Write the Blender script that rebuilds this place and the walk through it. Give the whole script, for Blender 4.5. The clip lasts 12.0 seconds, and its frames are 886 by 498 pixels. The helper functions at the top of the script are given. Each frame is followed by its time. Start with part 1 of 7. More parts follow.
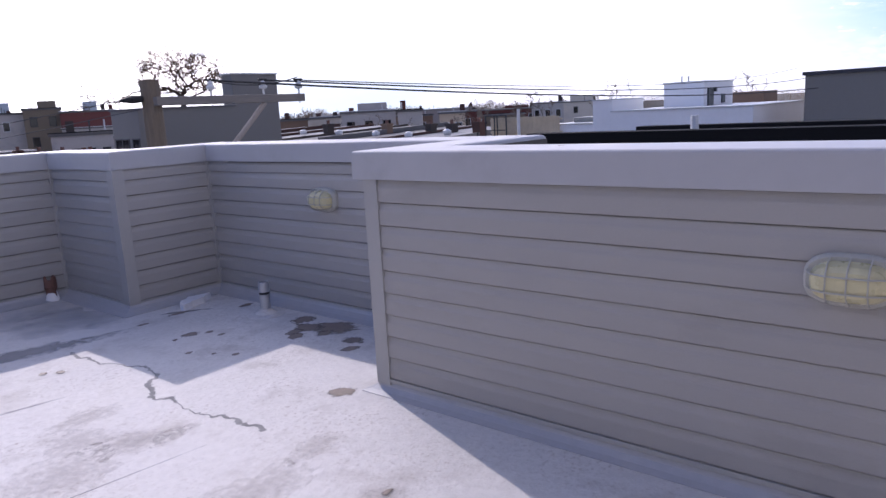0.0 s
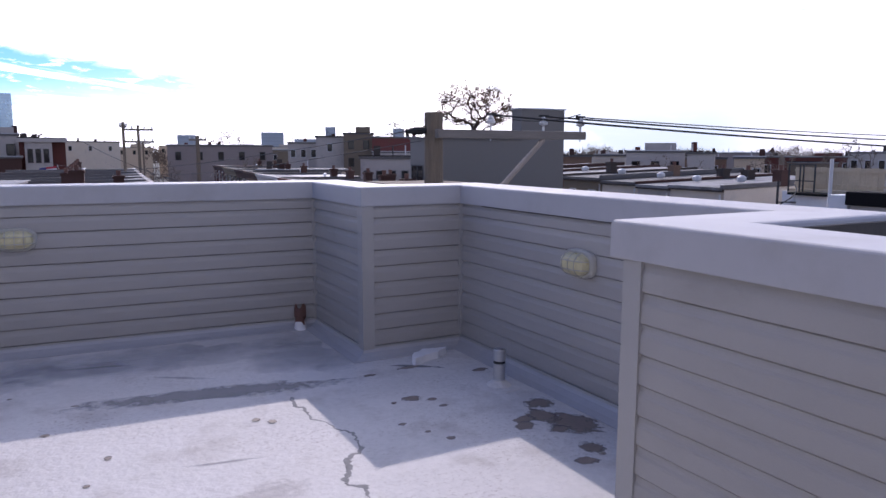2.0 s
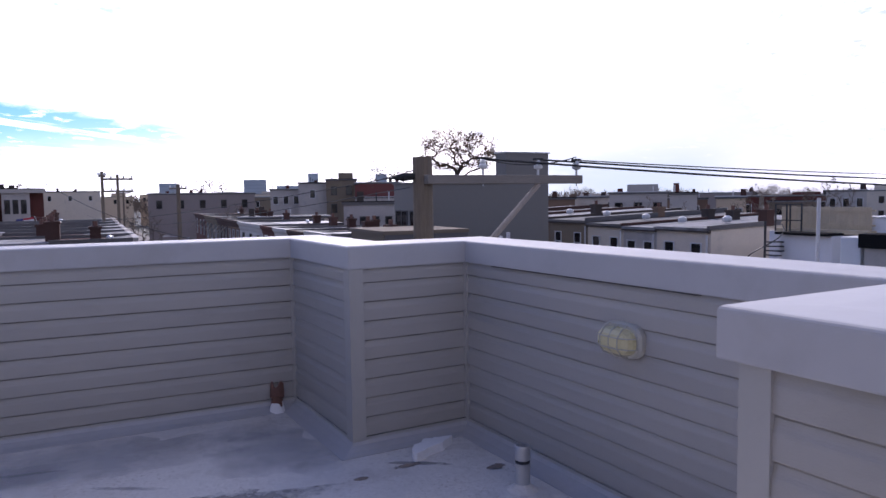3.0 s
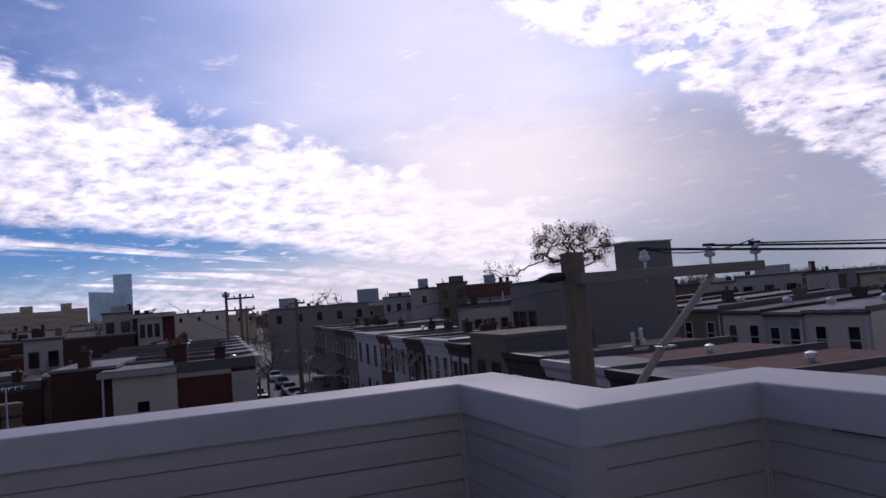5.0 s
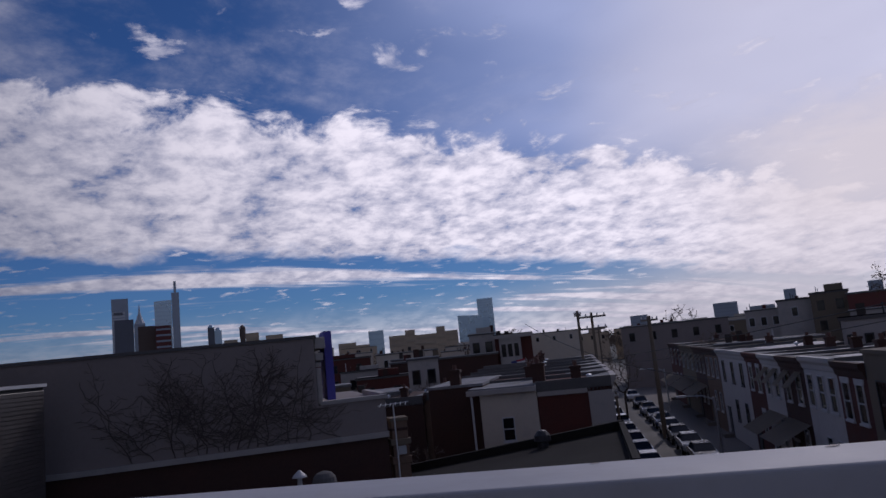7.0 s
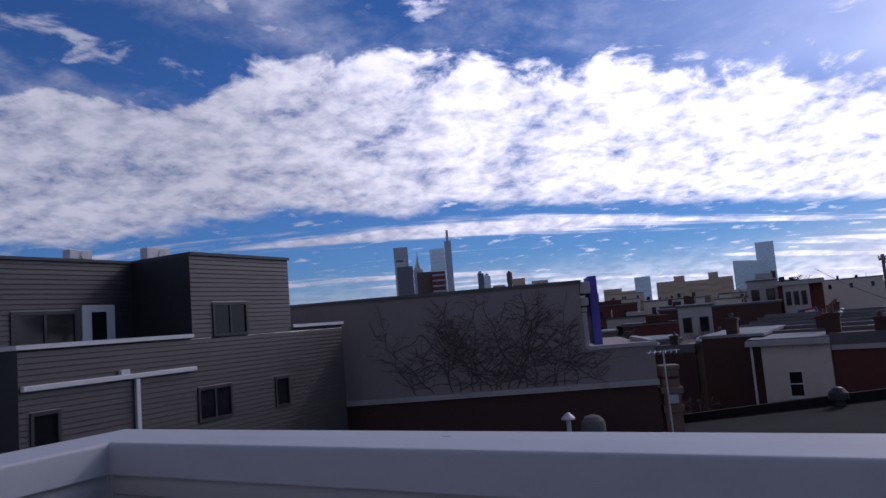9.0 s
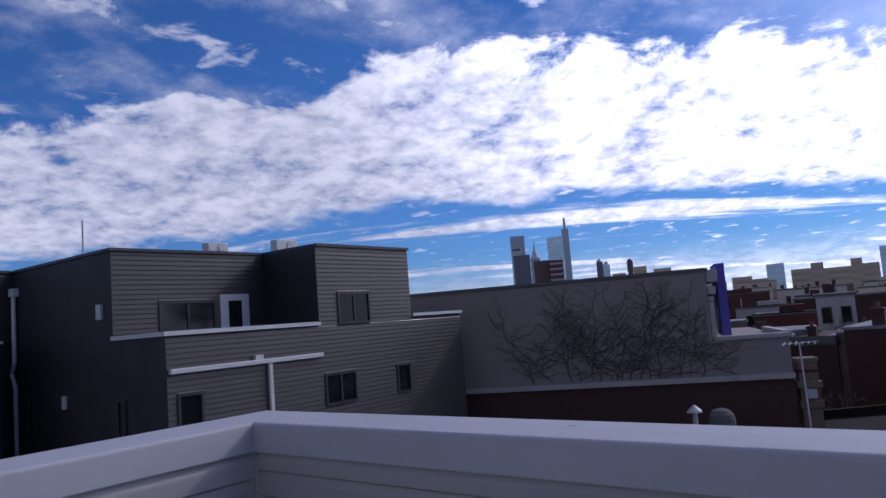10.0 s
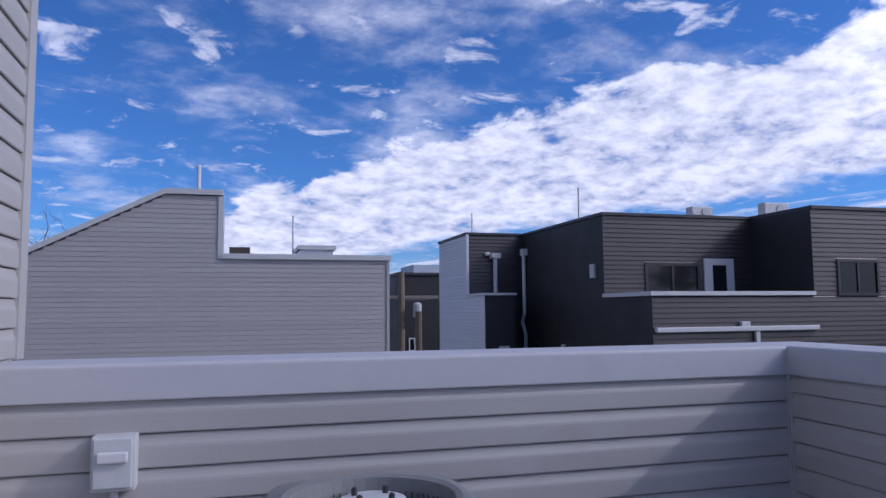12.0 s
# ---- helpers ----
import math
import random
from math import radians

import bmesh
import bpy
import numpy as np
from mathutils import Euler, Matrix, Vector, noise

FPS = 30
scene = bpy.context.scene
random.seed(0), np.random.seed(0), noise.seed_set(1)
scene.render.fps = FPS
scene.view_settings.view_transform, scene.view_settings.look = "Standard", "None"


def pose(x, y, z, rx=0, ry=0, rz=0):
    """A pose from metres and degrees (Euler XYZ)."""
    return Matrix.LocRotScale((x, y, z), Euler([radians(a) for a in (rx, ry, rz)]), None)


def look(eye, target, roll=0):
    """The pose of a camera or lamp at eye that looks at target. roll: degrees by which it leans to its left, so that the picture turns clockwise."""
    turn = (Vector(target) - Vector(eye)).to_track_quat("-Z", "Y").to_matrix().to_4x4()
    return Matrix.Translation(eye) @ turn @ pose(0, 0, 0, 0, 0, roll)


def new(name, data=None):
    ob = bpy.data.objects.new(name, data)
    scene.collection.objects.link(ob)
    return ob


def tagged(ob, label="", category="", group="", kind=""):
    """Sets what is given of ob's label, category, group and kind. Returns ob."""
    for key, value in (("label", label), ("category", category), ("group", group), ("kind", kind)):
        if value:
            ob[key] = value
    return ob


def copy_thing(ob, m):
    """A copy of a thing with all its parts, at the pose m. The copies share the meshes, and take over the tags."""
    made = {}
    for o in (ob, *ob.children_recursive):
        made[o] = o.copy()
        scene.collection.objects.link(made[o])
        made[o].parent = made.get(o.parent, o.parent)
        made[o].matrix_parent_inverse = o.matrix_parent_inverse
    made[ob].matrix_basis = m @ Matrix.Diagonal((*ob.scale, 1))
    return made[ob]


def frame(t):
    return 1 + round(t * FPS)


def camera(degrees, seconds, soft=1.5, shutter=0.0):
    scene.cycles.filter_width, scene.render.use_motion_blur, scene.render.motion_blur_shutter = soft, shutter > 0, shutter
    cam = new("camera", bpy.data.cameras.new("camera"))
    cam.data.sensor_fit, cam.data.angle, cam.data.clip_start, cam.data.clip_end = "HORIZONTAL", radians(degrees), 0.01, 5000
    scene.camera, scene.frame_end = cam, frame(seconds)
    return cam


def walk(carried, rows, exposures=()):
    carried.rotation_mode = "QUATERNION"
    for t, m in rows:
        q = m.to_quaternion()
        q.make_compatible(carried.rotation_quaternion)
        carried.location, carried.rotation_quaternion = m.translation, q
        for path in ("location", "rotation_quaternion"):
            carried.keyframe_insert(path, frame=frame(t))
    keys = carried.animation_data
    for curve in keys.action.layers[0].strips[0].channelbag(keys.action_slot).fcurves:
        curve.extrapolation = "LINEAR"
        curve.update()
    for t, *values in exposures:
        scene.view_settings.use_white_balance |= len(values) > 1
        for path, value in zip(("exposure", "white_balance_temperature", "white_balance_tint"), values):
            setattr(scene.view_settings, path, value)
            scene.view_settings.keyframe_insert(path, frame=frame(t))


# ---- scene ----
cam = camera(63.7, 12.0)
PATH = [
    (0, (-0.91, -0.224, 1.223), (0.594, 1.038, 0.84), -3.1),
    (0.5, (-0.899, -0.253, 1.229), (0.315, 1.254, 0.721), -3.0),
    (1, (-0.707, -0.172, 1.257), (0.28, 1.518, 0.846), -1.3),
    (1.5, (-0.516, 0.023, 1.262), (0.415, 1.759, 0.916), 0.3),
    (2, (-0.342, 0.292, 1.278), (0.596, 2.038, 1.011), 0.1),
    (2.5, (-0.182, 0.635, 1.292), (0.739, 2.401, 1.103), -0.1),
    (2.7, (-0.14, 0.773, 1.3), (0.82, 2.52, 1.133), 0.1),
    (4.3, (0.103, 1.944, 1.355), (1.103, 3.676, 1.359), -3.2),
    (4.5, (0.13, 2.111, 1.356), (1.077, 3.873, 1.391), -3.8),
    (5, (0.162, 2.488, 1.418), (0.884, 4.347, 1.566), -4.7),
    (5.5, (0.172, 2.767, 1.454), (0.75, 4.667, 1.688), -6.4),
    (6, (0.222, 2.988, 1.436), (0.584, 4.938, 1.697), -6.6),
    (6.5, (0.238, 3.209, 1.451), (0.268, 5.189, 1.736), -5.6),
    (7, (0.253, 3.377, 1.447), (0.046, 5.346, 1.733), -5.9),
    (7.5, (0.208, 3.508, 1.446), (-0.228, 5.441, 1.716), -5.4),
    (7.7, (0.201, 3.564, 1.433), (-0.328, 5.475, 1.689), -5.0),
    (9.5, (0.142, 3.65, 1.418), (-0.899, 5.346, 1.612), -4.8),
    (10, (0.152, 3.607, 1.423), (-1.04, 5.201, 1.623), -4.5),
    (10.5, (0.113, 3.591, 1.41), (-1.236, 5.053, 1.617), -4.5),
    (11, (0.099, 3.56, 1.385), (-1.472, 4.777, 1.61), -3.2),
    (11.5, (0.15, 3.446, 1.335), (-1.629, 4.331, 1.558), -1.0),
    (12, (0.204, 3.275, 1.23), (-1.711, 3.825, 1.402), -0.5),
]
EXPOSURES = [(0.0, -0.2, 6250, 24), (1.0, -0.32, 6250, 23), (2.7, -0.42, 6220, 25), (4.5, -1.46, 6050, 28), (5.0, -1.92, 6130, 28), (5.5, -2.2, 6220, 26), (6.5, -2.42, 6080, 25),
             (7.5, -2.36, 6000, 25), (9.5, -1.55, 5760, 24), (11.0, -1.2, 5620, 22), (12.0, -0.95, 5700, 22)]
walk(cam, [(t, look(eye, target, roll)) for t, eye, target, roll in PATH], EXPOSURES)

# ---- world, sun ----
SUN_YAW, SUN_EL = -20.0, 33.5
sx, sy, sz = (-math.sin(radians(SUN_YAW)) * math.cos(radians(SUN_EL)), math.cos(radians(SUN_YAW)) * math.cos(radians(SUN_EL)),
              math.sin(radians(SUN_EL)))
sun = new("sun", bpy.data.lights.new("sun", "SUN"))
sun.data.energy, sun.data.angle, sun.data.color = 2.9, radians(0.6), (1.0, 0.95, 0.88)
sun.matrix_world = look((0, 0, 60), (-sx, -sy, 60 - sz))

world = bpy.data.worlds.new("world")
scene.world = world
world.use_nodes = True
wt = world.node_tree
wt.nodes.clear()


def wnode(kind, **values):
    n = wt.nodes.new(kind)
    for key, value in values.items():
        n.inputs[key].default_value = value
    return n


def wmath(op, a, b=None, c=None, clamp=False):
    n = wt.nodes.new("ShaderNodeMath")
    n.operation, n.use_clamp = op, clamp
    for i, v in enumerate((a, b, c)):
        if v is None:
            continue
        if isinstance(v, (int, float)):
            n.inputs[i].default_value = v
        else:
            wt.links.new(v, n.inputs[i])
    return n.outputs[0]


def wstep(v, lo, hi):
    n = wt.nodes.new("ShaderNodeMapRange")
    n.interpolation_type = "SMOOTHSTEP"
    wt.links.new(v, n.inputs[0])
    n.inputs[1].default_value, n.inputs[2].default_value = lo, hi
    return n.outputs[0]


def wmix(f, a, b):
    n = wt.nodes.new("ShaderNodeMix")
    n.data_type = "RGBA"
    wt.links.new(f, n.inputs[0])
    for v, s in ((a, n.inputs[6]), (b, n.inputs[7])):
        if isinstance(v, tuple):
            s.default_value = v
        else:
            wt.links.new(v, s)
    return n.outputs[2]


def wnoise(x, y, scale, detail, rough, dist=0.0):
    c = wt.nodes.new("ShaderNodeCombineXYZ")
    wt.links.new(x, c.inputs[0])
    wt.links.new(y, c.inputs[1])
    n = wnode("ShaderNodeTexNoise", Scale=scale, Detail=detail, Roughness=rough, Distortion=dist)
    wt.links.new(c.outputs[0], n.inputs["Vector"])
    return n.outputs[0]


sky = wt.nodes.new("ShaderNodeTexSky")
sky.sky_type, sky.sun_disc = "NISHITA", False
sky.sun_elevation, sky.sun_rotation = radians(SUN_EL), radians(-SUN_YAW)
sky.air_density, sky.dust_density, sky.ozone_density = 1.0, 0.15, 5.0
geo = wt.nodes.new("ShaderNodeTexCoord")
sep = wt.nodes.new("ShaderNodeSeparateXYZ")
wt.links.new(geo.outputs["Generated"], sep.inputs[0])
dx, dy, dz = sep.outputs
zz = wmath("ADD", wmath("MAXIMUM", dz, 0.0), 0.12)
px, py = wmath("DIVIDE", dx, zz), wmath("DIVIDE", dy, zz)
# cloud deck coordinates: u away across the bank of cloud, v along it
u = wmath("ADD", wmath("MULTIPLY", px, -0.545), wmath("MULTIPLY", py, 0.839))
v = wmath("ADD", wmath("MULTIPLY", px, 0.839), wmath("MULTIPLY", py, 0.545))
big = wnoise(u, v, 0.9, 3.0, 0.55)
# the puffs have thickness, so they flatten less towards the horizon than the deck does
zp = wmath("ADD", wmath("MAXIMUM", dz, 0.0), 0.26)
ux, vy = wmath("DIVIDE", dx, zp), wmath("DIVIDE", dy, zp)
pu = wmath("ADD", wmath("MULTIPLY", ux, -0.545), wmath("MULTIPLY", vy, 0.839))
pv = wmath("ADD", wmath("MULTIPLY", ux, 0.839), wmath("MULTIPLY", vy, 0.545))
fine = wnoise(pu, pv, 5.5, 8.0, 0.60, 0.3)
cell = wnoise(pu, pv, 15.0, 6.0, 0.60, 0.2)
edge = wmath("ADD", u, wmath("ADD", wmath("MULTIPLY", wmath("SUBTRACT", fine, 0.5), 0.9), wmath("MULTIPLY", wmath("SUBTRACT", big, 0.5), 0.7)))
bank = wmath("MULTIPLY", wstep(edge, 1.98, 2.12), wmath("SUBTRACT", 1.0, wstep(edge, 3.35, 3.65)))
bank = wmath("MULTIPLY", bank, wstep(wmath("ADD", wmath("MULTIPLY", cell, 0.4), wmath("MULTIPLY", fine, 0.6)), 0.29, 0.45))
# long streaks low over the horizon
u2, v2 = wmath("MULTIPLY", u, 1.0), wmath("MULTIPLY", v, 0.16)
streak = wstep(wnoise(u2, v2, 2.1, 6.0, 0.58, 0.35), 0.51, 0.61)
streak = wmath("MULTIPLY", streak, wstep(u, 3.4, 3.9))
# second bank, high to the sun's far side
q = wmath("ADD", wmath("MULTIPLY", px, 0.36), wmath("MULTIPLY", py, -0.93))
q = wmath("ADD", q, wmath("MULTIPLY", wmath("SUBTRACT", fine, 0.5), 0.7))
high = wmath("MULTIPLY", wmath("MULTIPLY", wstep(q, -1.28, -1.12), wstep(px, 0.0, 0.5)), wmath("SUBTRACT", 1.0, wstep(q, -0.4, 0.3)))
high = wmath("MULTIPLY", high, wstep(cell, 0.26, 0.46))
# small tufts and thin veils elsewhere
tuft = wstep(wnoise(px, py, 5.6, 6.0, 0.6, 0.4), 0.56, 0.70)
veil = wmath("MULTIPLY", wstep(wnoise(u, v, 1.9, 8.0, 0.62, 0.15), 0.46, 0.74), 0.34)
veil = wmath("MULTIPLY", veil, wmath("ADD", 1.0, wmath("SUBTRACT", 1.0, wstep(dx, -0.8, -0.35))))
veil = wmath("MULTIPLY", veil, wmath("SUBTRACT", 1.0, wstep(u, 2.0, 2.6)))
dens = wmath("MAXIMUM", wmath("MAXIMUM", bank, high), wmath("MAXIMUM", streak, wmath("MAXIMUM", wmath("MULTIPLY", tuft, 0.7), veil)))
haze = wmath("MULTIPLY", wmath("SUBTRACT", 1.0, wstep(dz, 0.0, 0.09)), wmath("SUBTRACT", 1.0, wmath("MULTIPLY", wstep(dx, 0.52, 0.62), wmath("SUBTRACT", 1.0, wstep(dx, 0.74, 0.82)))))
dens = wmath("MAXIMUM", dens, wmath("MULTIPLY", haze, 0.8))
# thin sunlit cloud below the sun
ahead = wstep(dy, 0.0, 0.35)
film = wmath("MULTIPLY", wmath("MULTIPLY", ahead, wstep(dx, 0.36, 0.68)), wmath("SUBTRACT", 1.0, wstep(dz, 0.14, 0.30)))
cosun = wmath("ADD", wmath("ADD", wmath("MULTIPLY", dx, sx), wmath("MULTIPLY", dy, sy)), wmath("MULTIPLY", dz, sz))
glow = wstep(cosun, 0.975, 0.9995)
shade = wstep(wmath("ADD", wmath("MULTIPLY", cell, 0.5), wmath("MULTIPLY", fine, 0.5)), 0.37, 0.63)
cloud = wmix(shade, (16.0, 16.8, 19.6, 1), (35.0, 34.2, 33.6, 1))
lit = wstep(cosun, 0.42, 0.93)
cloud = wmix(lit, wmix(shade, (6.5, 7.1, 8.8, 1), (12.2, 12.5, 13.2, 1)), cloud)
cloud = wmix(glow, cloud, (24.0, 23.0, 22.0, 1))
tint = wt.nodes.new("ShaderNodeMix")
tint.data_type, tint.blend_type = "RGBA", "MULTIPLY"
tint.inputs[0].default_value = 1.0
wt.links.new(sky.outputs[0], tint.inputs[6])
tint.inputs[7].default_value = (0.62, 1.0, 1.42, 1)
col = wmix(dens, tint.outputs[2], cloud)
tall = wmath("MULTIPLY", wmath("MULTIPLY", ahead, wstep(dz, 0.19, 0.30)), wmath("SUBTRACT", 1.0, wstep(dz, 0.46, 0.62)))
mist = wmath("MULTIPLY", tall, wmath("ADD", 0.5, wmath("MULTIPLY", wstep(big, 0.3, 0.7), 0.4)))
mist = wmath("MULTIPLY", mist, wmath("SUBTRACT", 1.0, dens))
col = wmix(wmath("MULTIPLY", mist, wstep(dx, -0.35, 0.10)), col, (12.5, 15.2, 22.0, 1))
col = wmix(wmath("MULTIPLY", mist, wstep(dx, -0.08, 0.48)), col, (21.5, 23.6, 28.5, 1))
film = wmath("MULTIPLY", wmath("MULTIPLY", film, wmath("SUBTRACT", 1.0, wmath("MULTIPLY", high, 0.8))), 0.85)
sunfilm = wmix(wstep(dx, 0.46, 0.70), (18.5, 17.9, 17.8, 1), (10.6, 10.8, 11.9, 1))
col = wmix(film, col, sunfilm)
clear = wmath("MULTIPLY", wmath("MULTIPLY", wstep(dx, 0.5, 0.62), wmath("SUBTRACT", 1.0, wstep(dx, 0.74, 0.82))), wmath("SUBTRACT", 1.0, wstep(dz, 0.02, 0.09)))
col = wmix(wmath("MULTIPLY", clear, 0.7), col, (6.6, 8.2, 9.4, 1))
ragz = wmath("ADD", dz, wmath("MULTIPLY", wmath("SUBTRACT", fine, 0.5), 0.10))
low = wmath("MULTIPLY", wmath("MULTIPLY", wmath("MULTIPLY", ahead, wstep(dx, 0.20, 0.40)), wmath("SUBTRACT", 1.0, wstep(dx, 0.45, 0.80))), wmath("MULTIPLY", wstep(dz, 0.02, 0.16), wmath("SUBTRACT", 1.0, wstep(ragz, 0.20, 0.29))))
col = wmix(wmath("MULTIPLY", low, 0.8), col, (24.0, 22.3, 20.6, 1))
col = wmix(wmath("MULTIPLY", glow, 0.25), col, (20.0, 19.0, 18.2, 1))
pale = wmath("MULTIPLY", wmath("MULTIPLY", ahead, wstep(dx, -0.15, 0.25)), wmath("SUBTRACT", 1.0, wstep(dz, 0.03, 0.13)))
pale = wmath("MULTIPLY", pale, wmath("SUBTRACT", 1.0, wstep(dx, 0.36, 0.52)))
col = wmix(wmath("MULTIPLY", pale, 0.65), col, (17.0, 16.4, 16.4, 1))
# unseen broken high cloud behind the view, added to keep wall light neutral
rear = wmath("MULTIPLY", wmath("SUBTRACT", 1.0, wstep(dy, -0.65, -0.25)), wmath("ADD", 0.35, wmath("MULTIPLY", wstep(big, 0.35, 0.65), 0.35)))
col = wmix(rear, col, (7.8, 7.6, 7.5, 1))
# bright veil where the sun comes through below the bank
veiled = wmath("ADD", wmath("ADD", wmath("MULTIPLY", dx, 0.36), wmath("MULTIPLY", dy, 0.895)), wmath("MULTIPLY", dz, 0.262))
col = wmix(wmath("MULTIPLY", wstep(veiled, 0.95, 0.999), 0.42), col, (30.0, 28.6, 27.2, 1))
back = wnode("ShaderNodeBackground", Strength=0.14)
wt.links.new(col, back.inputs[0])
wout = wt.nodes.new("ShaderNodeOutputWorld")
wt.links.new(back.outputs[0], wout.inputs[0])


# ---- materials ----
def material(name, base, rough=0.7, metal=0.0, var=0.12, scale=3.0, grain=40.0, bump=0.15, stain=None, stain_at=(0.52, 0.7), stain_scale=0.8,
             stretch=(1, 1, 1), piece=0.0, spec=0.5, fade=0.0, speck=None, ragged=(24.0, 1.5, 1.28, 1.62)):
    """Base colour varied at two scales, with an optional stain colour, grain relief and a spread from piece to piece."""
    m = bpy.data.materials.new(name)
    m.use_nodes = True
    t = m.node_tree
    b = t.nodes["Principled BSDF"]
    b.inputs["Metallic"].default_value = metal
    b.inputs["Specular IOR Level"].default_value = spec
    g = t.nodes.new("ShaderNodeNewGeometry")
    mp = t.nodes.new("ShaderNodeMapping")
    mp.inputs["Scale"].default_value = stretch
    t.links.new(g.outputs["Position"], mp.inputs[0])

    def noise_of(s, detail, r=0.6):
        n = t.nodes.new("ShaderNodeTexNoise")
        n.inputs["Scale"].default_value, n.inputs["Detail"].default_value, n.inputs["Roughness"].default_value = s, detail, r
        t.links.new(mp.outputs[0], n.inputs["Vector"])
        return n.outputs[0]

    def mixed(f, a, c):
        n = t.nodes.new("ShaderNodeMix")
        n.data_type = "RGBA"
        t.links.new(f, n.inputs[0])
        for val, s in ((a, n.inputs[6]), (c, n.inputs[7])):
            if isinstance(val, tuple):
                s.default_value = val
            else:
                t.links.new(val, s)
        return n.outputs[2]

    def shade_of(k):
        return tuple(min(1.0, max(0.0, c * k)) for c in base) + (1.0,)

    def ramp(f, lo, hi):
        n = t.nodes.new("ShaderNodeMapRange")
        t.links.new(f, n.inputs[0])
        n.inputs[1].default_value, n.inputs[2].default_value = lo, hi
        return n.outputs[0]

    wide, small = noise_of(scale, 5.0), noise_of(grain, 4.0)
    c = mixed(ramp(wide, 0.3, 0.7), shade_of(1 - var), shade_of(1 + var))
    c2 = mixed(ramp(small, 0.3, 0.75), shade_of(1 - var * 0.8), shade_of(1 + var * 0.8))
    half = t.nodes.new("ShaderNodeMix")
    half.data_type, half.inputs[0].default_value = "RGBA", 0.45
    t.links.new(c, half.inputs[6])
    t.links.new(c2, half.inputs[7])
    c = half.outputs[2]
    if stain:
        c = mixed(ramp(noise_of(stain_scale, 7.0, 0.65), *stain_at), c, tuple(stain) + (1.0,))
    if speck:
        # fine dark specks, thicker inside broad dirty areas
        area = ramp(noise_of(1.7, 3.0), 0.40, 0.68)
        dots = ramp(noise_of(46.0, 6.0, 0.72), 0.53, 0.70)
        both = t.nodes.new("ShaderNodeMath")
        both.operation = "MULTIPLY"
        t.links.new(area, both.inputs[0])
        t.links.new(dots, both.inputs[1])
        c = mixed(both.outputs[0], c, tuple(speck) + (1.0,))
    if fade:
        # the patch thins out raggedly towards its rim
        tc = t.nodes.new("ShaderNodeTexCoord")
        off = t.nodes.new("ShaderNodeVectorMath")
        off.operation = "SUBTRACT"
        off.inputs[1].default_value = (0.5, 0.5, 0.5)
        t.links.new(tc.outputs["Generated"], off.inputs[0])
        flat = t.nodes.new("ShaderNodeVectorMath")
        flat.operation = "MULTIPLY"
        flat.inputs[1].default_value = (2, 2, 0)
        t.links.new(off.outputs[0], flat.inputs[0])
        far = t.nodes.new("ShaderNodeVectorMath")
        far.operation = "LENGTH"
        t.links.new(flat.outputs[0], far.inputs[0])
        rag = t.nodes.new("ShaderNodeMath")
        rag.operation = "MULTIPLY_ADD"
        t.links.new(noise_of(ragged[0], 5.0, 0.65), rag.inputs[0])
        rag.inputs[1].default_value = ragged[1]
        t.links.new(far.outputs["Value"], rag.inputs[2])
        al = t.nodes.new("ShaderNodeMapRange")
        t.links.new(rag.outputs[0], al.inputs[0])
        al.inputs[1].default_value, al.inputs[2].default_value = ragged[2], ragged[3]
        al.inputs[3].default_value, al.inputs[4].default_value = fade, 0.0
        t.links.new(al.outputs[0], b.inputs["Alpha"])
    if piece:
        oi = t.nodes.new("ShaderNodeObjectInfo")
        hsv = t.nodes.new("ShaderNodeHueSaturation")
        pr = t.nodes.new("ShaderNodeMapRange")
        t.links.new(oi.outputs["Random"], pr.inputs[0])
        pr.inputs[3].default_value, pr.inputs[4].default_value = 1 - piece, 1 + piece
        t.links.new(pr.outputs[0], hsv.inputs["Value"])
        t.links.new(c, hsv.inputs["Color"])
        c = hsv.outputs[0]
    t.links.new(c, b.inputs["Base Color"])
    rr = t.nodes.new("ShaderNodeMapRange")
    t.links.new(wide, rr.inputs[0])
    rr.inputs[1].default_value, rr.inputs[2].default_value = 0.3, 0.7
    rr.inputs[3].default_value, rr.inputs[4].default_value = max(0.03, rough - 0.1), min(1.0, rough + 0.1)
    t.links.new(rr.outputs[0], b.inputs["Roughness"])
    if bump:
        bp = t.nodes.new("ShaderNodeBump")
        bp.inputs["Strength"].default_value, bp.inputs["Distance"].default_value = bump, 0.01
        t.links.new(small, bp.inputs["Height"])
        t.links.new(bp.outputs[0], b.inputs["Normal"])
    return m


SIDING = material("vinyl_siding", (0.382, 0.368, 0.35), 0.5, var=0.05, scale=1.2, grain=90, bump=0.12, stain=(0.30, 0.285, 0.26), stain_at=(0.55, 0.9),
                  stain_scale=1.5, stretch=(1, 1, 2.5), piece=0.03)
TRIM = material("vinyl_trim", (0.40, 0.392, 0.375), 0.45, var=0.04, scale=2, grain=60, bump=0.05)
COPING = material("coping_white", (0.44, 0.44, 0.455), 0.6, var=0.05, scale=1.5, grain=14, bump=0.08, stain=(0.36, 0.35, 0.35), stain_at=(0.54, 0.8), stain_scale=1.7)
FLOOR = material("roof_coating", (0.64, 0.615, 0.59), 0.72, var=0.17, scale=1.3, grain=26, bump=0.75, stain=(0.42, 0.385, 0.36), stain_at=(0.53, 0.74), stain_scale=2.3, speck=(0.27, 0.21, 0.18))
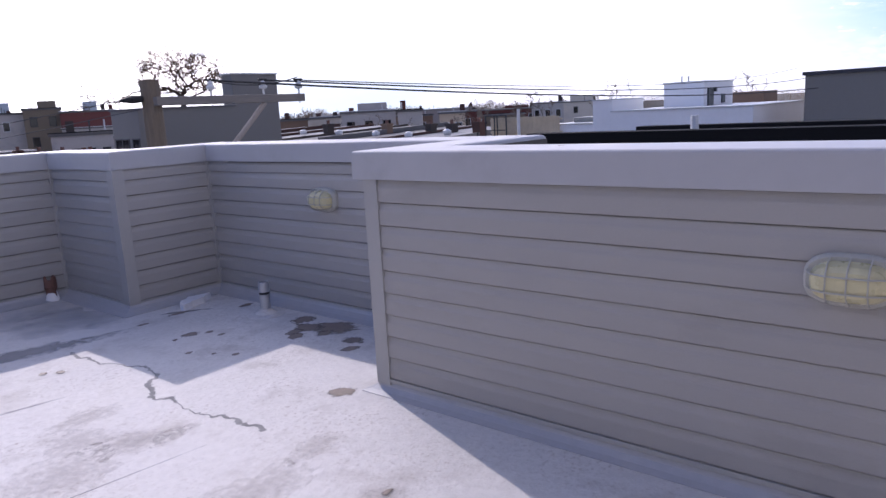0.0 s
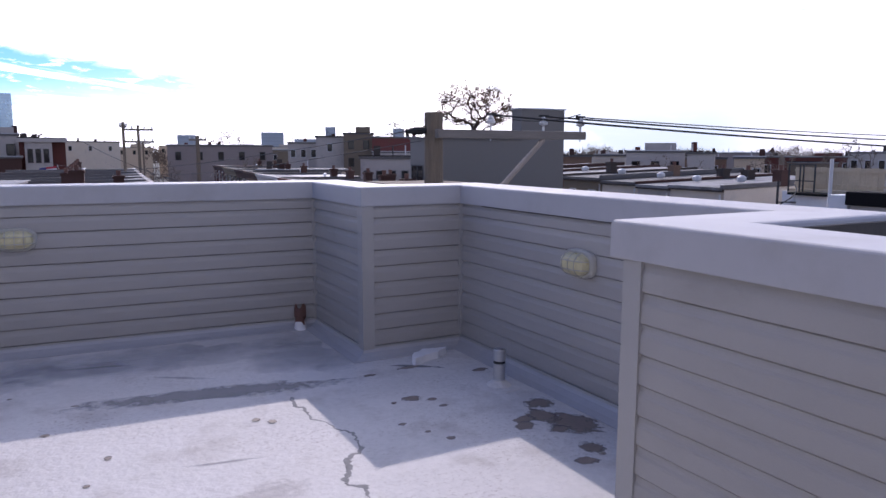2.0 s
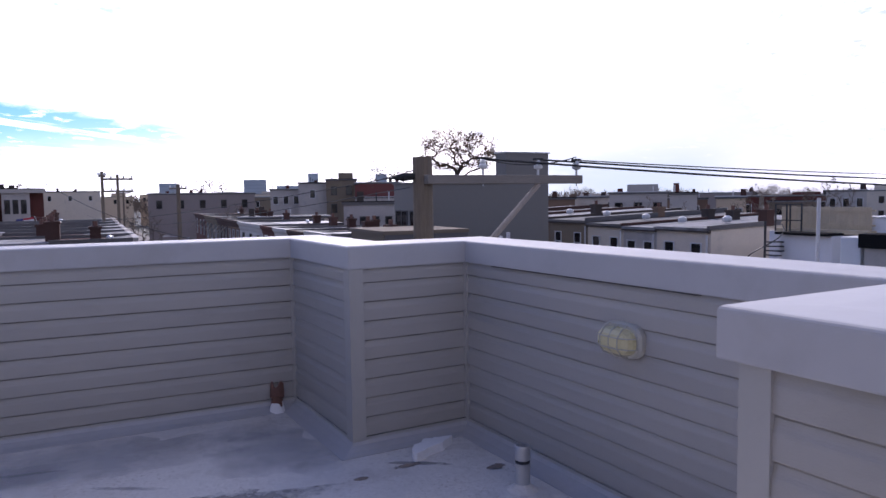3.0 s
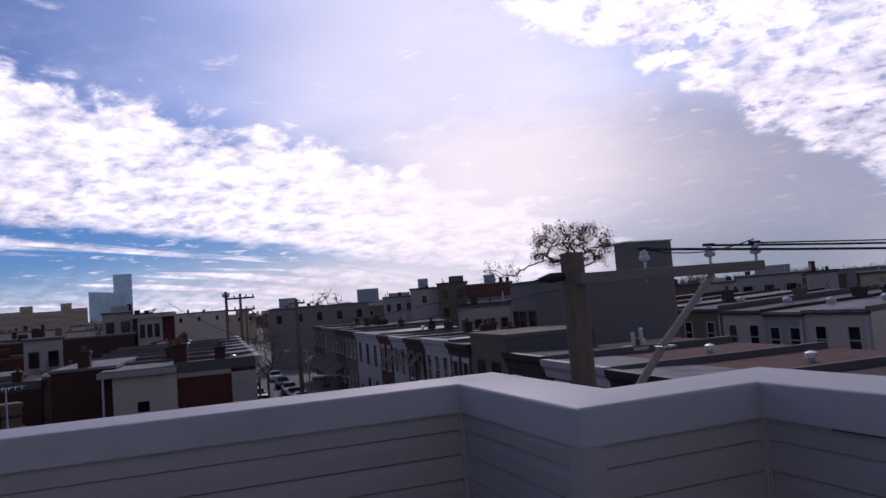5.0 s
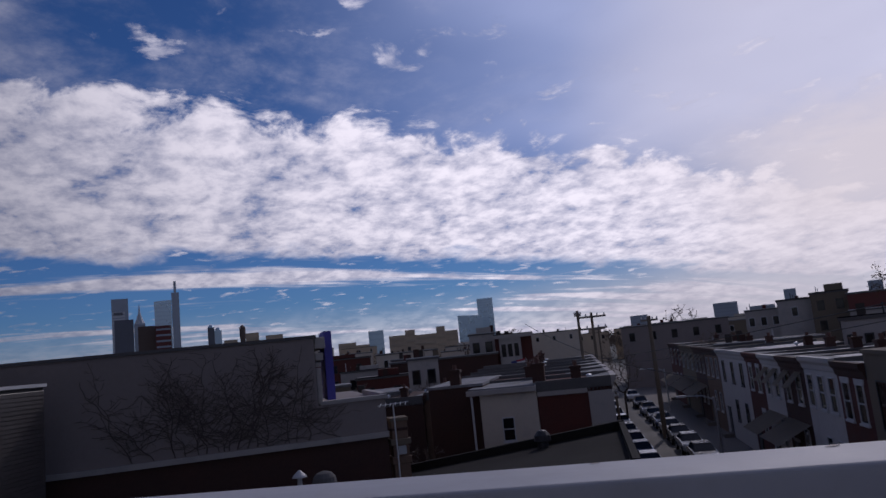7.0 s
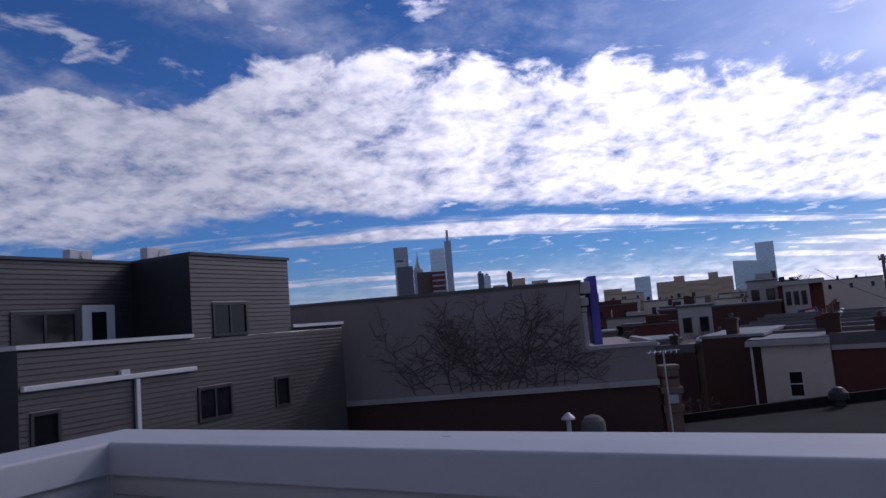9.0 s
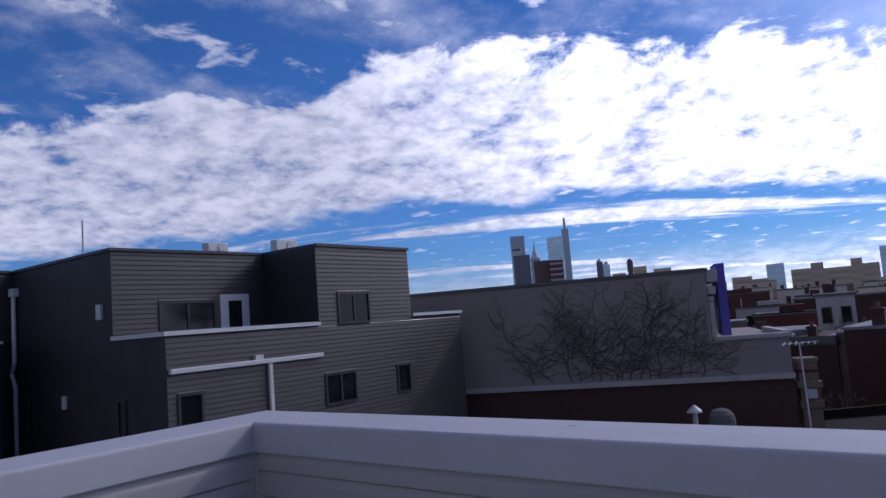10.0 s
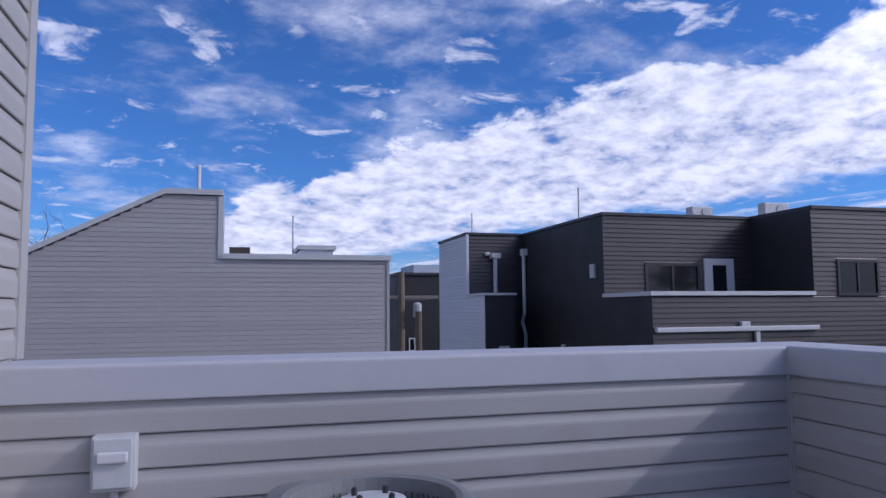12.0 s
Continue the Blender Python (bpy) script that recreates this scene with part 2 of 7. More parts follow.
CANT = material("membrane_flashing", (0.42, 0.42, 0.44), 0.4, var=0.08, scale=2.5, grain=20, bump=0.3, stain=(0.42, 0.41, 0.41), stain_at=(0.55, 0.8), stain_scale=2.2)
WET = material("wet_stain", (0.225, 0.178, 0.15), 0.6, var=0.25, scale=9, grain=40, bump=0.2, fade=0.95)
SCUFF = material("scuff_mark", (0.36, 0.34, 0.33), 0.9, var=0.15, scale=4, grain=30, bump=0.1, spec=0.1, fade=0.42, ragged=(20.0, 1.5, 1.0, 1.8))
HAZE_DARK = material("tower_dark_grey", (0.16, 0.17, 0.20), 0.6, var=0.12, scale=0.02, grain=0.1, bump=0)
DAMP = material("damp_patch", (0.33, 0.32, 0.32), 0.9, var=0.15, scale=4, grain=30, bump=0.1, spec=0.1, fade=0.72, ragged=(16.0, 1.5, 1.2, 1.75))
CRACKED = material("crack_filler", (0.32, 0.31, 0.30), 0.9, var=0.3, scale=9, grain=60, bump=0.3, spec=0.1)
GRIME = material("brown_grime", (0.26, 0.205, 0.175), 0.9, var=0.3, scale=7, grain=40, bump=0.1, spec=0.1, fade=0.2, ragged=(30.0, 4.0, 2.1, 3.2))
# the wet zone's bluish sheen is mixed into its base colour
SHEEN = material("wet_sheen_tint", (0.40, 0.41, 0.45), 0.28, var=0.1, scale=3, grain=20, bump=0.1, fade=0.36, ragged=(4.0, 1.5, 1.1, 1.75))
COPE_BLACK = material("black_coping", (0.012, 0.012, 0.013), 0.9, var=0.2, spec=0.1)
EAVE_BROWN = material("brown_eave", (0.06, 0.047, 0.04), 0.85, var=0.25, scale=2)
# dark base that gives the slots between boards their shadow lines
GAP_SHADE = material("joint_shade", (0.09, 0.085, 0.08), 0.9, var=0.2)
GALV = material("galvanised_steel", (0.55, 0.56, 0.58), 0.38, 0.8, var=0.12, scale=12, grain=80, bump=0.1)
LENS = material("yellowed_lens", (0.62, 0.57, 0.34), 0.3, var=0.10, scale=14, grain=60, bump=0.1)
LAMP_RIM = material("lamp_rim", (0.47, 0.46, 0.41), 0.5, var=0.08, scale=10)
WHITE_BRIGHT = material("bright_white_wall", (0.74, 0.74, 0.75), 0.75, var=0.06, scale=0.5, grain=6)
RUST = material("rusty_clay", (0.16, 0.08, 0.06), 0.8, var=0.3, scale=14)
SNOW = material("white_scrap", (0.80, 0.80, 0.82), 0.6, var=0.05, scale=10)
AC_SHELL = material("ac_shell", (0.20, 0.205, 0.20), 0.45, var=0.08, scale=5)
AC_DARK = material("ac_dark", (0.03, 0.03, 0.033), 0.5, var=0.2)
AC_WIRE = material("ac_wire", (0.07, 0.07, 0.075), 0.4, 0.4, var=0.1)
BOX_GREY = material("box_grey", (0.50, 0.51, 0.51), 0.45, var=0.05, scale=8)
DARK_SIDING = material("dark_siding", (0.043, 0.036, 0.037), 0.42, var=0.08, scale=0.7, grain=20, bump=0.1, piece=0.10)
DARK_WALL = material("dark_wall", (0.020, 0.020, 0.023), 0.6, var=0.10, scale=0.8, grain=15)
DARK_COPE = material("dark_coping", (0.035, 0.035, 0.045), 0.5, var=0.1)
WHITE_TRIM = material("white_trim", (0.58, 0.58, 0.58), 0.5, var=0.06, scale=2)
WHITE_SIDING = material("white_siding", (0.60, 0.61, 0.64), 0.5, var=0.05, scale=1, piece=0.04)
GREY_SIDING = material("grey_siding", (0.365, 0.345, 0.335), 0.5, var=0.05, scale=0.6, piece=0.05)
FRAME_BLACK = material("frame_black", (0.03, 0.03, 0.032), 0.45, var=0.1)
STUCCO = material("grey_stucco", (0.295, 0.252, 0.235), 0.9, var=0.10, scale=0.4, grain=6, bump=0.3, stain=(0.20, 0.19, 0.18), stain_at=(0.55, 0.8), stain_scale=0.35)
TOWER_STUCCO = material("green_grey_stucco", (0.20, 0.19, 0.175), 0.9, var=0.05, scale=0.3, grain=5)
TAN_STUCCO = material("tan_stucco", (0.20, 0.16, 0.115), 0.9, var=0.08, scale=0.5, grain=6, stain=(0.2, 0.165, 0.125), stain_at=(0.54, 0.75))
CREAM = material("cream_stucco", (0.62, 0.55, 0.46), 0.9, var=0.08, scale=0.6, grain=6, stain=(0.45, 0.42, 0.37), stain_at=(0.58, 0.8))
WHITE_WALL = material("white_painted_wall", (0.45, 0.415, 0.385), 0.8, var=0.08, scale=0.5, grain=6, stain=(0.30, 0.29, 0.28), stain_at=(0.52, 0.78))
BRICK = material("red_brick", (0.115, 0.036, 0.028), 0.9, var=0.22, scale=0.9, grain=9, bump=0.4, stain=(0.07, 0.03, 0.025), stain_at=(0.56, 0.8))
BRICK_DARK = material("dark_brick", (0.075, 0.038, 0.030), 0.9, var=0.25, scale=0.7, grain=9, bump=0.4)
BRICK_BROWN = material("brown_brick", (0.20, 0.13, 0.09), 0.9, var=0.2, scale=0.8, grain=9, bump=0.4)
ROOF_SILVER = material("silver_roof", (0.25, 0.25, 0.256), 0.82, var=0.2, scale=0.35, grain=3, stain=(0.115, 0.112, 0.112), stain_at=(0.47, 0.66), stain_scale=0.45)
ROOF_BLACK = material("tar_roof", (0.024, 0.022, 0.02), 0.95, spec=0.15, var=0.25, scale=0.5, grain=5)
ROOF_GREY = material("grey_roof", (0.135, 0.13, 0.127), 0.88, var=0.2, scale=0.4, grain=4)
PURPLE = material("purple_paint", (0.09, 0.08, 0.42), 0.6, var=0.08, scale=1)
RED_PAINT = material("red_paint", (0.16, 0.045, 0.038), 0.7, var=0.1, scale=0.4)
WOOD_POLE = material("weathered_pole", (0.20, 0.155, 0.11), 0.85, var=0.3, scale=5, grain=30, stretch=(6, 6, 0.6), bump=0.5)
WOOD_ARM = material("weathered_arm", (0.25, 0.22, 0.19), 0.85, var=0.25, scale=4, grain=30, stretch=(0.6, 6, 6), bump=0.4)
FENCE_WOOD = material("fence_wood", (0.52, 0.43, 0.30), 0.85, var=0.2, scale=2, grain=14)
PORCELAIN = material("porcelain", (0.68, 0.68, 0.66), 0.2, var=0.05)
WIRE = material("black_cable", (0.02, 0.02, 0.02), 0.6, var=0.1)
WHITE_FRONT = material("white_house_front", (0.60, 0.575, 0.55), 0.75, var=0.07, scale=0.6, grain=6, stain=(0.5, 0.47, 0.44), stain_at=(0.55, 0.8))
BRACE_WOOD = material("pale_brace_wood", (0.40, 0.335, 0.275), 0.8, var=0.2, scale=5, grain=30, stretch=(5, 5, 0.6), bump=0.3)
BARK = material("bark", (0.10, 0.08, 0.065), 0.9, var=0.25, scale=4)
TWIG = material("winter_twigs", (0.17, 0.13, 0.10), 0.95, var=0.3, scale=0.5)
LEAF = material("dry_leaves", (0.15, 0.09, 0.045), 0.9, var=0.3, scale=2)
VINE = material("bare_vine", (0.12, 0.095, 0.085), 0.9, var=0.2, scale=3)
ASPHALT = material("asphalt", (0.075, 0.066, 0.056), 0.8, var=0.2, scale=0.3, grain=8, stain=(0.09, 0.09, 0.09), stain_at=(0.55, 0.8), stain_scale=0.2)
PAVING = material("pavement", (0.20, 0.175, 0.15), 0.85, var=0.12, scale=0.5, grain=6)
EARTH = material("ground_far", (0.10, 0.10, 0.085), 0.95, var=0.25, scale=0.02, grain=0.3)
# distance haze painted in: SLATE_GLASS, HAZE_BLUE, their bands and HAZE_TAN are paled
SLATE_GLASS = material("tower_haze_glass", (0.56, 0.70, 0.78), 0.3, 0.55, var=0.1, scale=0.02, grain=0.1, bump=0, spec=0.5)
HAZE_BLUE = material("tower_haze_blue", (0.42, 0.47, 0.53), 0.6, var=0.12, scale=0.02, grain=0.1, bump=0)
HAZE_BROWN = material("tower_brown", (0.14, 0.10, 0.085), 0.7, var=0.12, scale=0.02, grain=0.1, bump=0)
HAZE_BAND = material("tower_haze_band", (0.37, 0.42, 0.48), 0.5, var=0.1, scale=0.02, grain=0.1, bump=0)
GLASS_BAND = material("glass_band", (0.50, 0.64, 0.73), 0.3, 0.55, var=0.1, scale=0.02, grain=0.1, bump=0)
TOWER_PALE = material("tower_pale", (0.66, 0.68, 0.70), 0.5, var=0.08, scale=0.02, grain=0.1, bump=0)
TAN_BAND = material("block_band", (0.50, 0.40, 0.29), 0.6, var=0.1, scale=0.02, grain=0.1, bump=0)
HAZE_TAN = material("block_haze_tan", (0.58, 0.46, 0.33), 0.8, var=0.15, scale=0.03, grain=0.2, bump=0)
TYRE = material("tyre", (0.02, 0.02, 0.02), 0.9)
CHROME = material("rim_metal", (0.5, 0.5, 0.52), 0.3, 0.9)
CAR_PAINTS = [material("car_paint_" + n, c, 0.22, 0.2, var=0.04, bump=0) for n, c in
              (("silver", (0.45, 0.46, 0.48)), ("black", (0.02, 0.02, 0.022)), ("white", (0.7, 0.7, 0.7)), ("blue", (0.05, 0.08, 0.16)), ("grey", (0.16, 0.16, 0.17)))]
AWNING = material("striped_awning", (0.34, 0.28, 0.21), 0.8, var=0.15, scale=1.5)
FLAG_RED = material("flag_red", (0.45, 0.04, 0.06), 0.8)
FLAG_BLUE = material("flag_blue", (0.05, 0.06, 0.2), 0.8)
FLAG_WHITE = material("flag_white", (0.7, 0.7, 0.7), 0.8)


def glass_material(name, tint, rough=0.05):
    m = bpy.data.materials.new(name)
    m.use_nodes = True
    b = m.node_tree.nodes["Principled BSDF"]
    b.inputs["Base Color"].default_value = tint + (1,)
    b.inputs["Roughness"].default_value = rough
    b.inputs["Specular IOR Level"].default_value = 0.45
    return m


PANE = glass_material("window_pane", (0.012, 0.013, 0.016))
CAR_GLASS = glass_material("car_glass", (0.01, 0.011, 0.013), 0.03)


# ---- building blocks ----
def mesh_of(name, bm):
    bmesh.ops.recalc_face_normals(bm, faces=bm.faces)
    me = bpy.data.meshes.new(name)
    bm.to_mesh(me)
    bm.free()
    return me


def part(name, bm, mat, parent=None, label="", m=None):
    me = bm if isinstance(bm, bpy.types.Mesh) else mesh_of(name, bm)
    if not me.materials:
        me.materials.append(mat)
    ob = new(name, me)
    if parent:
        ob.parent = parent
    if m is not None:
        ob.matrix_basis = m
    if label:
        ob["label"] = label
    return ob


def thing(name, label, category, m=None, group="", kind=""):
    ob = new(name)
    ob.empty_display_size = 0.1
    if m is not None:
        ob.matrix_basis = m
    return tagged(ob, label, category, group, kind)


def add_box(bm, x0, y0, z0, x1, y1, z1, bevel=0.0):
    r = bmesh.ops.create_cube(bm, size=1)
    vs = r["verts"]
    bmesh.ops.transform(bm, matrix=Matrix.Translation(((x0 + x1) / 2, (y0 + y1) / 2, (z0 + z1) / 2)) @ Matrix.Diagonal((abs(x1 - x0), abs(y1 - y0), abs(z1 - z0), 1)), verts=vs)
    if bevel:
        es = list({e for v_ in vs for e in v_.link_edges})
        bmesh.ops.bevel(bm, geom=es, offset=bevel, segments=2, affect="EDGES", profile=0.5)
    return bm


def box(x0, y0, z0, x1, y1, z1, bevel=0.0):
    return add_box(bmesh.new(), x0, y0, z0, x1, y1, z1, bevel)


def add_tube(bm, pts, radii, sides=6, cap=True):
    """A tube through the points, with a radius at each."""
    rings = []
    n = len(pts)
    for i, p in enumerate(pts):
        d = (Vector(pts[min(i + 1, n - 1)]) - Vector(pts[max(i - 1, 0)])).normalized()
        a = d.cross(Vector((0.31, 0.2, 0.93)))
        if a.length < 1e-3:
            a = d.cross(Vector((1, 0, 0)))
        a.normalize()
        b = d.cross(a)
        r = radii[i] if hasattr(radii, "__len__") else radii
        rings.append([bm.verts.new(Vector(p) + (a * math.cos(2 * math.pi * k / sides) + b * math.sin(2 * math.pi * k / sides)) * r) for k in range(sides)])
    for a, b in zip(rings, rings[1:]):
        for k in range(sides):
            bm.faces.new((a[k], a[(k + 1) % sides], b[(k + 1) % sides], b[k]))
    if cap:
        bm.faces.new(rings[0][::-1])
        bm.faces.new(rings[-1])
    return bm


def tube(pts, radii, sides=6):
    return add_tube(bmesh.new(), pts, radii, sides)


def lathe(profile, sides=20):
    """A turned body from (radius, height) pairs."""
    bm = bmesh.new()
    rings = [[bm.verts.new((r * math.cos(2 * math.pi * k / sides), r * math.sin(2 * math.pi * k / sides), z)) for k in range(sides)] for r, z in profile]
    for a, b in zip(rings, rings[1:]):
        for k in range(sides):
            bm.faces.new((a[k], a[(k + 1) % sides], b[(k + 1) % sides], b[k]))
    bm.faces.new(rings[0][::-1])
    bm.faces.new(rings[-1])
    return bm


def sweep(path, profile, closed=False):
    """A profile of (to the left, up) pairs carried along a plan path with mitred corners."""
    bm = bmesh.new()
    n = len(path)
    rings = []
    for i in range(n):
        p = Vector(path[i])
        d0 = (p - Vector(path[i - 1])).normalized() if (i or closed) else None
        d1 = (Vector(path[(i + 1) % n]) - p).normalized() if (i < n - 1 or closed) else None
        n0 = Vector((-d0.y, d0.x)) if d0 else None
        n1 = Vector((-d1.y, d1.x)) if d1 else None
        if n0 and n1:
            m = (n0 + n1) / (1 + n0.dot(n1))
        else:
            m = n0 or n1
        rings.append([bm.verts.new((p.x + m.x * a, p.y + m.y * a, z)) for a, z in profile])
    k = len(profile)
    pairs = list(zip(rings, rings[1:])) + ([(rings[-1], rings[0])] if closed else [])
    for a, b in pairs:
        for j in range(k):
            bm.faces.new((a[j], a[(j + 1) % k], b[(j + 1) % k], b[j]))
    if not closed:
        bm.faces.new(rings[0][::-1])
        bm.faces.new(rings[-1])
    return bm


def face_matrix(a, b, z=0.0):
    """Local x runs from a to b in plan, y points out to the left of it, z up."""
    d = (Vector(b) - Vector(a)).normalized()
    return Matrix(((d.x, -d.y, 0, a[0]), (d.y, d.x, 0, a[1]), (0, 0, 1, z), (0, 0, 0, 1)))


BOARDS = {}


def board_mesh(length, height, depth, mat):
    key = (round(length, 3), round(height, 3), depth, mat.name)
    if key not in BOARDS:
        cut = [(0.97, 0.60), (0.88, 0.68), (0.62, 0.78), (0.47, 0.86), (0.38, 0.97)] if mat is SIDING else [(0.34, 0.97)]
        lip_ = 0.038 if mat is SIDING else 0.03
        prof = [(0, lip_ * height), (depth * 0.85, lip_ * height), (depth, (lip_ + 0.04) * height)] + [(depth * a_, height * z_) for a_, z_ in cut] + [(depth * 0.2, height), (0, height)]
        n = len(prof)
        bm = bmesh.new()
        ends = [[bm.verts.new((x, y, z)) for y, z in prof] for x in (0, length)]
        for j in range(n):
            bm.faces.new((ends[0][j], ends[0][(j + 1) % n], ends[1][(j + 1) % n], ends[1][j]))
        bm.faces.new(ends[0][::-1])
        bm.faces.new(ends[1])
        me = mesh_of("board", bm)
        me.materials.append(mat)
        BOARDS[key] = me
    return BOARDS[key]


def siding(parent, a, b, z0, z1, exposure, mat, openings=(), depth=0.014, limits=None):
    """Lap boards, each its own piece, on the wall from a to b, left out where openings (u0, u1, z0, z1) lie."""
    m = face_matrix(a, b)
    length = (Vector(b) - Vector(a)).length
    z = z0
    while z < z1 - 0.01:
        h = min(exposure, z1 - z)
        lo, hi = (0.0, length) if limits is None else limits(z + h / 2)
        cuts = [o for o in openings if o[2] < z + h - 0.004 and o[3] > z + 0.004]
        pieces = []
        pos = lo
        for o in sorted(cuts):
            if o[0] > pos:
                pieces.append((pos, min(o[0], hi), z, z + h))
            if o[2] > z + 0.015:
                pieces.append((max(o[0], lo), min(o[1], hi), z, o[2]))
            if o[3] < z + h - 0.015:
                pieces.append((max(o[0], lo), min(o[1], hi), o[3], z + h))
            pos = max(pos, o[1])
        pieces.append((pos, hi, z, z + h))
        for u0, u1, c0, c1 in pieces:
            if u1 - u0 > 0.02 and c1 - c0 > 0.01:
                part("board", board_mesh(u1 - u0, c1 - c0, depth, mat), mat, parent, m=m @ Matrix.Translation((u0, 0, c0)))
        z += exposure


def window(parent, m, u0, u1, z0, z1, mat=FRAME_BLACK, bars=1, sill=None, rim=0.07, proud=0.05):
    """A framed window on a face: m is the face's matrix, u along it."""
    bm = bmesh.new()
    add_box(bm, u0, -0.02, z0, u0 + rim, proud, z1)
    add_box(bm, u1 - rim, -0.02, z0, u1, proud, z1)
    add_box(bm, u0 + rim, -0.02, z1 - rim, u1 - rim, proud, z1)
    add_box(bm, u0 + rim, -0.02, z0, u1 - rim, proud, z0 + rim)
    for k in range(bars):
        c = u0 + (u1 - u0) * (k + 1) / (bars + 1)
        add_box(bm, c - rim * 0.4, -0.02, z0 + rim, c + rim * 0.4, proud * 0.8, z1 - rim)
    w = part("window", bm, mat, parent, m=m)
    part("pane", box(u0 + rim, -0.015, z0 + rim, u1 - rim, 0.012, z1 - rim), PANE, w)
    if sill:
        part("sill", box(u0 - 0.06, -0.01, z0 - 0.1, u1 + 0.06, proud + 0.05, z0), sill, w)
    return w


def sash(parent, m, u0, u1, z0, z1, mat=WHITE_TRIM, lintel=None):
    """A tall sash window with a cross rail, and a lintel above where there is one."""
    w = window(parent, m, u0, u1, z0, z1, mat, 0, mat, 0.06, 0.06)
    zc = (z0 + z1) / 2
    part("meeting_rail", box(u0 + 0.06, -0.01, zc - 0.03, u1 - 0.06, 0.04, zc + 0.03), mat, w)
    if lintel:
        part("lintel", box(u0 - 0.1, -0.01, z1, u1 + 0.1, 0.05, z1 + 0.22), lintel, w)
    return w

# stains: x, y, radius along x, radius along y
STAINS = [(1.10, 2.10, 0.055, 0.05), (1.76, 2.87, 0.10, 0.13), (1.68, 3.02, 0.06, 0.09), (1.58, 3.02, 0.05, 0.04), (1.54, 2.95, 0.05, 0.05), (1.65, 2.61, 0.05, 0.06),
          (1.53, 2.51, 0.045, 0.04), (1.66, 2.84, 0.05, 0.04), (1.77, 3.17, 0.07, 0.07), (1.22, 3.54, 0.055, 0.03), (1.31, 3.48, 0.03, 0.02), (1.32, 3.37, 0.022, 0.02),
          (1.02, 3.24, 0.02, 0.014), (1.09, 3.10, 0.014, 0.012), (1.15, 2.99, 0.022, 0.014), (1.18, 4.01, 0.03, 0.022), (1.43, 4.04, 0.07, 0.02), (1.80, 3.80, 0.05, 0.025)]
SPOTS = [(0.52, 1.08, 0.05, 0.03), (0.55, 1.22, 0.028, 0.016), (0.49, 1.03, 0.03, 0.014), (0.59, 1.33, 0.02, 0.012), (0.42, 3.62, 0.018, 0.022), (0.49, 3.56, 0.018, 0.022), (-0.47, 3.87, 0.02, 0.014), (-0.23, 3.47, 0.016, 0.02), (-0.32, 3.23, 0.012, 0.012), (-0.71, 3.95, 0.014, 0.01),
          (-0.64, 4.50, 0.014, 0.012), (-0.34, 4.23, 0.014, 0.012), (1.11, 3.52, 0.014, 0.012)]
DAMPS = [(0.34, 4.11, 0.54, 0.10, -0.16), (1.50, 4.04, 0.14, 0.02, -0.6)]
CRACK = [(0.67, 3.86), (0.655, 3.70), (0.67, 3.54), (0.72, 3.42), (0.73, 3.33), (0.78, 3.24), (0.76, 3.14), (0.68, 3.02), (0.64, 2.92), (0.60, 2.85), (0.57, 2.79), (0.63, 2.74), (0.62, 2.69),
         (0.59, 2.57), (0.59, 2.47), (0.61, 2.38), (0.645, 2.30), (0.64, 2.21), (0.67, 2.14), (0.65, 2.07)]

# ---- the roof deck ----
XN, YN, XR, YJ, XJ, YB, XL, YS, XBULK, YBULK = 1.235, 1.965, 2.0, 4.39, 1.303, 5.43, -2.33, -4.2, -1.55, 2.53
CAP_Z, CAP_DROP, CAP_WIDE, COURSE = 1.07, 0.12, 0.285, 0.1016
YBR, YBL = YB - 0.09, YB + 0.0915  # the back wall stands a little askew
GROUND = -8.5
RING = [(XN, YS), (XN, YN), (XR, YN), (XR, YJ), (XJ, YJ), (XJ, YBR), (XL, YBL), (XL, YBULK)]

floor = part("floor", box(XL - 0.2, YS - 0.2, -0.25, XR + 0.2, YB + 0.2, 0.0), FLOOR)
tagged(floor, "white coated flat roof deck with stains and cracks", "roof deck", kind="structure")

WALL_NAMES = ["wall_near", "wall_jog", "wall_right", "wall_chase_front", "wall_chase_side", "wall_back", "wall_left"]
# the cores stand behind the boards; their outer ends butt against one another
CORES = [(XN, YS, XN + 0.26, YN - 0.262), (XN, YN - 0.26, XR + 0.26, YN), (XR, YN + 0.002, XR + 0.26, YJ - 0.002),
         (XJ + 0.262, YJ, XR + 0.26, YJ + 0.26), (XJ, YJ, XJ + 0.26, YBL - 0.002), (XL - 0.26, YBL, XJ + 0.26, YBL + 0.10), (XL - 0.26, YBULK + 0.02, XL, YBL - 0.002)]
deck_walls = []
for wname, (a, b), c in zip(WALL_NAMES, zip(RING, RING[1:]), CORES):
    core = part(wname, box(c[0], c[1], -0.2, c[2], c[3], CAP_Z - 0.02), GAP_SHADE)
    tagged(core, "parapet wall clad in pale vinyl lap siding", "parapet wall", kind="structure")
    part("starter_strip", sweep([a, b], [(0.001, 0.045), (0.018, 0.045), (0.018, 0.062), (0.001, 0.062)]), TRIM, core)
    deck_walls.append((core, a, b))

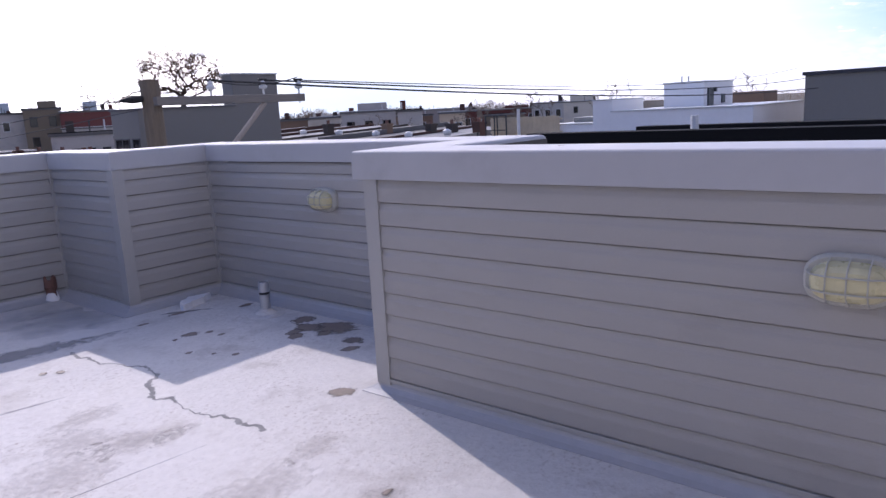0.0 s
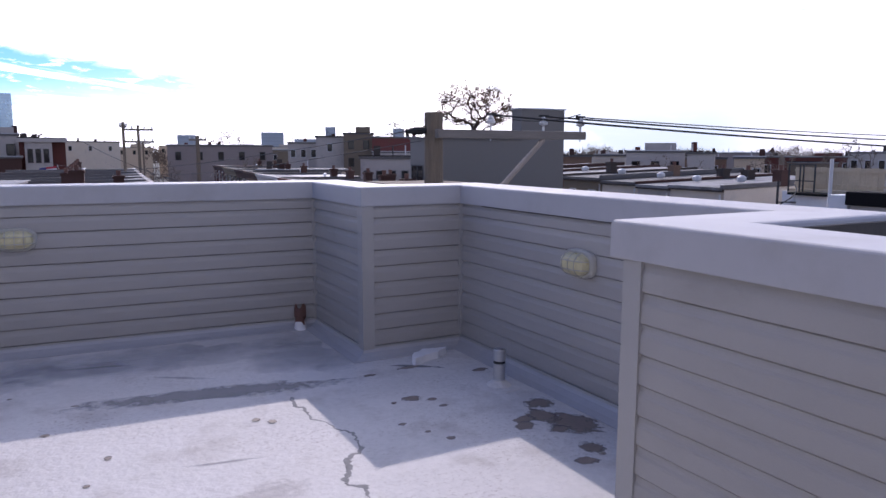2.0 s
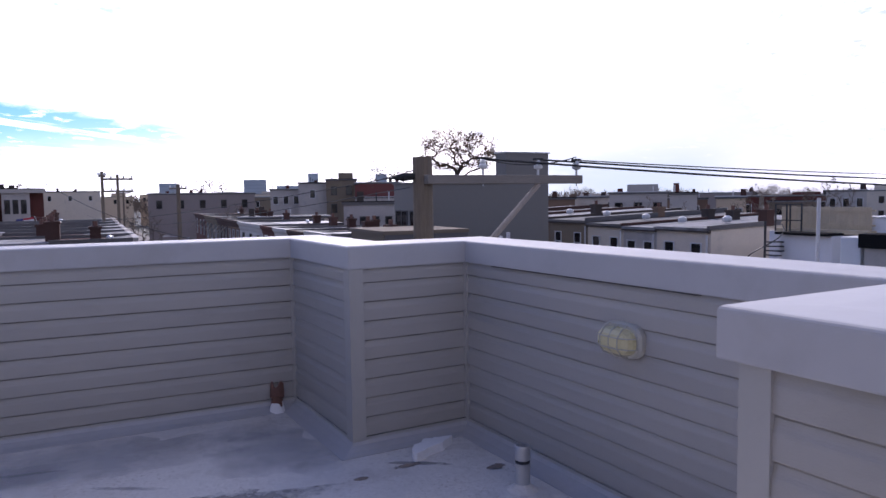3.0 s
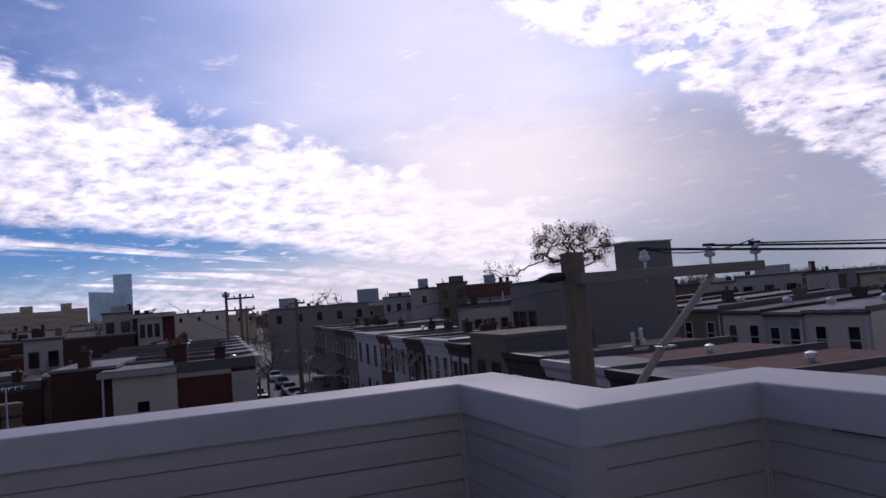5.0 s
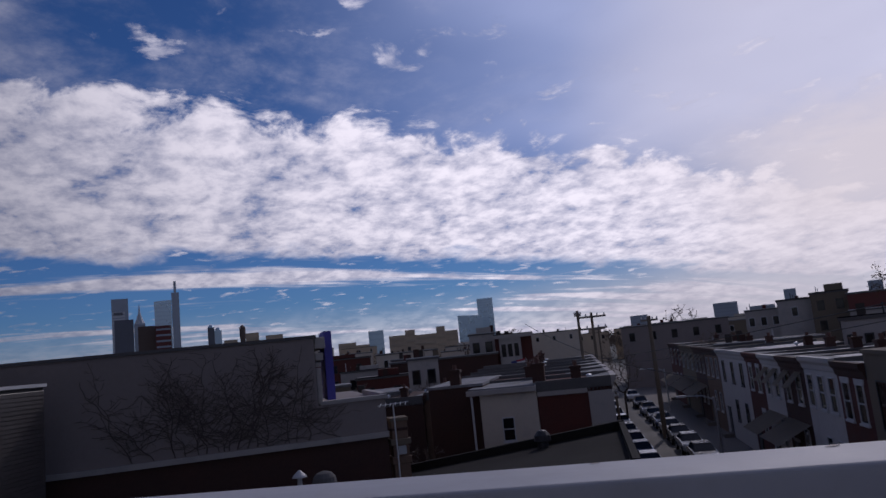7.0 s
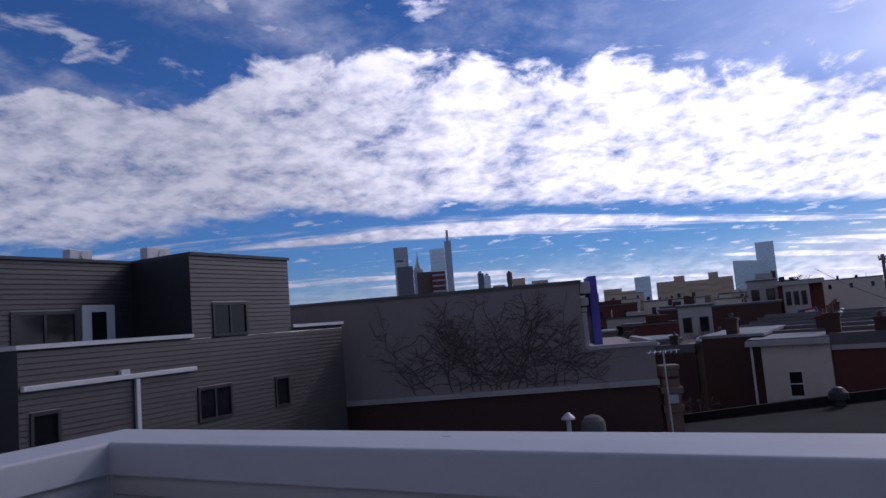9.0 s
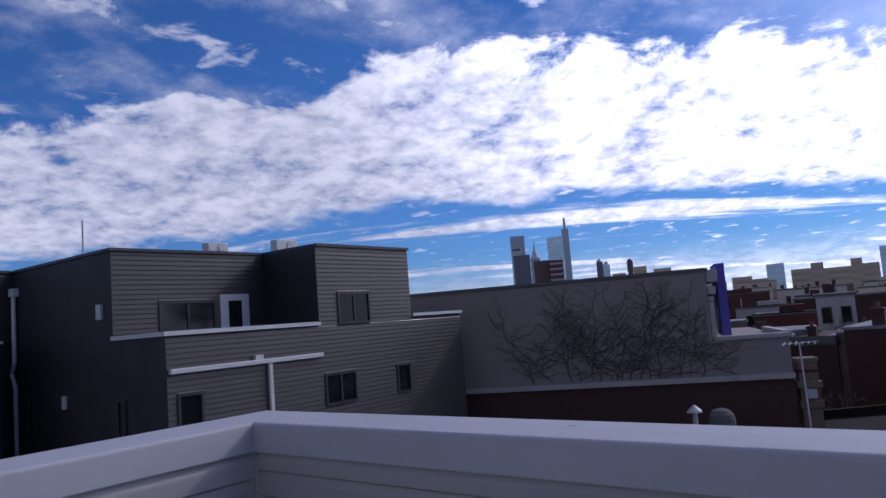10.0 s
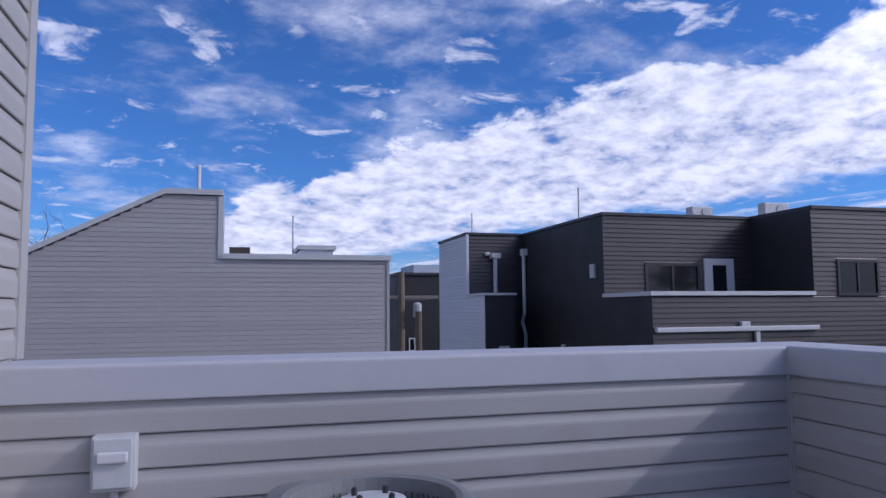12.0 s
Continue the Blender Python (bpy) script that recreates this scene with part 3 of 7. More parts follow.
COPE_RING = [(XN - 0.005, YS), (XN - 0.005, YN + 0.045), (XR, YN + 0.045)] + RING[3:]
CAP_FACE = [(0.024, -CAP_DROP), (0.0255, -CAP_DROP + 0.004), (0.0255, -0.016), (0.0245, -0.009), (0.0215, -0.0042), (0.016, -0.001), (0.008, 0.0)]
CAP_BACK = [(-0.13, 0.003), (-0.262, 0.001), (-0.274, -0.003), (-0.281, -0.010), (-0.284, -0.020), (-0.284, -CAP_DROP - 0.01), (-0.27, -CAP_DROP - 0.01), (-0.268, -0.022), (0.012, -0.022), (0.014, -CAP_DROP)]
coping = part("coping", sweep(COPE_RING, [(a_, CAP_Z + z_) for a_, z_ in CAP_FACE + CAP_BACK]), COPING)
tagged(coping, "white metal parapet coping with rounded edges", "coping", kind="structure")
FLASH = [(0.0, 0.058), (0.012, 0.056), (0.03, 0.03), (0.07, 0.012), (0.12, 0.004), (0.12, 0.001), (0.0, 0.001)]
NARROW = [(a * 0.6, b * 0.8) for a, b in FLASH]
for run_, prof_ in (([RING[0], (XN, YN), (XR - 0.12, YN)], NARROW), (RING[2:], FLASH)):
    cant = part("base_flashing", sweep(run_, prof_), CANT)
    tagged(cant, "sloped grey membrane flashing along the wall base", "flashing", kind="structure")


def corner_post(x, y, ax, ay, wide=0.058):
    """Outside corner trim: two flat wings meeting at the corner."""
    bm = bmesh.new()
    add_box(bm, x - 0.02 * ax, y - 0.02 * ay, 0.035, x + wide * ax, y, 0.955)
    add_box(bm, x - 0.02 * ax, y, 0.035, x, y + wide * ay, 0.955)
    return tagged(part("trim", bm, TRIM), "white vinyl outside corner trim", "corner trim", kind="structure")


corner_post(XJ, YJ, 1, 1)
corner_post(XN, YN, 1, -1)
for cx, cy, ax, ay in ((XJ, YBR, -1, -1), (XR, YJ, -1, -1), (XL, YBL, 1, -1), (XR, YN, -1, 1)):
    bm = bmesh.new()
    add_box(bm, cx + 0.001 * ax, cy + 0.001 * ay, 0.05, cx + 0.028 * ax, cy + 0.017 * ay, 0.95)
    add_box(bm, cx + 0.001 * ax, cy + 0.017 * ay, 0.05, cx + 0.017 * ax, cy + 0.028 * ay, 0.95)
    tagged(part("trim", bm, TRIM), "narrow inside corner channel of the siding", "corner trim", kind="structure")

# stair house at the back of the deck
bulk = part("wall_stair_house", box(XL - 0.3, YS, 0.0, XBULK, YBULK, 2.75), GAP_SHADE)
tagged(bulk, "stair house wall in pale lap siding", "stair house", kind="structure")
part("roof_slab", box(XL - 0.36, YS - 0.05, 2.75, XBULK + 0.06, YBULK + 0.06, 2.86, 0.01), COPING, bulk)
bm = bmesh.new()
add_box(bm, XL - 0.32, YBULK, CAP_Z + 0.006, XL - 0.235, YBULK + 0.02, 2.75)
add_box(bm, XL - 0.32, YBULK - 0.085, CAP_Z + 0.006, XL - 0.3, YBULK, 2.75)
part("corner_trim", bm, TRIM, bulk)
wall_south = part("wall_south", box(XBULK, YS - 0.2, 0, XN, YS, 2.7), SIDING)
tagged(wall_south, "plain pale wall closing the deck", "wall", kind="structure")


def bulkhead_lamp(m):
    """A caged oval marine lamp on a wall: y points out of the wall."""
    lamp = thing("bulkhead_lamp", "oval caged bulkhead lamp with yellowed lens on siding", "wall lamp", m, "lamps on the parapet")
    segs = 28

    def oval(w, h, y, p=0.7):
        return [(w * math.copysign(abs(math.cos(t_)) ** p, math.cos(t_)), y, h * math.copysign(abs(math.sin(t_)) ** p, math.sin(t_))) for t_ in [2 * math.pi * k / segs for k in range(segs)]]

    def loft(levels):
        bm = bmesh.new()
        rings = [[bm.verts.new(p) for p in oval(*lv)] for lv in levels]
        for a, b in zip(rings, rings[1:]):
            for k in range(segs):
                bm.faces.new((a[k], a[(k + 1) % segs], b[(k + 1) % segs], b[k]))
        bm.faces.new(rings[0])
        bm.faces.new(rings[-1][::-1])
        return bm

    part("housing", loft([(0.118, 0.074, 0.0), (0.118, 0.074, 0.022), (0.110, 0.067, 0.034), (0.100, 0.058, 0.034)]), LAMP_RIM, lamp)
    part("lens", loft([(0.099, 0.057, 0.03), (0.097, 0.055, 0.05), (0.088, 0.048, 0.07), (0.066, 0.034, 0.084), (0.03, 0.015, 0.089)]), LENS, lamp, "yellowed ribbed plastic lens")
    cage = bmesh.new()
    for h in (-0.022, 0.022):
        add_tube(cage, [(-0.108, 0.034, h), (-0.09, 0.072, h), (-0.05, 0.092, h), (0.05, 0.092, h), (0.09, 0.072, h), (0.108, 0.034, h)], 0.0026, 5)
    for x in (-0.05, 0.0, 0.05):
        add_tube(cage, [(x, 0.034, -0.066), (x, 0.07, -0.05), (x, 0.092, -0.022), (x, 0.092, 0.022), (x, 0.07, 0.05), (x, 0.034, 0.066)], 0.0026, 5)
    part("cage", cage, LAMP_RIM, lamp)
    return lamp


first_lamp = bulkhead_lamp(face_matrix((XN - 0.012, 0.13), (XN - 0.012, 1.0), 0.715))
copy_thing(first_lamp, face_matrix((XR - 0.012, 3.13), (XR - 0.012, 4.0), 0.72))
copy_thing(first_lamp, face_matrix((-0.60, YB - 0.007), (-1.0, YB + 0.013), 0.74))

# vent pipe with its collar
vent = thing("vent_pipe", "short galvanised vent pipe with a band, on the roof deck", "vent pipe", pose(1.735, 3.50, 0))
part("flange", lathe([(0.12, 0.0), (0.12, 0.003), (0.07, 0.010), (0.045, 0.028), (0.038, 0.04)], 24), FLOOR, vent)
part("pipe", lathe([(0.034, 0.004), (0.034, 0.118), (0.037, 0.120), (0.037, 0.132), (0.030, 0.134), (0.030, 0.15)], 24), GALV, vent)
part("band", lathe([(0.0325, 0.133), (0.0325, 0.148)], 24), AC_DARK, vent, "dark gap under the sleeve")
part("sleeve", lathe([(0.034, 0.148), (0.036, 0.152), (0.035, 0.205), (0.032, 0.212), (0.027, 0.212), (0.027, 0.19)], 24), GALV, vent)

# scupper in the far corner
scup = thing("scupper_pipe", "rusty broken scupper pipe at the wall base", "scupper", pose(1.15, 5.27, 0.0, 0, 0, 24) @ Matrix.Diagonal((0.62, 0.62, 0.8, 1)))
rnd = random.Random(8)
bm = lathe([(0.058, 0.0), (0.058, 0.10), (0.070, 0.105), (0.070, 0.19), (0.058, 0.20), (0.046, 0.19), (0.044, 0.06)], 16)
for v_ in bm.verts:
    if v_.co.z > 0.15:
        v_.co.z += 0.03 * math.sin(3 * math.atan2(v_.co.y, v_.co.x)) + rnd.uniform(-0.012, 0.012)
part("clay_pipe", bm, RUST, scup, m=pose(0.02, 0.03, 0.0, -14, 16, 0))
bm = lathe([(0.085, 0.001), (0.074, 0.02), (0.068, 0.05), (0.062, 0.065), (0.059, 0.06), (0.060, 0.02)], 16)
for v_ in bm.verts:
    if v_.co.z > 0.04:
        v_.co.z += 0.02 * math.sin(2 * math.atan2(v_.co.y, v_.co.x) + 1.0) + rnd.uniform(-0.012, 0.012)
part("sleeve", bm, SNOW, scup, "torn white membrane sleeve")


def blob(rx, ry, seed, thick=0.002, wob=0.28, n=48):
    """A thin irregular patch round the origin."""
    bm = bmesh.new()
    rnd = random.Random(seed)
    ph = [rnd.uniform(0, 6.28) for _ in range(5)]
    ring = []
    for k in range(n):
        a = 2 * math.pi * k / n
        r = 1 + wob * (math.sin(2 * a + ph[0]) * 0.5 + math.sin(3 * a + ph[1]) * 0.45 + math.sin(5 * a + ph[2]) * 0.35 + math.sin(8 * a + ph[3]) * 0.25) + rnd.gauss(0, 0.04)
        ring.append((rx * r * math.cos(a), ry * r * math.sin(a)))
    lo = [bm.verts.new((x, y, 0.0004)) for x, y in ring]
    hi = [bm.verts.new((x * 0.97, y * 0.97, thick)) for x, y in ring]
    for k in range(n):
        bm.faces.new((lo[k], lo[(k + 1) % n], hi[(k + 1) % n], hi[k]))
    bm.faces.new(hi)
    return bm


def stain(cx, cy, rx, ry, seed, mat=WET, turn=0.0, label="dark wet stain on the white roof coating", thick=0.0015):
    ob = part("roof_stain", blob(rx * 1.25, ry * 1.25, seed, thick), mat, m=pose(cx, cy, 0, 0, 0, math.degrees(turn)))
    return tagged(ob, label, "stain", "stains on the deck")


for i, (cx, cy, rx, ry) in enumerate(STAINS + SPOTS):
    stain(cx, cy, rx, ry, 10 + i, thick=0.0016 + 0.0001 * i)
for i, (cx, cy, rx, ry, turn) in enumerate(DAMPS):
    stain(cx, cy, rx, ry, 60 + i, DAMP, turn, "grey damp patch on the white roof coating", 0.001 + 0.0001 * i)
for i, (cx, cy, rx, ry, turn) in enumerate(((0.17, 2.63, 0.10, 0.12, 0.2), (0.29, 2.43, 0.14, 0.09, -0.1), (0.42, 2.36, 0.09, 0.05, 0.2), (0.67, 1.79, 0.11, 0.06, 0.3), (0.55, 1.32, 0.10, 0.05, -0.5), (0.30, 2.85, 0.12, 0.08, 0.1), (0.0, 2.4, 0.2, 0.14, 0.1), (-0.5, 2.5, 0.15, 0.15, 0.1), (0.35, 1.7, 0.16, 0.12, 0.2))):
    stain(cx, cy, rx, ry, 80 + i, GRIME, turn, "brown scuffed grime on the white roof coating", 0.0006 + 0.00005 * i)

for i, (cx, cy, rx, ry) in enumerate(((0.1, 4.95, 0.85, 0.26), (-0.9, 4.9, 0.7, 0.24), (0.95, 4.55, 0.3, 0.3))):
    stain(cx, cy, rx, ry, 120 + i, SHEEN, 0.0, "wet patch by the wall with a bluish sheen painted in", 0.0005 + 0.00004 * i)

for i, (x0, y0, x1, y1, w_) in enumerate(((0.04, 3.235, 0.33, 3.185, 0.011), (-0.18, 2.215, 0.41, 2.165, 0.004), (-0.36, 4.94, -0.03, 4.885, 0.014), (0.08, 4.55, 0.36, 4.37, 0.016))):
    ob = stain((x0 + x1) / 2, (y0 + y1) / 2, math.dist((x0, y0), (x1, y1)) / 2, w_, 140 + i, SCUFF, math.atan2(y1 - y0, x1 - x0), "long grey scuff line on the roof coating", 0.0009 + 0.0001 * i)

# the crack wanders between its bends, with a ragged width
rnd = random.Random(4)
line = [Vector(p) for p in CRACK]
for rough_ in (0.11, 0.16, 0.18):
    finer = []
    for p, q_ in zip(line, line[1:]):
        d = q_ - p
        finer += [p, (p + q_) / 2 + Vector((-d.y, d.x)) * rnd.gauss(0, rough_)]
    line = finer + [line[-1]]
bm = bmesh.new()
rows4 = []
wide_ = 0.006
for i, p in enumerate(line):
    d = (line[min(i + 1, len(line) - 1)] - line[max(i - 1, 0)]).normalized()
    wide_ = min(0.016, max(0.0025, wide_ + rnd.gauss(0, 0.0022)))
    wl, wr = wide_ * rnd.uniform(0.5, 1.2), wide_ * rnd.uniform(0.5, 1.2)
    rows4.append([bm.verts.new((p.x - d.y * w_, p.y + d.x * w_, z)) for w_, z in ((wl, 0.0004), (wl * 0.7, 0.0014), (-wr * 0.7, 0.0014), (-wr, 0.0004))])
for ra, rb in zip(rows4, rows4[1:]):
    for j in range(3):
        bm.faces.new((ra[j], ra[j + 1], rb[j + 1], rb[j]))
tagged(part("crack_repair", bm, CRACKED), "jagged grey sealed crack across the roof coating", "crack")

for i, (cx, cy, r) in enumerate(((0.407, 5.62, 0.016), (1.071, 5.58, 0.02), (-0.9, 5.60, 0.012), (1.36, 1.1, 0.014))):
    ob = part("coping_smudge", blob(r * 1.2, r * 0.75, 90 + i, 0.0015), WET, m=pose(cx, cy, CAP_Z + 0.003, 0, 0, 17))
    tagged(ob, "small grey smudge on the white coping", "smudge", "smudges on the coping")
# thin solid strip, dark to draw the shade inside the open joint
gapline = part("trim", box(XR - 0.024, 2.75, CAP_Z - CAP_DROP - 0.006, XR - 0.002, 4.1, CAP_Z - CAP_DROP), GAP_SHADE)
tagged(gapline, "dark open joint under the coping edge", "joint", kind="structure")
scrap = part("plastic_scrap", blob(0.12, 0.06, 3, 0.045, 0.35), SNOW, m=pose(1.62, 4.16, 0, 0, 0, 23))
tagged(scrap, "white crumpled scrap lying by the wall", "litter")

# condenser by the left wall
acm = pose(-1.79, 3.64, 0.0) @ Matrix.Diagonal((0.78, 0.78, 1, 1))
cond = thing("air_conditioner", "grey outdoor condenser with an open fan well, on sleepers", "air conditioner", acm)
H_AC = 0.715
bm = bmesh.new()
add_box(bm, -0.36, -0.36, 0.1, 0.36, 0.36, H_AC - 0.06, 0.05)
part("body", bm, AC_SHELL, cond)
for k in range(11):
    z = 0.16 + k * 0.045
    for sgn in (1, -1):
        part("louvre", box(-0.3, sgn * 0.363 - 0.006, z, 0.3, sgn * 0.363 + 0.006, z + 0.018), AC_DARK, cond)
        part("louvre", box(sgn * 0.363 - 0.006, -0.3, z, sgn * 0.363 + 0.006, 0.3, z + 0.018), AC_DARK, cond)
for sgn in (1, -1):
    part("sleeper", box(-0.4, sgn * 0.26 - 0.045, 0.0, 0.4, sgn * 0.26 + 0.045, 0.1, 0.005), FENCE_WOOD, cond)
segs = 40
bm = bmesh.new()


def squircle(r, p, z):
    return [bm.verts.new((r * math.copysign(abs(math.cos(a)) ** p, math.cos(a)), r * math.copysign(abs(math.sin(a)) ** p, math.sin(a)), z)) for a in [2 * math.pi * (k + 0.5) / segs for k in range(segs)]]


rings = [squircle(0.37, 0.45, H_AC - 0.06), squircle(0.372, 0.45, H_AC - 0.02), squircle(0.355, 0.47, H_AC), squircle(0.315, 0.9, H_AC + 0.012), squircle(0.295, 1.0, H_AC + 0.006), squircle(0.285, 1.0, H_AC - 0.05)]
for a, b in zip(rings, rings[1:]):
    for k in range(segs):
        bm.faces.new((a[k], a[(k + 1) % segs], b[(k + 1) % segs], b[k]))
part("top_cover", bm, AC_SHELL, cond)
well = bmesh.new()
wr = [[well.verts.new((r_ * math.cos(2 * math.pi * k / 40), r_ * math.sin(2 * math.pi * k / 40), H_AC + z_)) for k in range(40)] for r_, z_ in ((0.286, -0.05), (0.284, -0.16), (0.286, -0.162), (0.29, -0.05))]
for ra, rb in zip(wr, wr[1:]):
    for k in range(40):
        well.faces.new((ra[k], ra[(k + 1) % 40], rb[(k + 1) % 40], rb[k]))
part("fan_shroud", well, AC_DARK, cond, "dark fan shroud")
part("fan_well", lathe([(0.284, H_AC - 0.165), (0.284, H_AC - 0.16)], 32), AC_DARK, cond)
part("fan_hub", lathe([(0.115, H_AC - 0.09), (0.125, H_AC - 0.06), (0.125, H_AC - 0.01), (0.118, H_AC), (0.04, H_AC + 0.004)], 28), BOX_GREY, cond, "pale round motor plate with bolts")
for k in range(4):
    a = math.pi * (0.25 + k * 0.5)
    part("bolt", lathe([(0.011, 0.0), (0.011, 0.02), (0.004, 0.024)], 8), AC_DARK, cond, m=pose(0.08 * math.cos(a), 0.08 * math.sin(a), H_AC + 0.0005))
for k in range(3):
    a = math.pi * (0.5 + k * 2 / 3)
    part("motor_bracket", tube([(0.115 * math.cos(a), 0.115 * math.sin(a), H_AC - 0.06), (0.285 * math.cos(a), 0.285 * math.sin(a), H_AC - 0.05)], 0.008, 6), AC_WIRE, cond)
fins = bmesh.new()
for k in range(20):
    a = math.pi * (0.55 + k * 0.03)
    add_tube(fins, [(0.279 * math.cos(a), 0.279 * math.sin(a), H_AC - 0.155), (0.279 * math.cos(a), 0.279 * math.sin(a), H_AC - 0.03)], 0.004, 4)
part("coil_fins", fins, AC_WIRE, cond)
for k in range(3):
    bm = bmesh.new()
    a0 = 2 * math.pi * k / 3
    vs = []
    for r in (0.09, 0.26):
        for da, z in ((-0.35, -0.13), (0.35, -0.095)):
            vs.append(bm.verts.new((r * math.cos(a0 + da), r * math.sin(a0 + da), H_AC + z)))
    bm.faces.new((vs[0], vs[2], vs[3], vs[1]))
    bmesh.ops.solidify(bm, geom=bm.faces[:], thickness=0.004)
    part("fan_blade", bm, AC_WIRE, cond)

# disconnect box
dm = face_matrix((XL + 0.012, 2.975), (XL + 0.012, 2.0), 0.68)
disc = thing("disconnect_box", "grey electrical disconnect box with a hooded cover on siding", "electrical box", dm)
part("body", box(0.0, 0.0, 0.0, 0.13, 0.07, 0.17, 0.006), BOX_GREY, disc)
part("lid", box(0.008, 0.07, 0.012, 0.122, 0.085, 0.165, 0.005), BOX_GREY, disc)
part("hasp", box(0.02, 0.085, 0.09, 0.11, 0.10, 0.125, 0.006), WHITE_TRIM, disc, "pale pull cover on the lid")
part("conduit", tube([(0.065, 0.03, 0.0), (0.065, 0.03, -0.25), (0.06, 0.06, -0.5), (-0.1, 0.1, -0.6), (-0.3, 0.22, -0.62)], 0.013, 8), BOX_GREY, disc)

# ---- ground, streets ----
ST = Matrix.Rotation(radians(-4.5), 4, "Z")  # along the street: x across, y along
BEND = ST @ Matrix.Translation((2.0, 46.0, 0)) @ Matrix.Rotation(radians(1.7), 4, "Z") @ Matrix.Translation((-2.0, -46.0, 0))
ground = part("ground", box(-3500, -3500, GROUND - 1, 3500, 3500, GROUND), EARTH)
tagged(ground, "city ground between the blocks", "ground", kind="structure")
road = part("road", box(2.6, 20, GROUND, 8.9, 420, GROUND + 0.02), ASPHALT, m=BEND)
tagged(road, "asphalt street lined with parked cars", "road", kind="structure")
for x0, x1 in ((1.2, 2.6), (8.9, 14.5)):
    pv = part("pavement", box(x0, 20, GROUND, x1, 420, GROUND + 0.16, 0.01), PAVING, m=BEND)
    tagged(pv, "concrete pavement with a raised kerb", "pavement", kind="structure")
alley = part("road", box(-16.5, -30, GROUND, -4.2, 30, GROUND + 0.015), ASPHALT)
tagged(alley, "asphalt yard behind the houses", "road", kind="structure")

own = part("own_building", box(XL - 0.27, YS - 3, GROUND, XR + 0.27, YB + 0.27, -0.26), SIDING)
tagged(own, "lower storeys of the building under the deck", "building", kind="structure")


# ---- dark house with a roof terrace ----
FX, SX, Y0, Y1, Y2, Y3 = -17.5, -20.2, 14.45, 20.04, 24.82, 28.0
dark = thing("dark_house", "charcoal lap-sided house with a roof terrace and white trim", "house")
DC = 0.148
part("wall", box(-27.0, Y0, GROUND, FX, Y1, 1.60), DARK_WALL, dark)
part("wall", box(-27.0, Y1, GROUND, FX, Y2, 4.24), DARK_WALL, dark)
part("wall", box(-27.0, Y2, GROUND, FX, Y3, 1.70), DARK_WALL, dark)
part("wall", box(-27.0, Y0, 1.60, SX, Y1, 4.24), DARK_WALL, dark)
win_low = [(14.73, 15.54, -1.10, 0.02), (20.14, 21.62, -1.08, 0.0), (23.75, 24.54, -1.12, -0.03)]
win_up = [(20.92, 22.53, 1.58, 2.70)]
# boards run from high y to low y so that the boards face the deck
def dark_op(lst, yend):
    return [(yend - b, yend - a, c, d) for a, b, c, d in lst]


fA, fB = (FX, Y3), (FX, Y0)
siding(dark, fA, fB, -2.6, 1.58, DC, DARK_SIDING, dark_op(win_low + [(20.92, 22.53, 1.58, 2.7)], Y3), 0.03)
siding(dark, (FX, Y2), (FX, Y1), 1.58, 4.24, DC, DARK_SIDING, dark_op(win_up, Y2), 0.03)
siding(dark, (SX, Y1), (SX, Y0), 1.60, 4.24, DC, DARK_SIDING, dark_op([(15.92, 17.98, 1.45, 2.72), (18.14, 19.30, 1.3, 2.9)], Y1), 0.03)
mF = face_matrix(fA, fB)
for a, b, c, d in win_low + win_up:
    window(dark, mF, Y3 - b, Y3 - a, c, d, FRAME_BLACK, 1 if b - a > 1 else 0, None, 0.09, 0.06)
mS = face_matrix((SX, Y1), (SX, Y0))
window(dark, mS, Y1 - 17.98, Y1 - 15.92, 1.62, 2.72, FRAME_BLACK, 1, None, 0.10, 0.06)
door = part("door", box(Y1 - 19.30, 0, 1.62, Y1 - 18.14, 0.07, 2.88, 0.01), WHITE_TRIM, dark, "white framed terrace door", m=mS)
part("pane", box(Y1 - 18.98, 0.06, 1.62, Y1 - 18.46, 0.085, 2.66), PANE, door)
# copings
part("coping", box(-27.05, Y0 - 0.06, 4.24, SX + 0.08, Y1 - 0.002, 4.33), DARK_COPE, dark)
part("coping", box(-27.05, Y1 - 0.002, 4.24, FX + 0.08, Y2 + 0.06, 4.34), DARK_COPE, dark)
part("terrace_coping", box(FX - 0.25, Y0 - 0.07, 1.60, FX + 0.09, Y1, 1.72), WHITE_TRIM, dark)
part("terrace_coping", box(SX, Y0 - 0.07, 1.60, FX - 0.25, Y0 + 0.2, 1.72), WHITE_TRIM, dark)
part("roof_coping", box(-27.0, Y2 + 0.06, 1.70, FX + 0.09, Y3 + 0.08, 1.82), WHITE_TRIM, dark)
# gutter and downpipe
gut = part("gutter", box(FX + 0.02, 14.5, 0.56, FX + 0.16, 20.05, 0.70, 0.02), WHITE_TRIM, dark, "white box gutter")
part("gutter_outlet", box(FX + 0.02, 17.3, 0.70, FX + 0.14, 17.6, 0.84, 0.01), WHITE_TRIM, gut)
part("downpipe", box(FX + 0.03, 17.80, GROUND, FX + 0.13, 17.93, 0.56), WHITE_TRIM, gut)
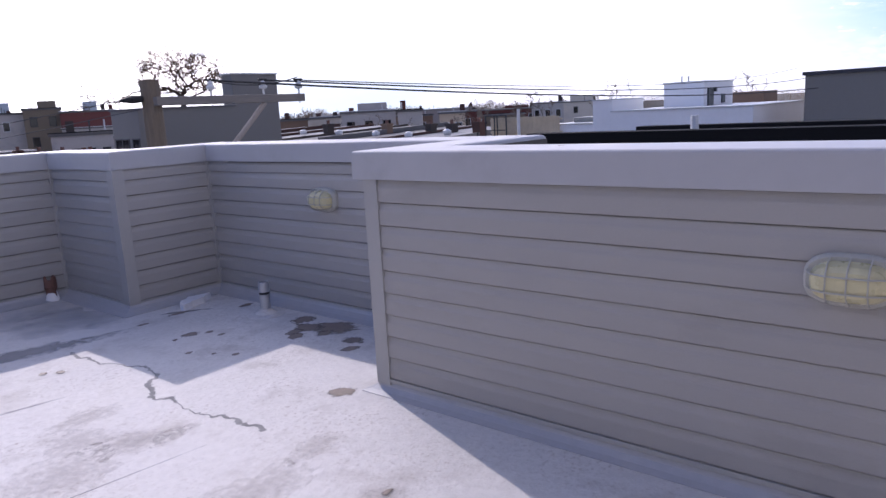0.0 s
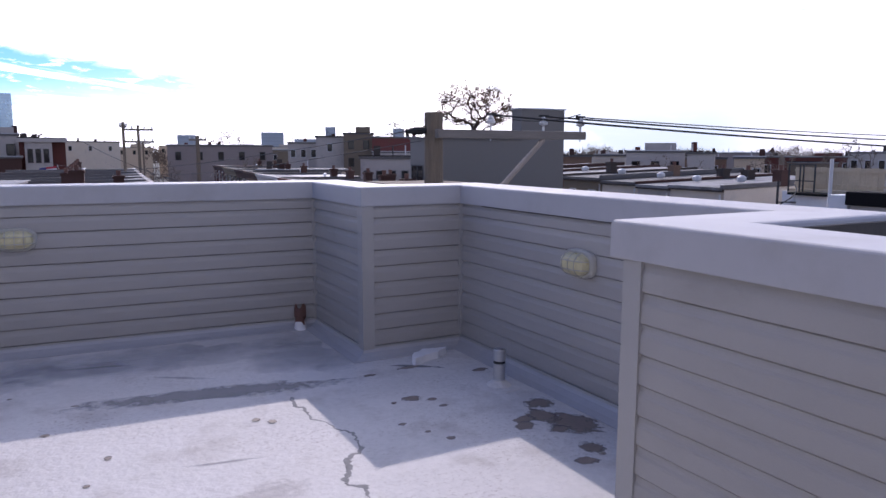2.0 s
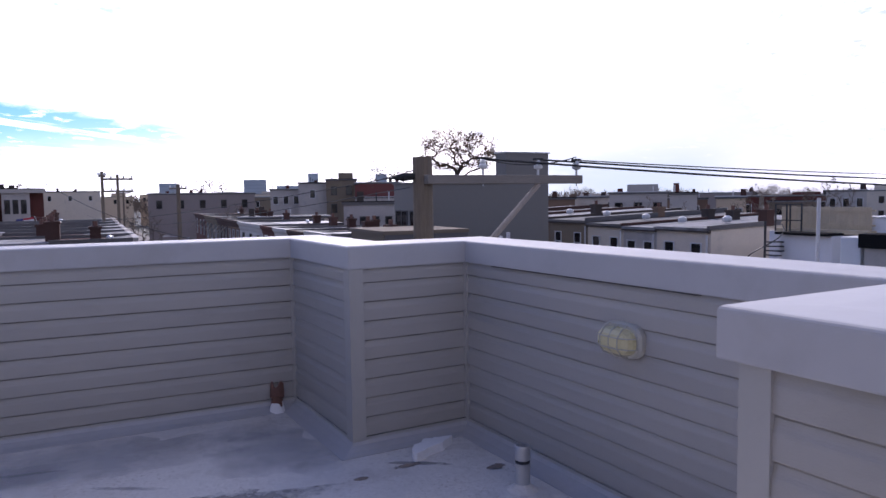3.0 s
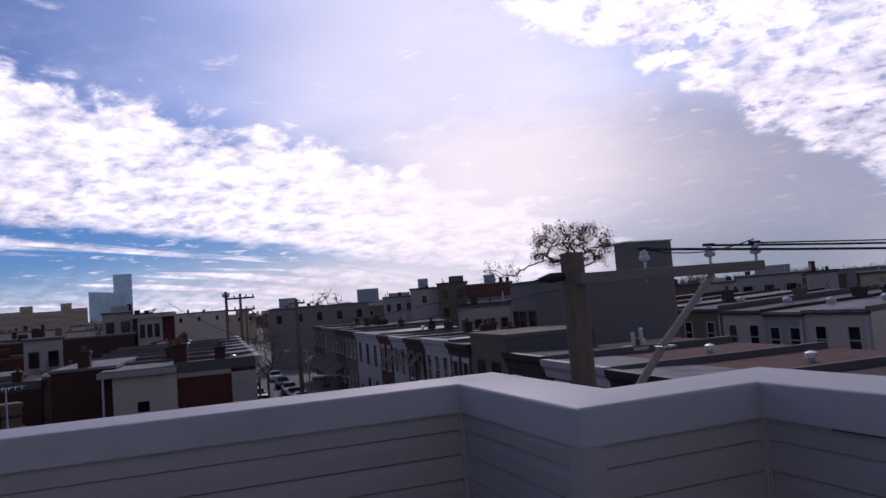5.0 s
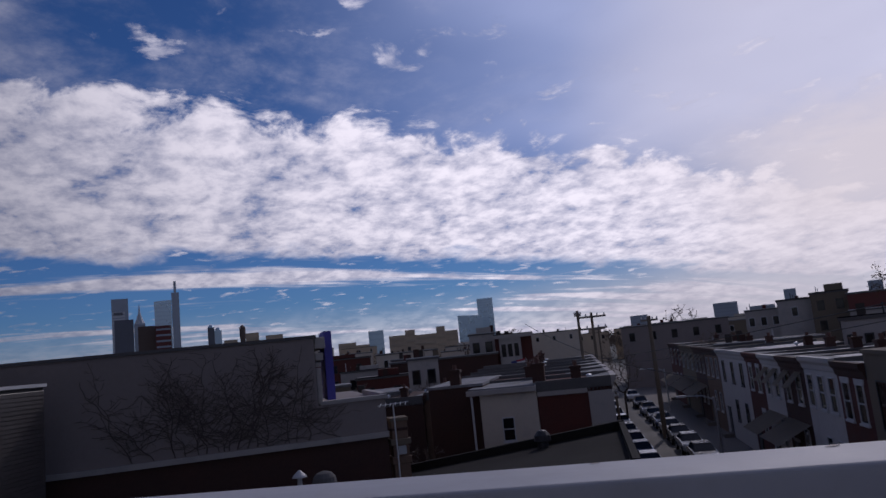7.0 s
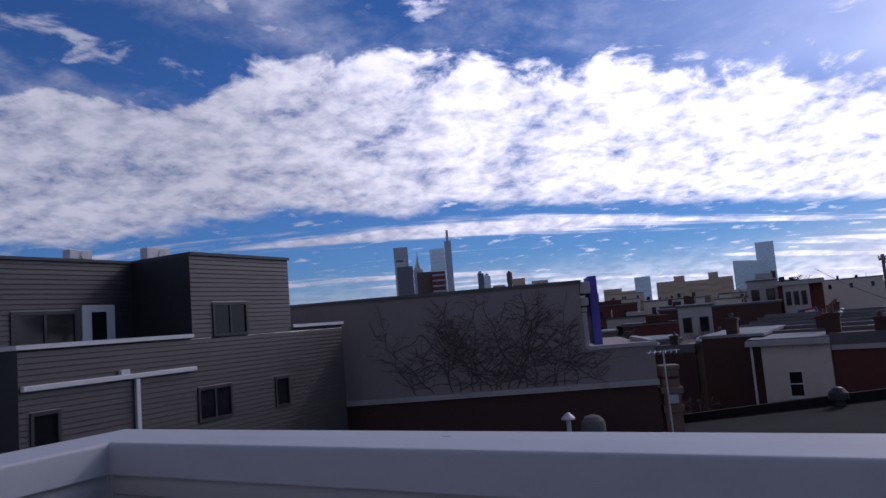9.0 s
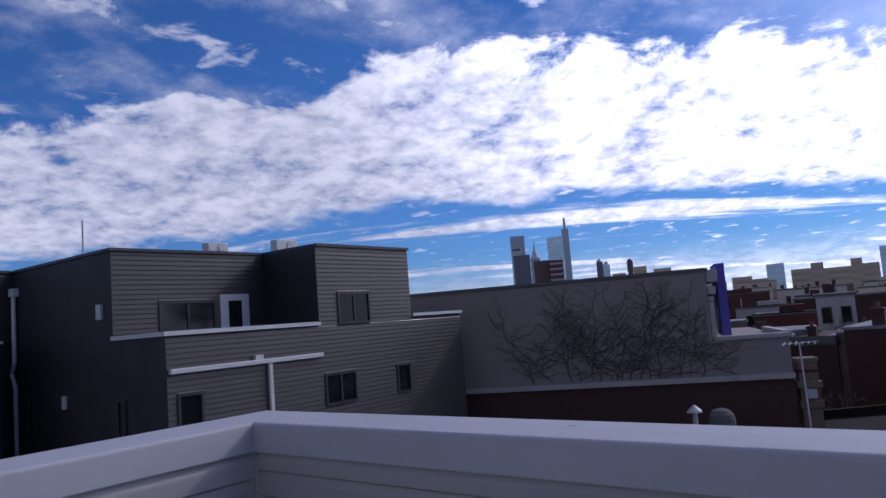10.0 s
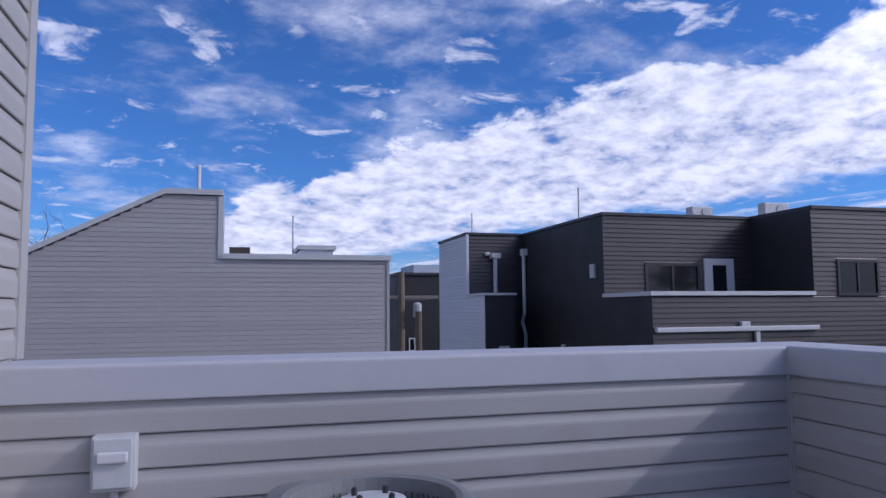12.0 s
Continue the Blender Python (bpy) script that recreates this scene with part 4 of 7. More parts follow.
# side details
mY = face_matrix((-17.5, Y0), (-27.0, Y0))
for u_, z_, w_, h_ in ((3.2, 2.25, 0.28, 0.45), (5.55, -0.4, 0.2, 0.4)):
    part("wall_vent", box(u_, 0, z_, u_ + w_, 0.09, z_ + h_, 0.01), BOX_GREY, dark, m=mY)
window(dark, mY, 2.05, 2.5, -1.5, -0.1, FRAME_BLACK, 0, None, 0.06)
window(dark, mY, 7.8, 8.2, -1.3, 0.0, FRAME_BLACK, 0, None, 0.06)
pipe = part("downpipe", tube([(-26.5, Y0 - 0.12, 3.5), (-26.5, Y0 - 0.12, 1.1), (-26.75, Y0 - 0.12, 0.75), (-26.45, Y0 - 0.12, 0.3), (-26.45, Y0 - 0.12, GROUND)], 0.075, 8), WHITE_TRIM, dark, "white downpipe with an offset")
part("hopper", box(-26.68, Y0 - 0.22, 3.4, -26.34, Y0, 3.68, 0.02), WHITE_TRIM, pipe)
part("antenna", tube([(-22.4, Y0 + 0.3, 4.3), (-22.4, Y0 + 0.3, 5.5)], 0.03, 6), WHITE_TRIM, dark)
# pale wing
wing = thing("pale_wing", "pale grey lap-sided wing with a dark upper side", "house")
part("wall", box(-31.0, 12.1, GROUND, -26.93, Y0 - 0.005, 4.26), DARK_WALL, wing)
part("wall", box(-26.93, 12.1, GROUND, -24.85, 13.25, 1.78), DARK_WALL, wing)
siding(wing, (-26.93, 12.07), (-31.0, 12.07), -2.5, 4.26, 0.14, WHITE_SIDING, depth=0.03)
siding(wing, (-24.85, 12.07), (-26.93, 12.07), -2.5, 1.78, 0.14, WHITE_SIDING, depth=0.03)
siding(wing, (-26.93, Y0 - 0.01), (-26.93, 12.1), 1.85, 4.26, DC, DARK_SIDING, depth=0.03)
part("ledge", box(-27.0, 12.0, 1.78, -24.75, 13.3, 1.87), BOX_GREY, wing)
part("coping", box(-31.05, 12.0, 4.26, -26.86, Y0 - 0.07, 4.35), DARK_COPE, wing)
part("corner_trim", box(-26.98, 12.02, 1.87, -26.86, 12.12, 4.26), WHITE_SIDING, wing)
vp_ = part("vent_stack", tube([(-26.75, 13.2, 1.87), (-26.75, 13.2, 3.3)], 0.085, 8), WHITE_TRIM, wing)
part("cap", box(-26.9, 13.0, 3.3, -26.6, 13.4, 3.5, 0.02), WHITE_TRIM, vp_)
part("bracket", box(-26.9, 12.80, 3.42, -26.7, 12.96, 3.55, 0.02), WHITE_TRIM, vp_)
part("window", box(-24.86, 12.6, -0.6, -24.80, 13.0, -0.1), WHITE_TRIM, wing)
part("antenna", tube([(-26.95, 12.3, 4.3), (-26.95, 12.3, 5.15)], 0.025, 6), WHITE_TRIM, wing)


def roof_ac(m, w=0.95, h=0.62):
    ac = thing("roof_air_conditioner", "pale outdoor air conditioner on the dark house roof", "air conditioner", m, "units on the dark house roof")
    part("body", box(0, 0, 0.06, w, 0.36, h, 0.02), WHITE_TRIM, ac)
    ring = lathe([(h * 0.36, 0.0), (h * 0.36, 0.03), (h * 0.3, 0.03)], 20)
    bmesh.ops.transform(ring, matrix=pose(w * 0.36, 0.36, h * 0.52, -90), verts=ring.verts)
    part("fan_guard", ring, BOX_GREY, ac)
    part("foot", box(0.1, 0.02, 0, 0.18, 0.34, 0.06), AC_DARK, ac)
    part("foot", box(w - 0.18, 0.02, 0, w - 0.1, 0.34, 0.06), AC_DARK, ac)
    return ac


ac_a = roof_ac(face_matrix((-20.9, 18.85), (-20.9, 17.0), 4.33), 0.8, 0.36)
copy_thing(ac_a, Matrix.Translation((-20.6, 21.75, 4.33)) @ Matrix.Rotation(radians(-90), 4, "Z") @ Matrix.Diagonal((1.25, 1, 1.5, 1)))

# ---- grey gabled house beyond the yard ----
gx = -17.5
grey = thing("grey_house", "pale grey lap-sided house wall with a stepped sloping roofline", "house")
part("wall", box(gx - 9, -1.6, GROUND, gx - 0.01, 6.9, 2.50), GREY_SIDING, grey)
bm = bmesh.new()
outline = [(-1.3, 2.50), (1.63, 4.0), (2.87, 4.0), (2.87, 2.50)]
va = [[bm.verts.new((x, y, z)) for y, z in outline] for x in (gx - 3.2, gx - 0.01)]
for k in range(4):
    bm.faces.new((va[0][k], va[0][(k + 1) % 4], va[1][(k + 1) % 4], va[1][k]))
bm.faces.new(va[0])
bm.faces.new(va[1])
part("stair_house", bm, GREY_SIDING, grey)


def grey_limits(z):
    hi_y = 6.9 if z < 2.5 else 2.87
    lo_y = -1.6 if z < 2.5 else -1.3 + (z - 2.5) / 1.5 * 2.93
    return 6.9 - hi_y, 6.9 - lo_y


siding(grey, (gx, 6.9), (gx, -1.6), -2.2, 4.0, 0.115, GREY_SIDING, depth=0.010, limits=grey_limits)
part("corner_trim", box(gx - 0.02, 6.87, -2.5, gx + 0.03, 6.94, 2.5), GREY_SIDING, grey)
part("corner_trim", box(gx - 0.02, 2.79, 2.5, gx + 0.03, 2.91, 4.0), BOX_GREY, grey)
cp = [(6.98, 2.50), (2.90, 2.50), (2.90, 4.02), (1.60, 4.02), (-1.65, 2.36)]
for i, ((ya, za), (yb, zb)) in enumerate(zip(cp, cp[1:])):
    if abs(ya - yb) < 0.01:
        continue
    bm = bmesh.new()
    q4 = [bm.verts.new((x, y, z)) for x in (gx - 0.3, gx + 0.07) for y, z in ((ya, za), (yb, zb), (yb, zb + 0.13), (ya, za + 0.13))]
    for f in ((0, 1, 2, 3), (7, 6, 5, 4), (0, 4, 5, 1), (1, 5, 6, 2), (2, 6, 7, 3), (3, 7, 4, 0)):
        bm.faces.new([q4[k] for k in f])
    part("coping", bm, BOX_GREY, grey)
part("vent_pipe", tube([(gx - 0.6, 2.3, 4.1), (gx - 0.6, 2.3, 4.85)], 0.05, 8), WHITE_TRIM, grey)
hut = thing("roof_hut", "small pale roof hut with a sloped side", "roof hut")
bm = bmesh.new()
va = [[bm.verts.new((x, y, z)) for y, z in ((4.6, 2.6), (5.4, 3.45), (6.55, 3.45), (6.55, 2.6))] for x in (-27.5, -25.6)]
for k in range(4):
    bm.faces.new((va[0][k], va[0][(k + 1) % 4], va[1][(k + 1) % 4], va[1][k]))
bm.faces.new(va[0])
bm.faces.new(va[1])
part("wall", bm, WHITE_SIDING, hut)
part("roof_edge", box(-27.6, 5.3, 3.45, -25.5, 6.65, 3.6), BOX_GREY, hut)
part("mast", tube([(-26, 5.15, 3.0), (-26, 5.15, 4.7)], 0.035, 6), WHITE_TRIM, hut)
hut2 = part("roof_hut", box(-27.5, 2.95, 2.4, -25.6, 3.65, 3.5), EAVE_BROWN)
tagged(hut2, "small brown roof hut behind the grey house", "roof hut")
farb = thing("far_dark_house", "dark house at the end of the alley", "house")
part("wall", box(-52, 12.5, GROUND, -42, 20.5, 3.4), DARK_WALL, farb)
part("coping", box(-52.1, 12.4, 3.4, -41.9, 20.6, 3.55), DARK_COPE, farb)
part("roof_box", box(-50, 14.5, 3.55, -46, 17.5, 4.3), HAZE_BLUE, farb)
window(farb, face_matrix((-42, 20.5), (-42, 12.5)), 4.5, 4.9, -1.2, -0.4, WHITE_TRIM, 0)
window(farb, face_matrix((-42, 20.5), (-42, 12.5)), 6.9, 7.3, -1.2, -0.4, WHITE_TRIM, 0)

# ---- long stucco wall with bare vines ----
IA, IB = (-20.7, 28.87), (-8.88, 33.43)
ivy_b = thing("stucco_house", "long grey stucco party wall over dark brick", "house")
dvec = Vector((IB[0] - IA[0], IB[1] - IA[1])).normalized()
mI = Matrix(((-dvec.x, dvec.y, 0, IB[0]), (-dvec.y, -dvec.x, 0, IB[1]), (0, 0, 1, 0), (0, 0, 0, 1)))  # x back along the wall, y towards the deck
Ltop = 15.5
part("wall", box(0, -12, -1.77, Ltop, 0, 2.62), STUCCO, ivy_b, m=mI)
part("wall", box(-2.85, -12, -1.77, 0, -0.004, -0.24), STUCCO, ivy_b, m=mI)
part("base_wall", box(-2.85, -12, GROUND, Ltop, -0.06, -1.77), BRICK_DARK, ivy_b, "dark brick lower wall", m=mI)
part("ledge", box(-2.9, -0.2, -1.88, Ltop, 0.1, -1.66), WHITE_WALL, ivy_b, m=mI)
part("coping", box(-0.1, -0.4, 2.62, Ltop, 0.08, 2.75), ROOF_GREY, ivy_b, m=mI)
part("roof", box(0, -12, 2.57, Ltop, -0.4, 2.66), ROOF_SILVER, ivy_b, m=mI)
part("parapet", box(-2.95, -0.3, -0.24, -0.1, 0.09, -0.08), WHITE_WALL, ivy_b, m=mI)
part("parapet", box(-3.0, -6, -0.24, -2.7, -0.3, -0.02), WHITE_WALL, ivy_b, m=mI)
corn = part("cornice", box(-0.48, -6, 2.15, -0.02, -0.15, 2.66, 0.04), WHITE_WALL, ivy_b, "white moulded cornice", m=mI)
part("moulding", box(-0.36, -6, 1.65, -0.02, -0.2, 1.98, 0.03), WHITE_WALL, corn)
part("moulding", box(-0.26, -6, 1.38, -0.02, -0.25, 1.56, 0.03), WHITE_WALL, corn)
part("pilaster", box(-0.22, -0.6, -0.2, -0.02, -0.1, 1.35), WHITE_WALL, ivy_b, m=mI)
part("side_panel", box(-0.85, -3.4, -0.1, -0.5, -0.9, 2.92), PURPLE, ivy_b, "blue-purple painted side", m=mI)

rnd = random.Random(11)
vine = thing("climbing_vine", "bare winter vine spreading over the stucco wall", "vine", mI @ Matrix.Translation((0, 0.005, 0)))
vines = None


def stem(x, z, ang, r, left_, depth_):
    """A crooked stem that clings to the wall and throws side shoots, mostly level ones."""
    pts, rad = [(x, 0.02, z)], [r]
    lean = ang
    while left_ > 0:
        step = rnd.uniform(0.09, 0.2)
        ang += rnd.gauss(0, 0.30) + (lean - ang) * 0.35
        x, z = x + math.sin(ang) * step, z + math.cos(ang) * step
        if not (-2.6 < x < 12.0) or z > (2.5 if x > 0.1 else -0.3) or z < -1.64:
            break
        left_ -= step
        r = max(0.007, r * 0.968)
        pts.append((x, 0.02 + rnd.uniform(0, 0.02), z))
        rad.append(r)
        if depth_ < 3 and rnd.random() < (0.46, 0.34, 0.2)[depth_]:
            stem(x, z, rnd.choice((-1, 1)) * rnd.uniform(0.45, 1.5), r * rnd.uniform(0.5, 0.75), left_ * rnd.uniform(0.3, 0.75), depth_ + 1)
    if len(pts) > 1:
        add_tube(vines, pts, rad, 4, False)


for x in (0.5, 1.0, 1.3, 1.5, 2.2, 2.6, 3.0, 3.4, 3.7, 3.9, 4.1, 4.6, 4.9, 5.4, 5.8, 6.6, 7.4):
    vines = bmesh.new()
    stem(x, -1.62, rnd.uniform(-0.25, 0.25) + (0.3 if x > 6 else 0), rnd.uniform(0.020, 0.036), rnd.uniform(3.8, 5.2), 0)
    part("stem", vines, VINE, vine)
for x in (-0.8, -1.8):
    vines = bmesh.new()
    stem(x, -1.62, 0.9, 0.02, 2.2, 1)
    part("stem", vines, VINE, vine)
pier = thing("brick_pier", "crumbling brick pier with pale blocks at the wall end", "pier", mI)
part("shaft", box(-3.75, -0.9, GROUND, -3.05, -0.1, -1.2), BRICK_BROWN, pier)
for z0_, z1_, o, b_ in ((-2.3, -2.05, 0.10, TAN_STUCCO), (-3.1, -2.8, 0.07, BRICK_BROWN), (-1.3, -1.14, 0.05, TAN_STUCCO), (-1.7, -1.58, 0.03, BRICK_DARK)):
    part("block", box(-3.75 - o, -0.9 - o, z0_, -3.05 + o, -0.1 + o, z1_, 0.02), b_, pier)
part("meter_box", box(-3.6, -0.1, -2.7, -3.25, 0.08, -2.35, 0.02), BOX_GREY, pier)
aerial = thing("tv_aerial", "old pale rooftop aerial with cross bars", "aerial", pose(-5.4, 32.0, 0, 0, 0, 8))
part("mast", tube([(0.1, 0.05, GROUND), (0, 0, -0.36)], 0.03, 6), WHITE_TRIM, aerial)
part("boom", tube([(-0.62, 0, -0.40), (0.62, 0.1, -0.34)], 0.022, 6), WHITE_TRIM, aerial)
for k in range(6):
    part("bar", tube([(-0.5 + k * 0.2, -0.45 + 0.04 * k, -0.42), (-0.5 + k * 0.2, 0.45 - 0.04 * k, -0.34)], 0.014, 5), WHITE_TRIM, aerial)
flue = thing("roof_flue", "white mushroom flue cap beyond the parapet", "flue", pose(-8.7, 29.8, -2.78))
part("pipe", lathe([(0.09, -1.2), (0.09, 0.25)], 12), WHITE_TRIM, flue)
part("cap", lathe([(0.27, 0.22), (0.25, 0.28), (0.06, 0.46), (0.02, 0.48)], 14), WHITE_TRIM, flue)
skyl = part("roof_skylight", lathe([(0.55, -1.0), (0.55, -0.1), (0.5, 0.1), (0.35, 0.28), (0.12, 0.36)], 18), ROOF_GREY, m=pose(-7.95, 30.4, -2.8) @ Matrix.Diagonal((0.85, 0.85, 0.85, 1)))
tagged(skyl, "grey domed skylight on a low roof", "skylight")
lowroof = thing("low_house", "low house with a dark tar roof", "house")
part("wall", box(-13, 24, GROUND, -6.4, 31.0, -3.6), BRICK_DARK, lowroof)
part("roof", box(-13.1, 23.9, -3.6, -6.3, 31.1, -3.48), ROOF_BLACK, lowroof)


# ---- rows of houses ----
def chimney(parent, x, y, z0, z1, w=0.55, mat=BRICK_DARK):
    c = part("chimney", box(x - w / 2, y - w / 2, z0, x + w / 2, y + w / 2, z1), mat, parent)
    part("chimney_cap", box(x - w / 2 - 0.06, y - w / 2 - 0.06, z1 - 0.16, x + w / 2 + 0.06, y + w / 2 + 0.06, z1 - 0.02), mat, c)
    part("flue_pot", lathe([(0.12, 0), (0.13, 0.3), (0.09, 0.3)], 10), RUST, c, m=pose(x, y, z1 - 0.02))
    return c


def row_house(x0, y0, x1, y1, zt, wall, roof, label, front="-x", style="flat", cornice=WHITE_TRIM, tilt=0.35, m=ST, chim=True, lintel=None, storeys=2, group="", trim=WHITE_TRIM,
              awning=None, end_wall=None):
    """A two-storey row house in plan coordinates of m, front towards -x, +x or -y, the roof falling away to the back."""
    h = thing("row_house", label, "house", m, group)
    part("wall", box(x0, y0, GROUND, x1, y1, zt), wall, h)
    if end_wall:
        part("end_wall", box(x0 + 0.02, y0 - 0.03, GROUND, x1 - 0.02, y0, zt - 0.05), end_wall, h)
    bm = bmesh.new()
    hi = zt + 0.12
    za = [hi, hi, hi - tilt, hi - tilt]
    if front == "-x":
        c4 = [(x0, y0), (x0, y1), (x1, y1), (x1, y0)]
    elif front == "+x":
        c4 = [(x1, y1), (x1, y0), (x0, y0), (x0, y1)]
    else:
        c4 = [(x1, y0), (x0, y0), (x0, y1), (x1, y1)]
    top = [bm.verts.new((x, y, z)) for (x, y), z in zip(c4, za)]
    bot = [bm.verts.new((x, y, zt - tilt - 0.2)) for x, y in c4]
    for k in range(4):
        bm.faces.new((top[k], top[(k + 1) % 4], bot[(k + 1) % 4], bot[k]))
    bm.faces.new(top)
    bm.faces.new(bot[::-1])
    part("roof", bm, roof, h)
    if front == "-x":
        a, b = (x0, y0), (x0, y1)
    elif front == "+x":
        a, b = (x1, y1), (x1, y0)
    else:
        a, b = (x1, y0), (x0, y0)
    fm = face_matrix(a, b)
    length = (Vector(b) - Vector(a)).length
    # cornice with two steps
    cn = part("cornice", sweep([(0, 0), (length, 0)], [(0, zt - 0.55), (0.08, zt - 0.5), (0.12, zt - 0.25), (0.26, zt - 0.08), (0.3, zt + 0.16), (0, zt + 0.16)]), cornice, h, m=fm)
    # party walls stand a little proud of the roof
    if front == "-y":
        part("party_wall", box(x0 - 0.12, y0, zt - 0.4, x0 + 0.12, y1, zt + 0.17), ROOF_GREY, h)
    else:
        part("party_wall", box(x0, y0 - 0.12, zt - 0.4, x1, y0 + 0.12, zt + 0.17), ROOF_GREY, h)
    n = 2 if length < 5.2 else 3
    top2 = zt - 0.8
    for s in range(storeys):
        z1_ = top2 - s * 3.1
        for k in range(n):
            c = length * (k + 0.5 + (0.03 if k == 0 else -0.03)) / n
            if s == storeys - 1 and k == n - 1:
                d_ = part("door", box(c - 0.5, 0, GROUND + 0.5, c + 0.5, 0.06, GROUND + 2.6), FRAME_BLACK, h, m=fm)
                part("door_frame", box(c - 0.6, 0, GROUND + 2.6, c + 0.6, 0.08, GROUND + 2.75), trim, d_)
                part("step", box(c - 0.7, 0.02, GROUND, c + 0.7, 0.9, GROUND + 0.48), PAVING, d_)
                continue
            sash(h, fm, c - 0.48, c + 0.48, z1_ - 1.75, z1_, trim, lintel)
            if awning and s == 0:
                bm = bmesh.new()
                w4 = [bm.verts.new(p) for p in ((c - 0.65, 0, z1_ + 0.1), (c + 0.65, 0, z1_ + 0.1), (c + 0.65, 0.85, z1_ - 0.75), (c - 0.65, 0.85, z1_ - 0.75))]
                bm.faces.new(w4)
                bmesh.ops.solidify(bm, geom=bm.faces[:], thickness=0.04)
                part("awning", bm, awning, h, "sloping metal window awning", m=fm)
    if awning:
        bm = bmesh.new()
        zp = GROUND + 3.4
        w4 = [bm.verts.new(p) for p in ((0.3, 0, zp + 0.5), (length - 0.3, 0, zp + 0.5), (length - 0.3, 1.9, zp - 0.5), (0.3, 1.9, zp - 0.5))]
        bm.faces.new(w4)
        bmesh.ops.solidify(bm, geom=bm.faces[:], thickness=0.05)
        part("porch_awning", bm, awning, h, "sloping porch awning", m=fm)
    if chim:
        chimney(h, x0 + (x1 - x0) * 0.55 if front != "-y" else x0 + 0.3, y0 + 0.3, zt - 0.4, zt + 0.85)
    rv = part("roof_vent", lathe([(0.1, 0), (0.1, 0.35), (0.2, 0.36), (0.18, 0.5), (0.04, 0.56)], 10), GALV, h, m=pose((x0 + x1) / 2 + 0.9, (y0 + y1) / 2 - 0.6, zt - tilt * 0.6))
    return h


# right-hand row along the street: nearest first
RIGHT = [(14.0, 18.6, -1.35, BRICK_DARK, ROOF_GREY, BRICK_DARK, None, "brick row house with a black cornice and grey roof", FRAME_BLACK),
         (18.6, 23.2, -1.30, BRICK, ROOF_SILVER, FRAME_BLACK, None, "brick row house with a black cornice and silver roof", FRAME_BLACK),
         (23.2, 28.2, -1.25, BRICK, ROOF_SILVER, WHITE_FRONT, None, "brick row house with white lintels and a ribbed white cornice", WHITE_TRIM),
         (28.2, 32.4, -1.15, BRICK_DARK, ROOF_GREY, FRAME_BLACK, None, "dark brick row house with a tar roof", WHITE_TRIM),
         (37.4, 41.2, -1.0, BRICK, ROOF_SILVER, BRICK_DARK, None, "red brick row house with a dark cornice", WHITE_TRIM),
         (41.2, 46.6, -0.9, WHITE_FRONT, ROOF_SILVER, WHITE_FRONT, None, "white-fronted row house with tall windows", WHITE_TRIM),
         (46.6, 51.6, -1.0, BRICK_DARK, ROOF_GREY, BRICK_DARK, AWNING, "dark brick row house with window awnings", WHITE_TRIM),
         (51.6, 56.4, -1.0, WHITE_FRONT, ROOF_SILVER, WHITE_FRONT, AWNING, "white row house with a porch awning", WHITE_TRIM),
         (56.4, 61.4, -1.0, BRICK, ROOF_SILVER, BRICK, None, "red brick row house with a plain cornice", WHITE_TRIM),
         (61.4, 73.0, -0.95, WHITE_FRONT, ROOF_SILVER, WHITE_FRONT, None, "wide white row house with a row of windows", FRAME_BLACK),
         (73.0, 81.0, -0.9, BRICK_BROWN, ROOF_GREY, BRICK_DARK, None, "brown brick row house", WHITE_TRIM),
         (81.0, 88.5, -0.85, BRICK_DARK, ROOF_GREY, BRICK_DARK, AWNING, "brick row house with awnings", WHITE_TRIM),
         (88.5, 100.0, -0.8, TAN_STUCCO, ROOF_GREY, TAN_STUCCO, AWNING, "tan row house with striped awnings", WHITE_TRIM),
         (100.0, 112.0, -0.7, BRICK, ROOF_GREY, BRICK_DARK, AWNING, "brick corner row house with awnings", WHITE_TRIM)]
for y0, y1, zt, wall, roof, cor, awn, lab, trm in RIGHT:
    row_house(11.5, y0, 20.0 if y0 < 30 or y0 > 44 else 15.8, y1, zt, wall, roof, lab, "-x", cornice=cor, awning=awn, lintel=WHITE_TRIM if wall is BRICK else None,
              group="row on the far side of the street", trim=trm, chim=y0 > 36)
tanb = thing("tan_house", "plain tan stucco house with a flat parapet", "house", ST)
part("wall", box(11.5, 32.4, GROUND, 15.9, 37.4, -0.42), TAN_STUCCO, tanb)
part("side_wall", box(11.52, 32.36, GROUND, 15.9, 32.4, -0.44), ROOF_GREY, tanb, "grey rendered side wall")
part("parapet", box(11.42, 32.32, -0.42, 15.95, 37.46, -0.25), TAN_STUCCO, tanb)
fm = face_matrix((11.5, 32.4), (11.5, 37.4))
for u_ in (0.9, 2.9):
    window(tanb, fm, u_, u_ + 1.1, -3.6, -1.5, FRAME_BLACK, 0)
    window(tanb, fm, u_, u_ + 1.1, -7.0, -5.0, FRAME_BLACK, 0)
part("roof", box(15.95, 32.4, -2.2, 20.0, 37.4, -1.55), ROOF_BLACK, tanb)

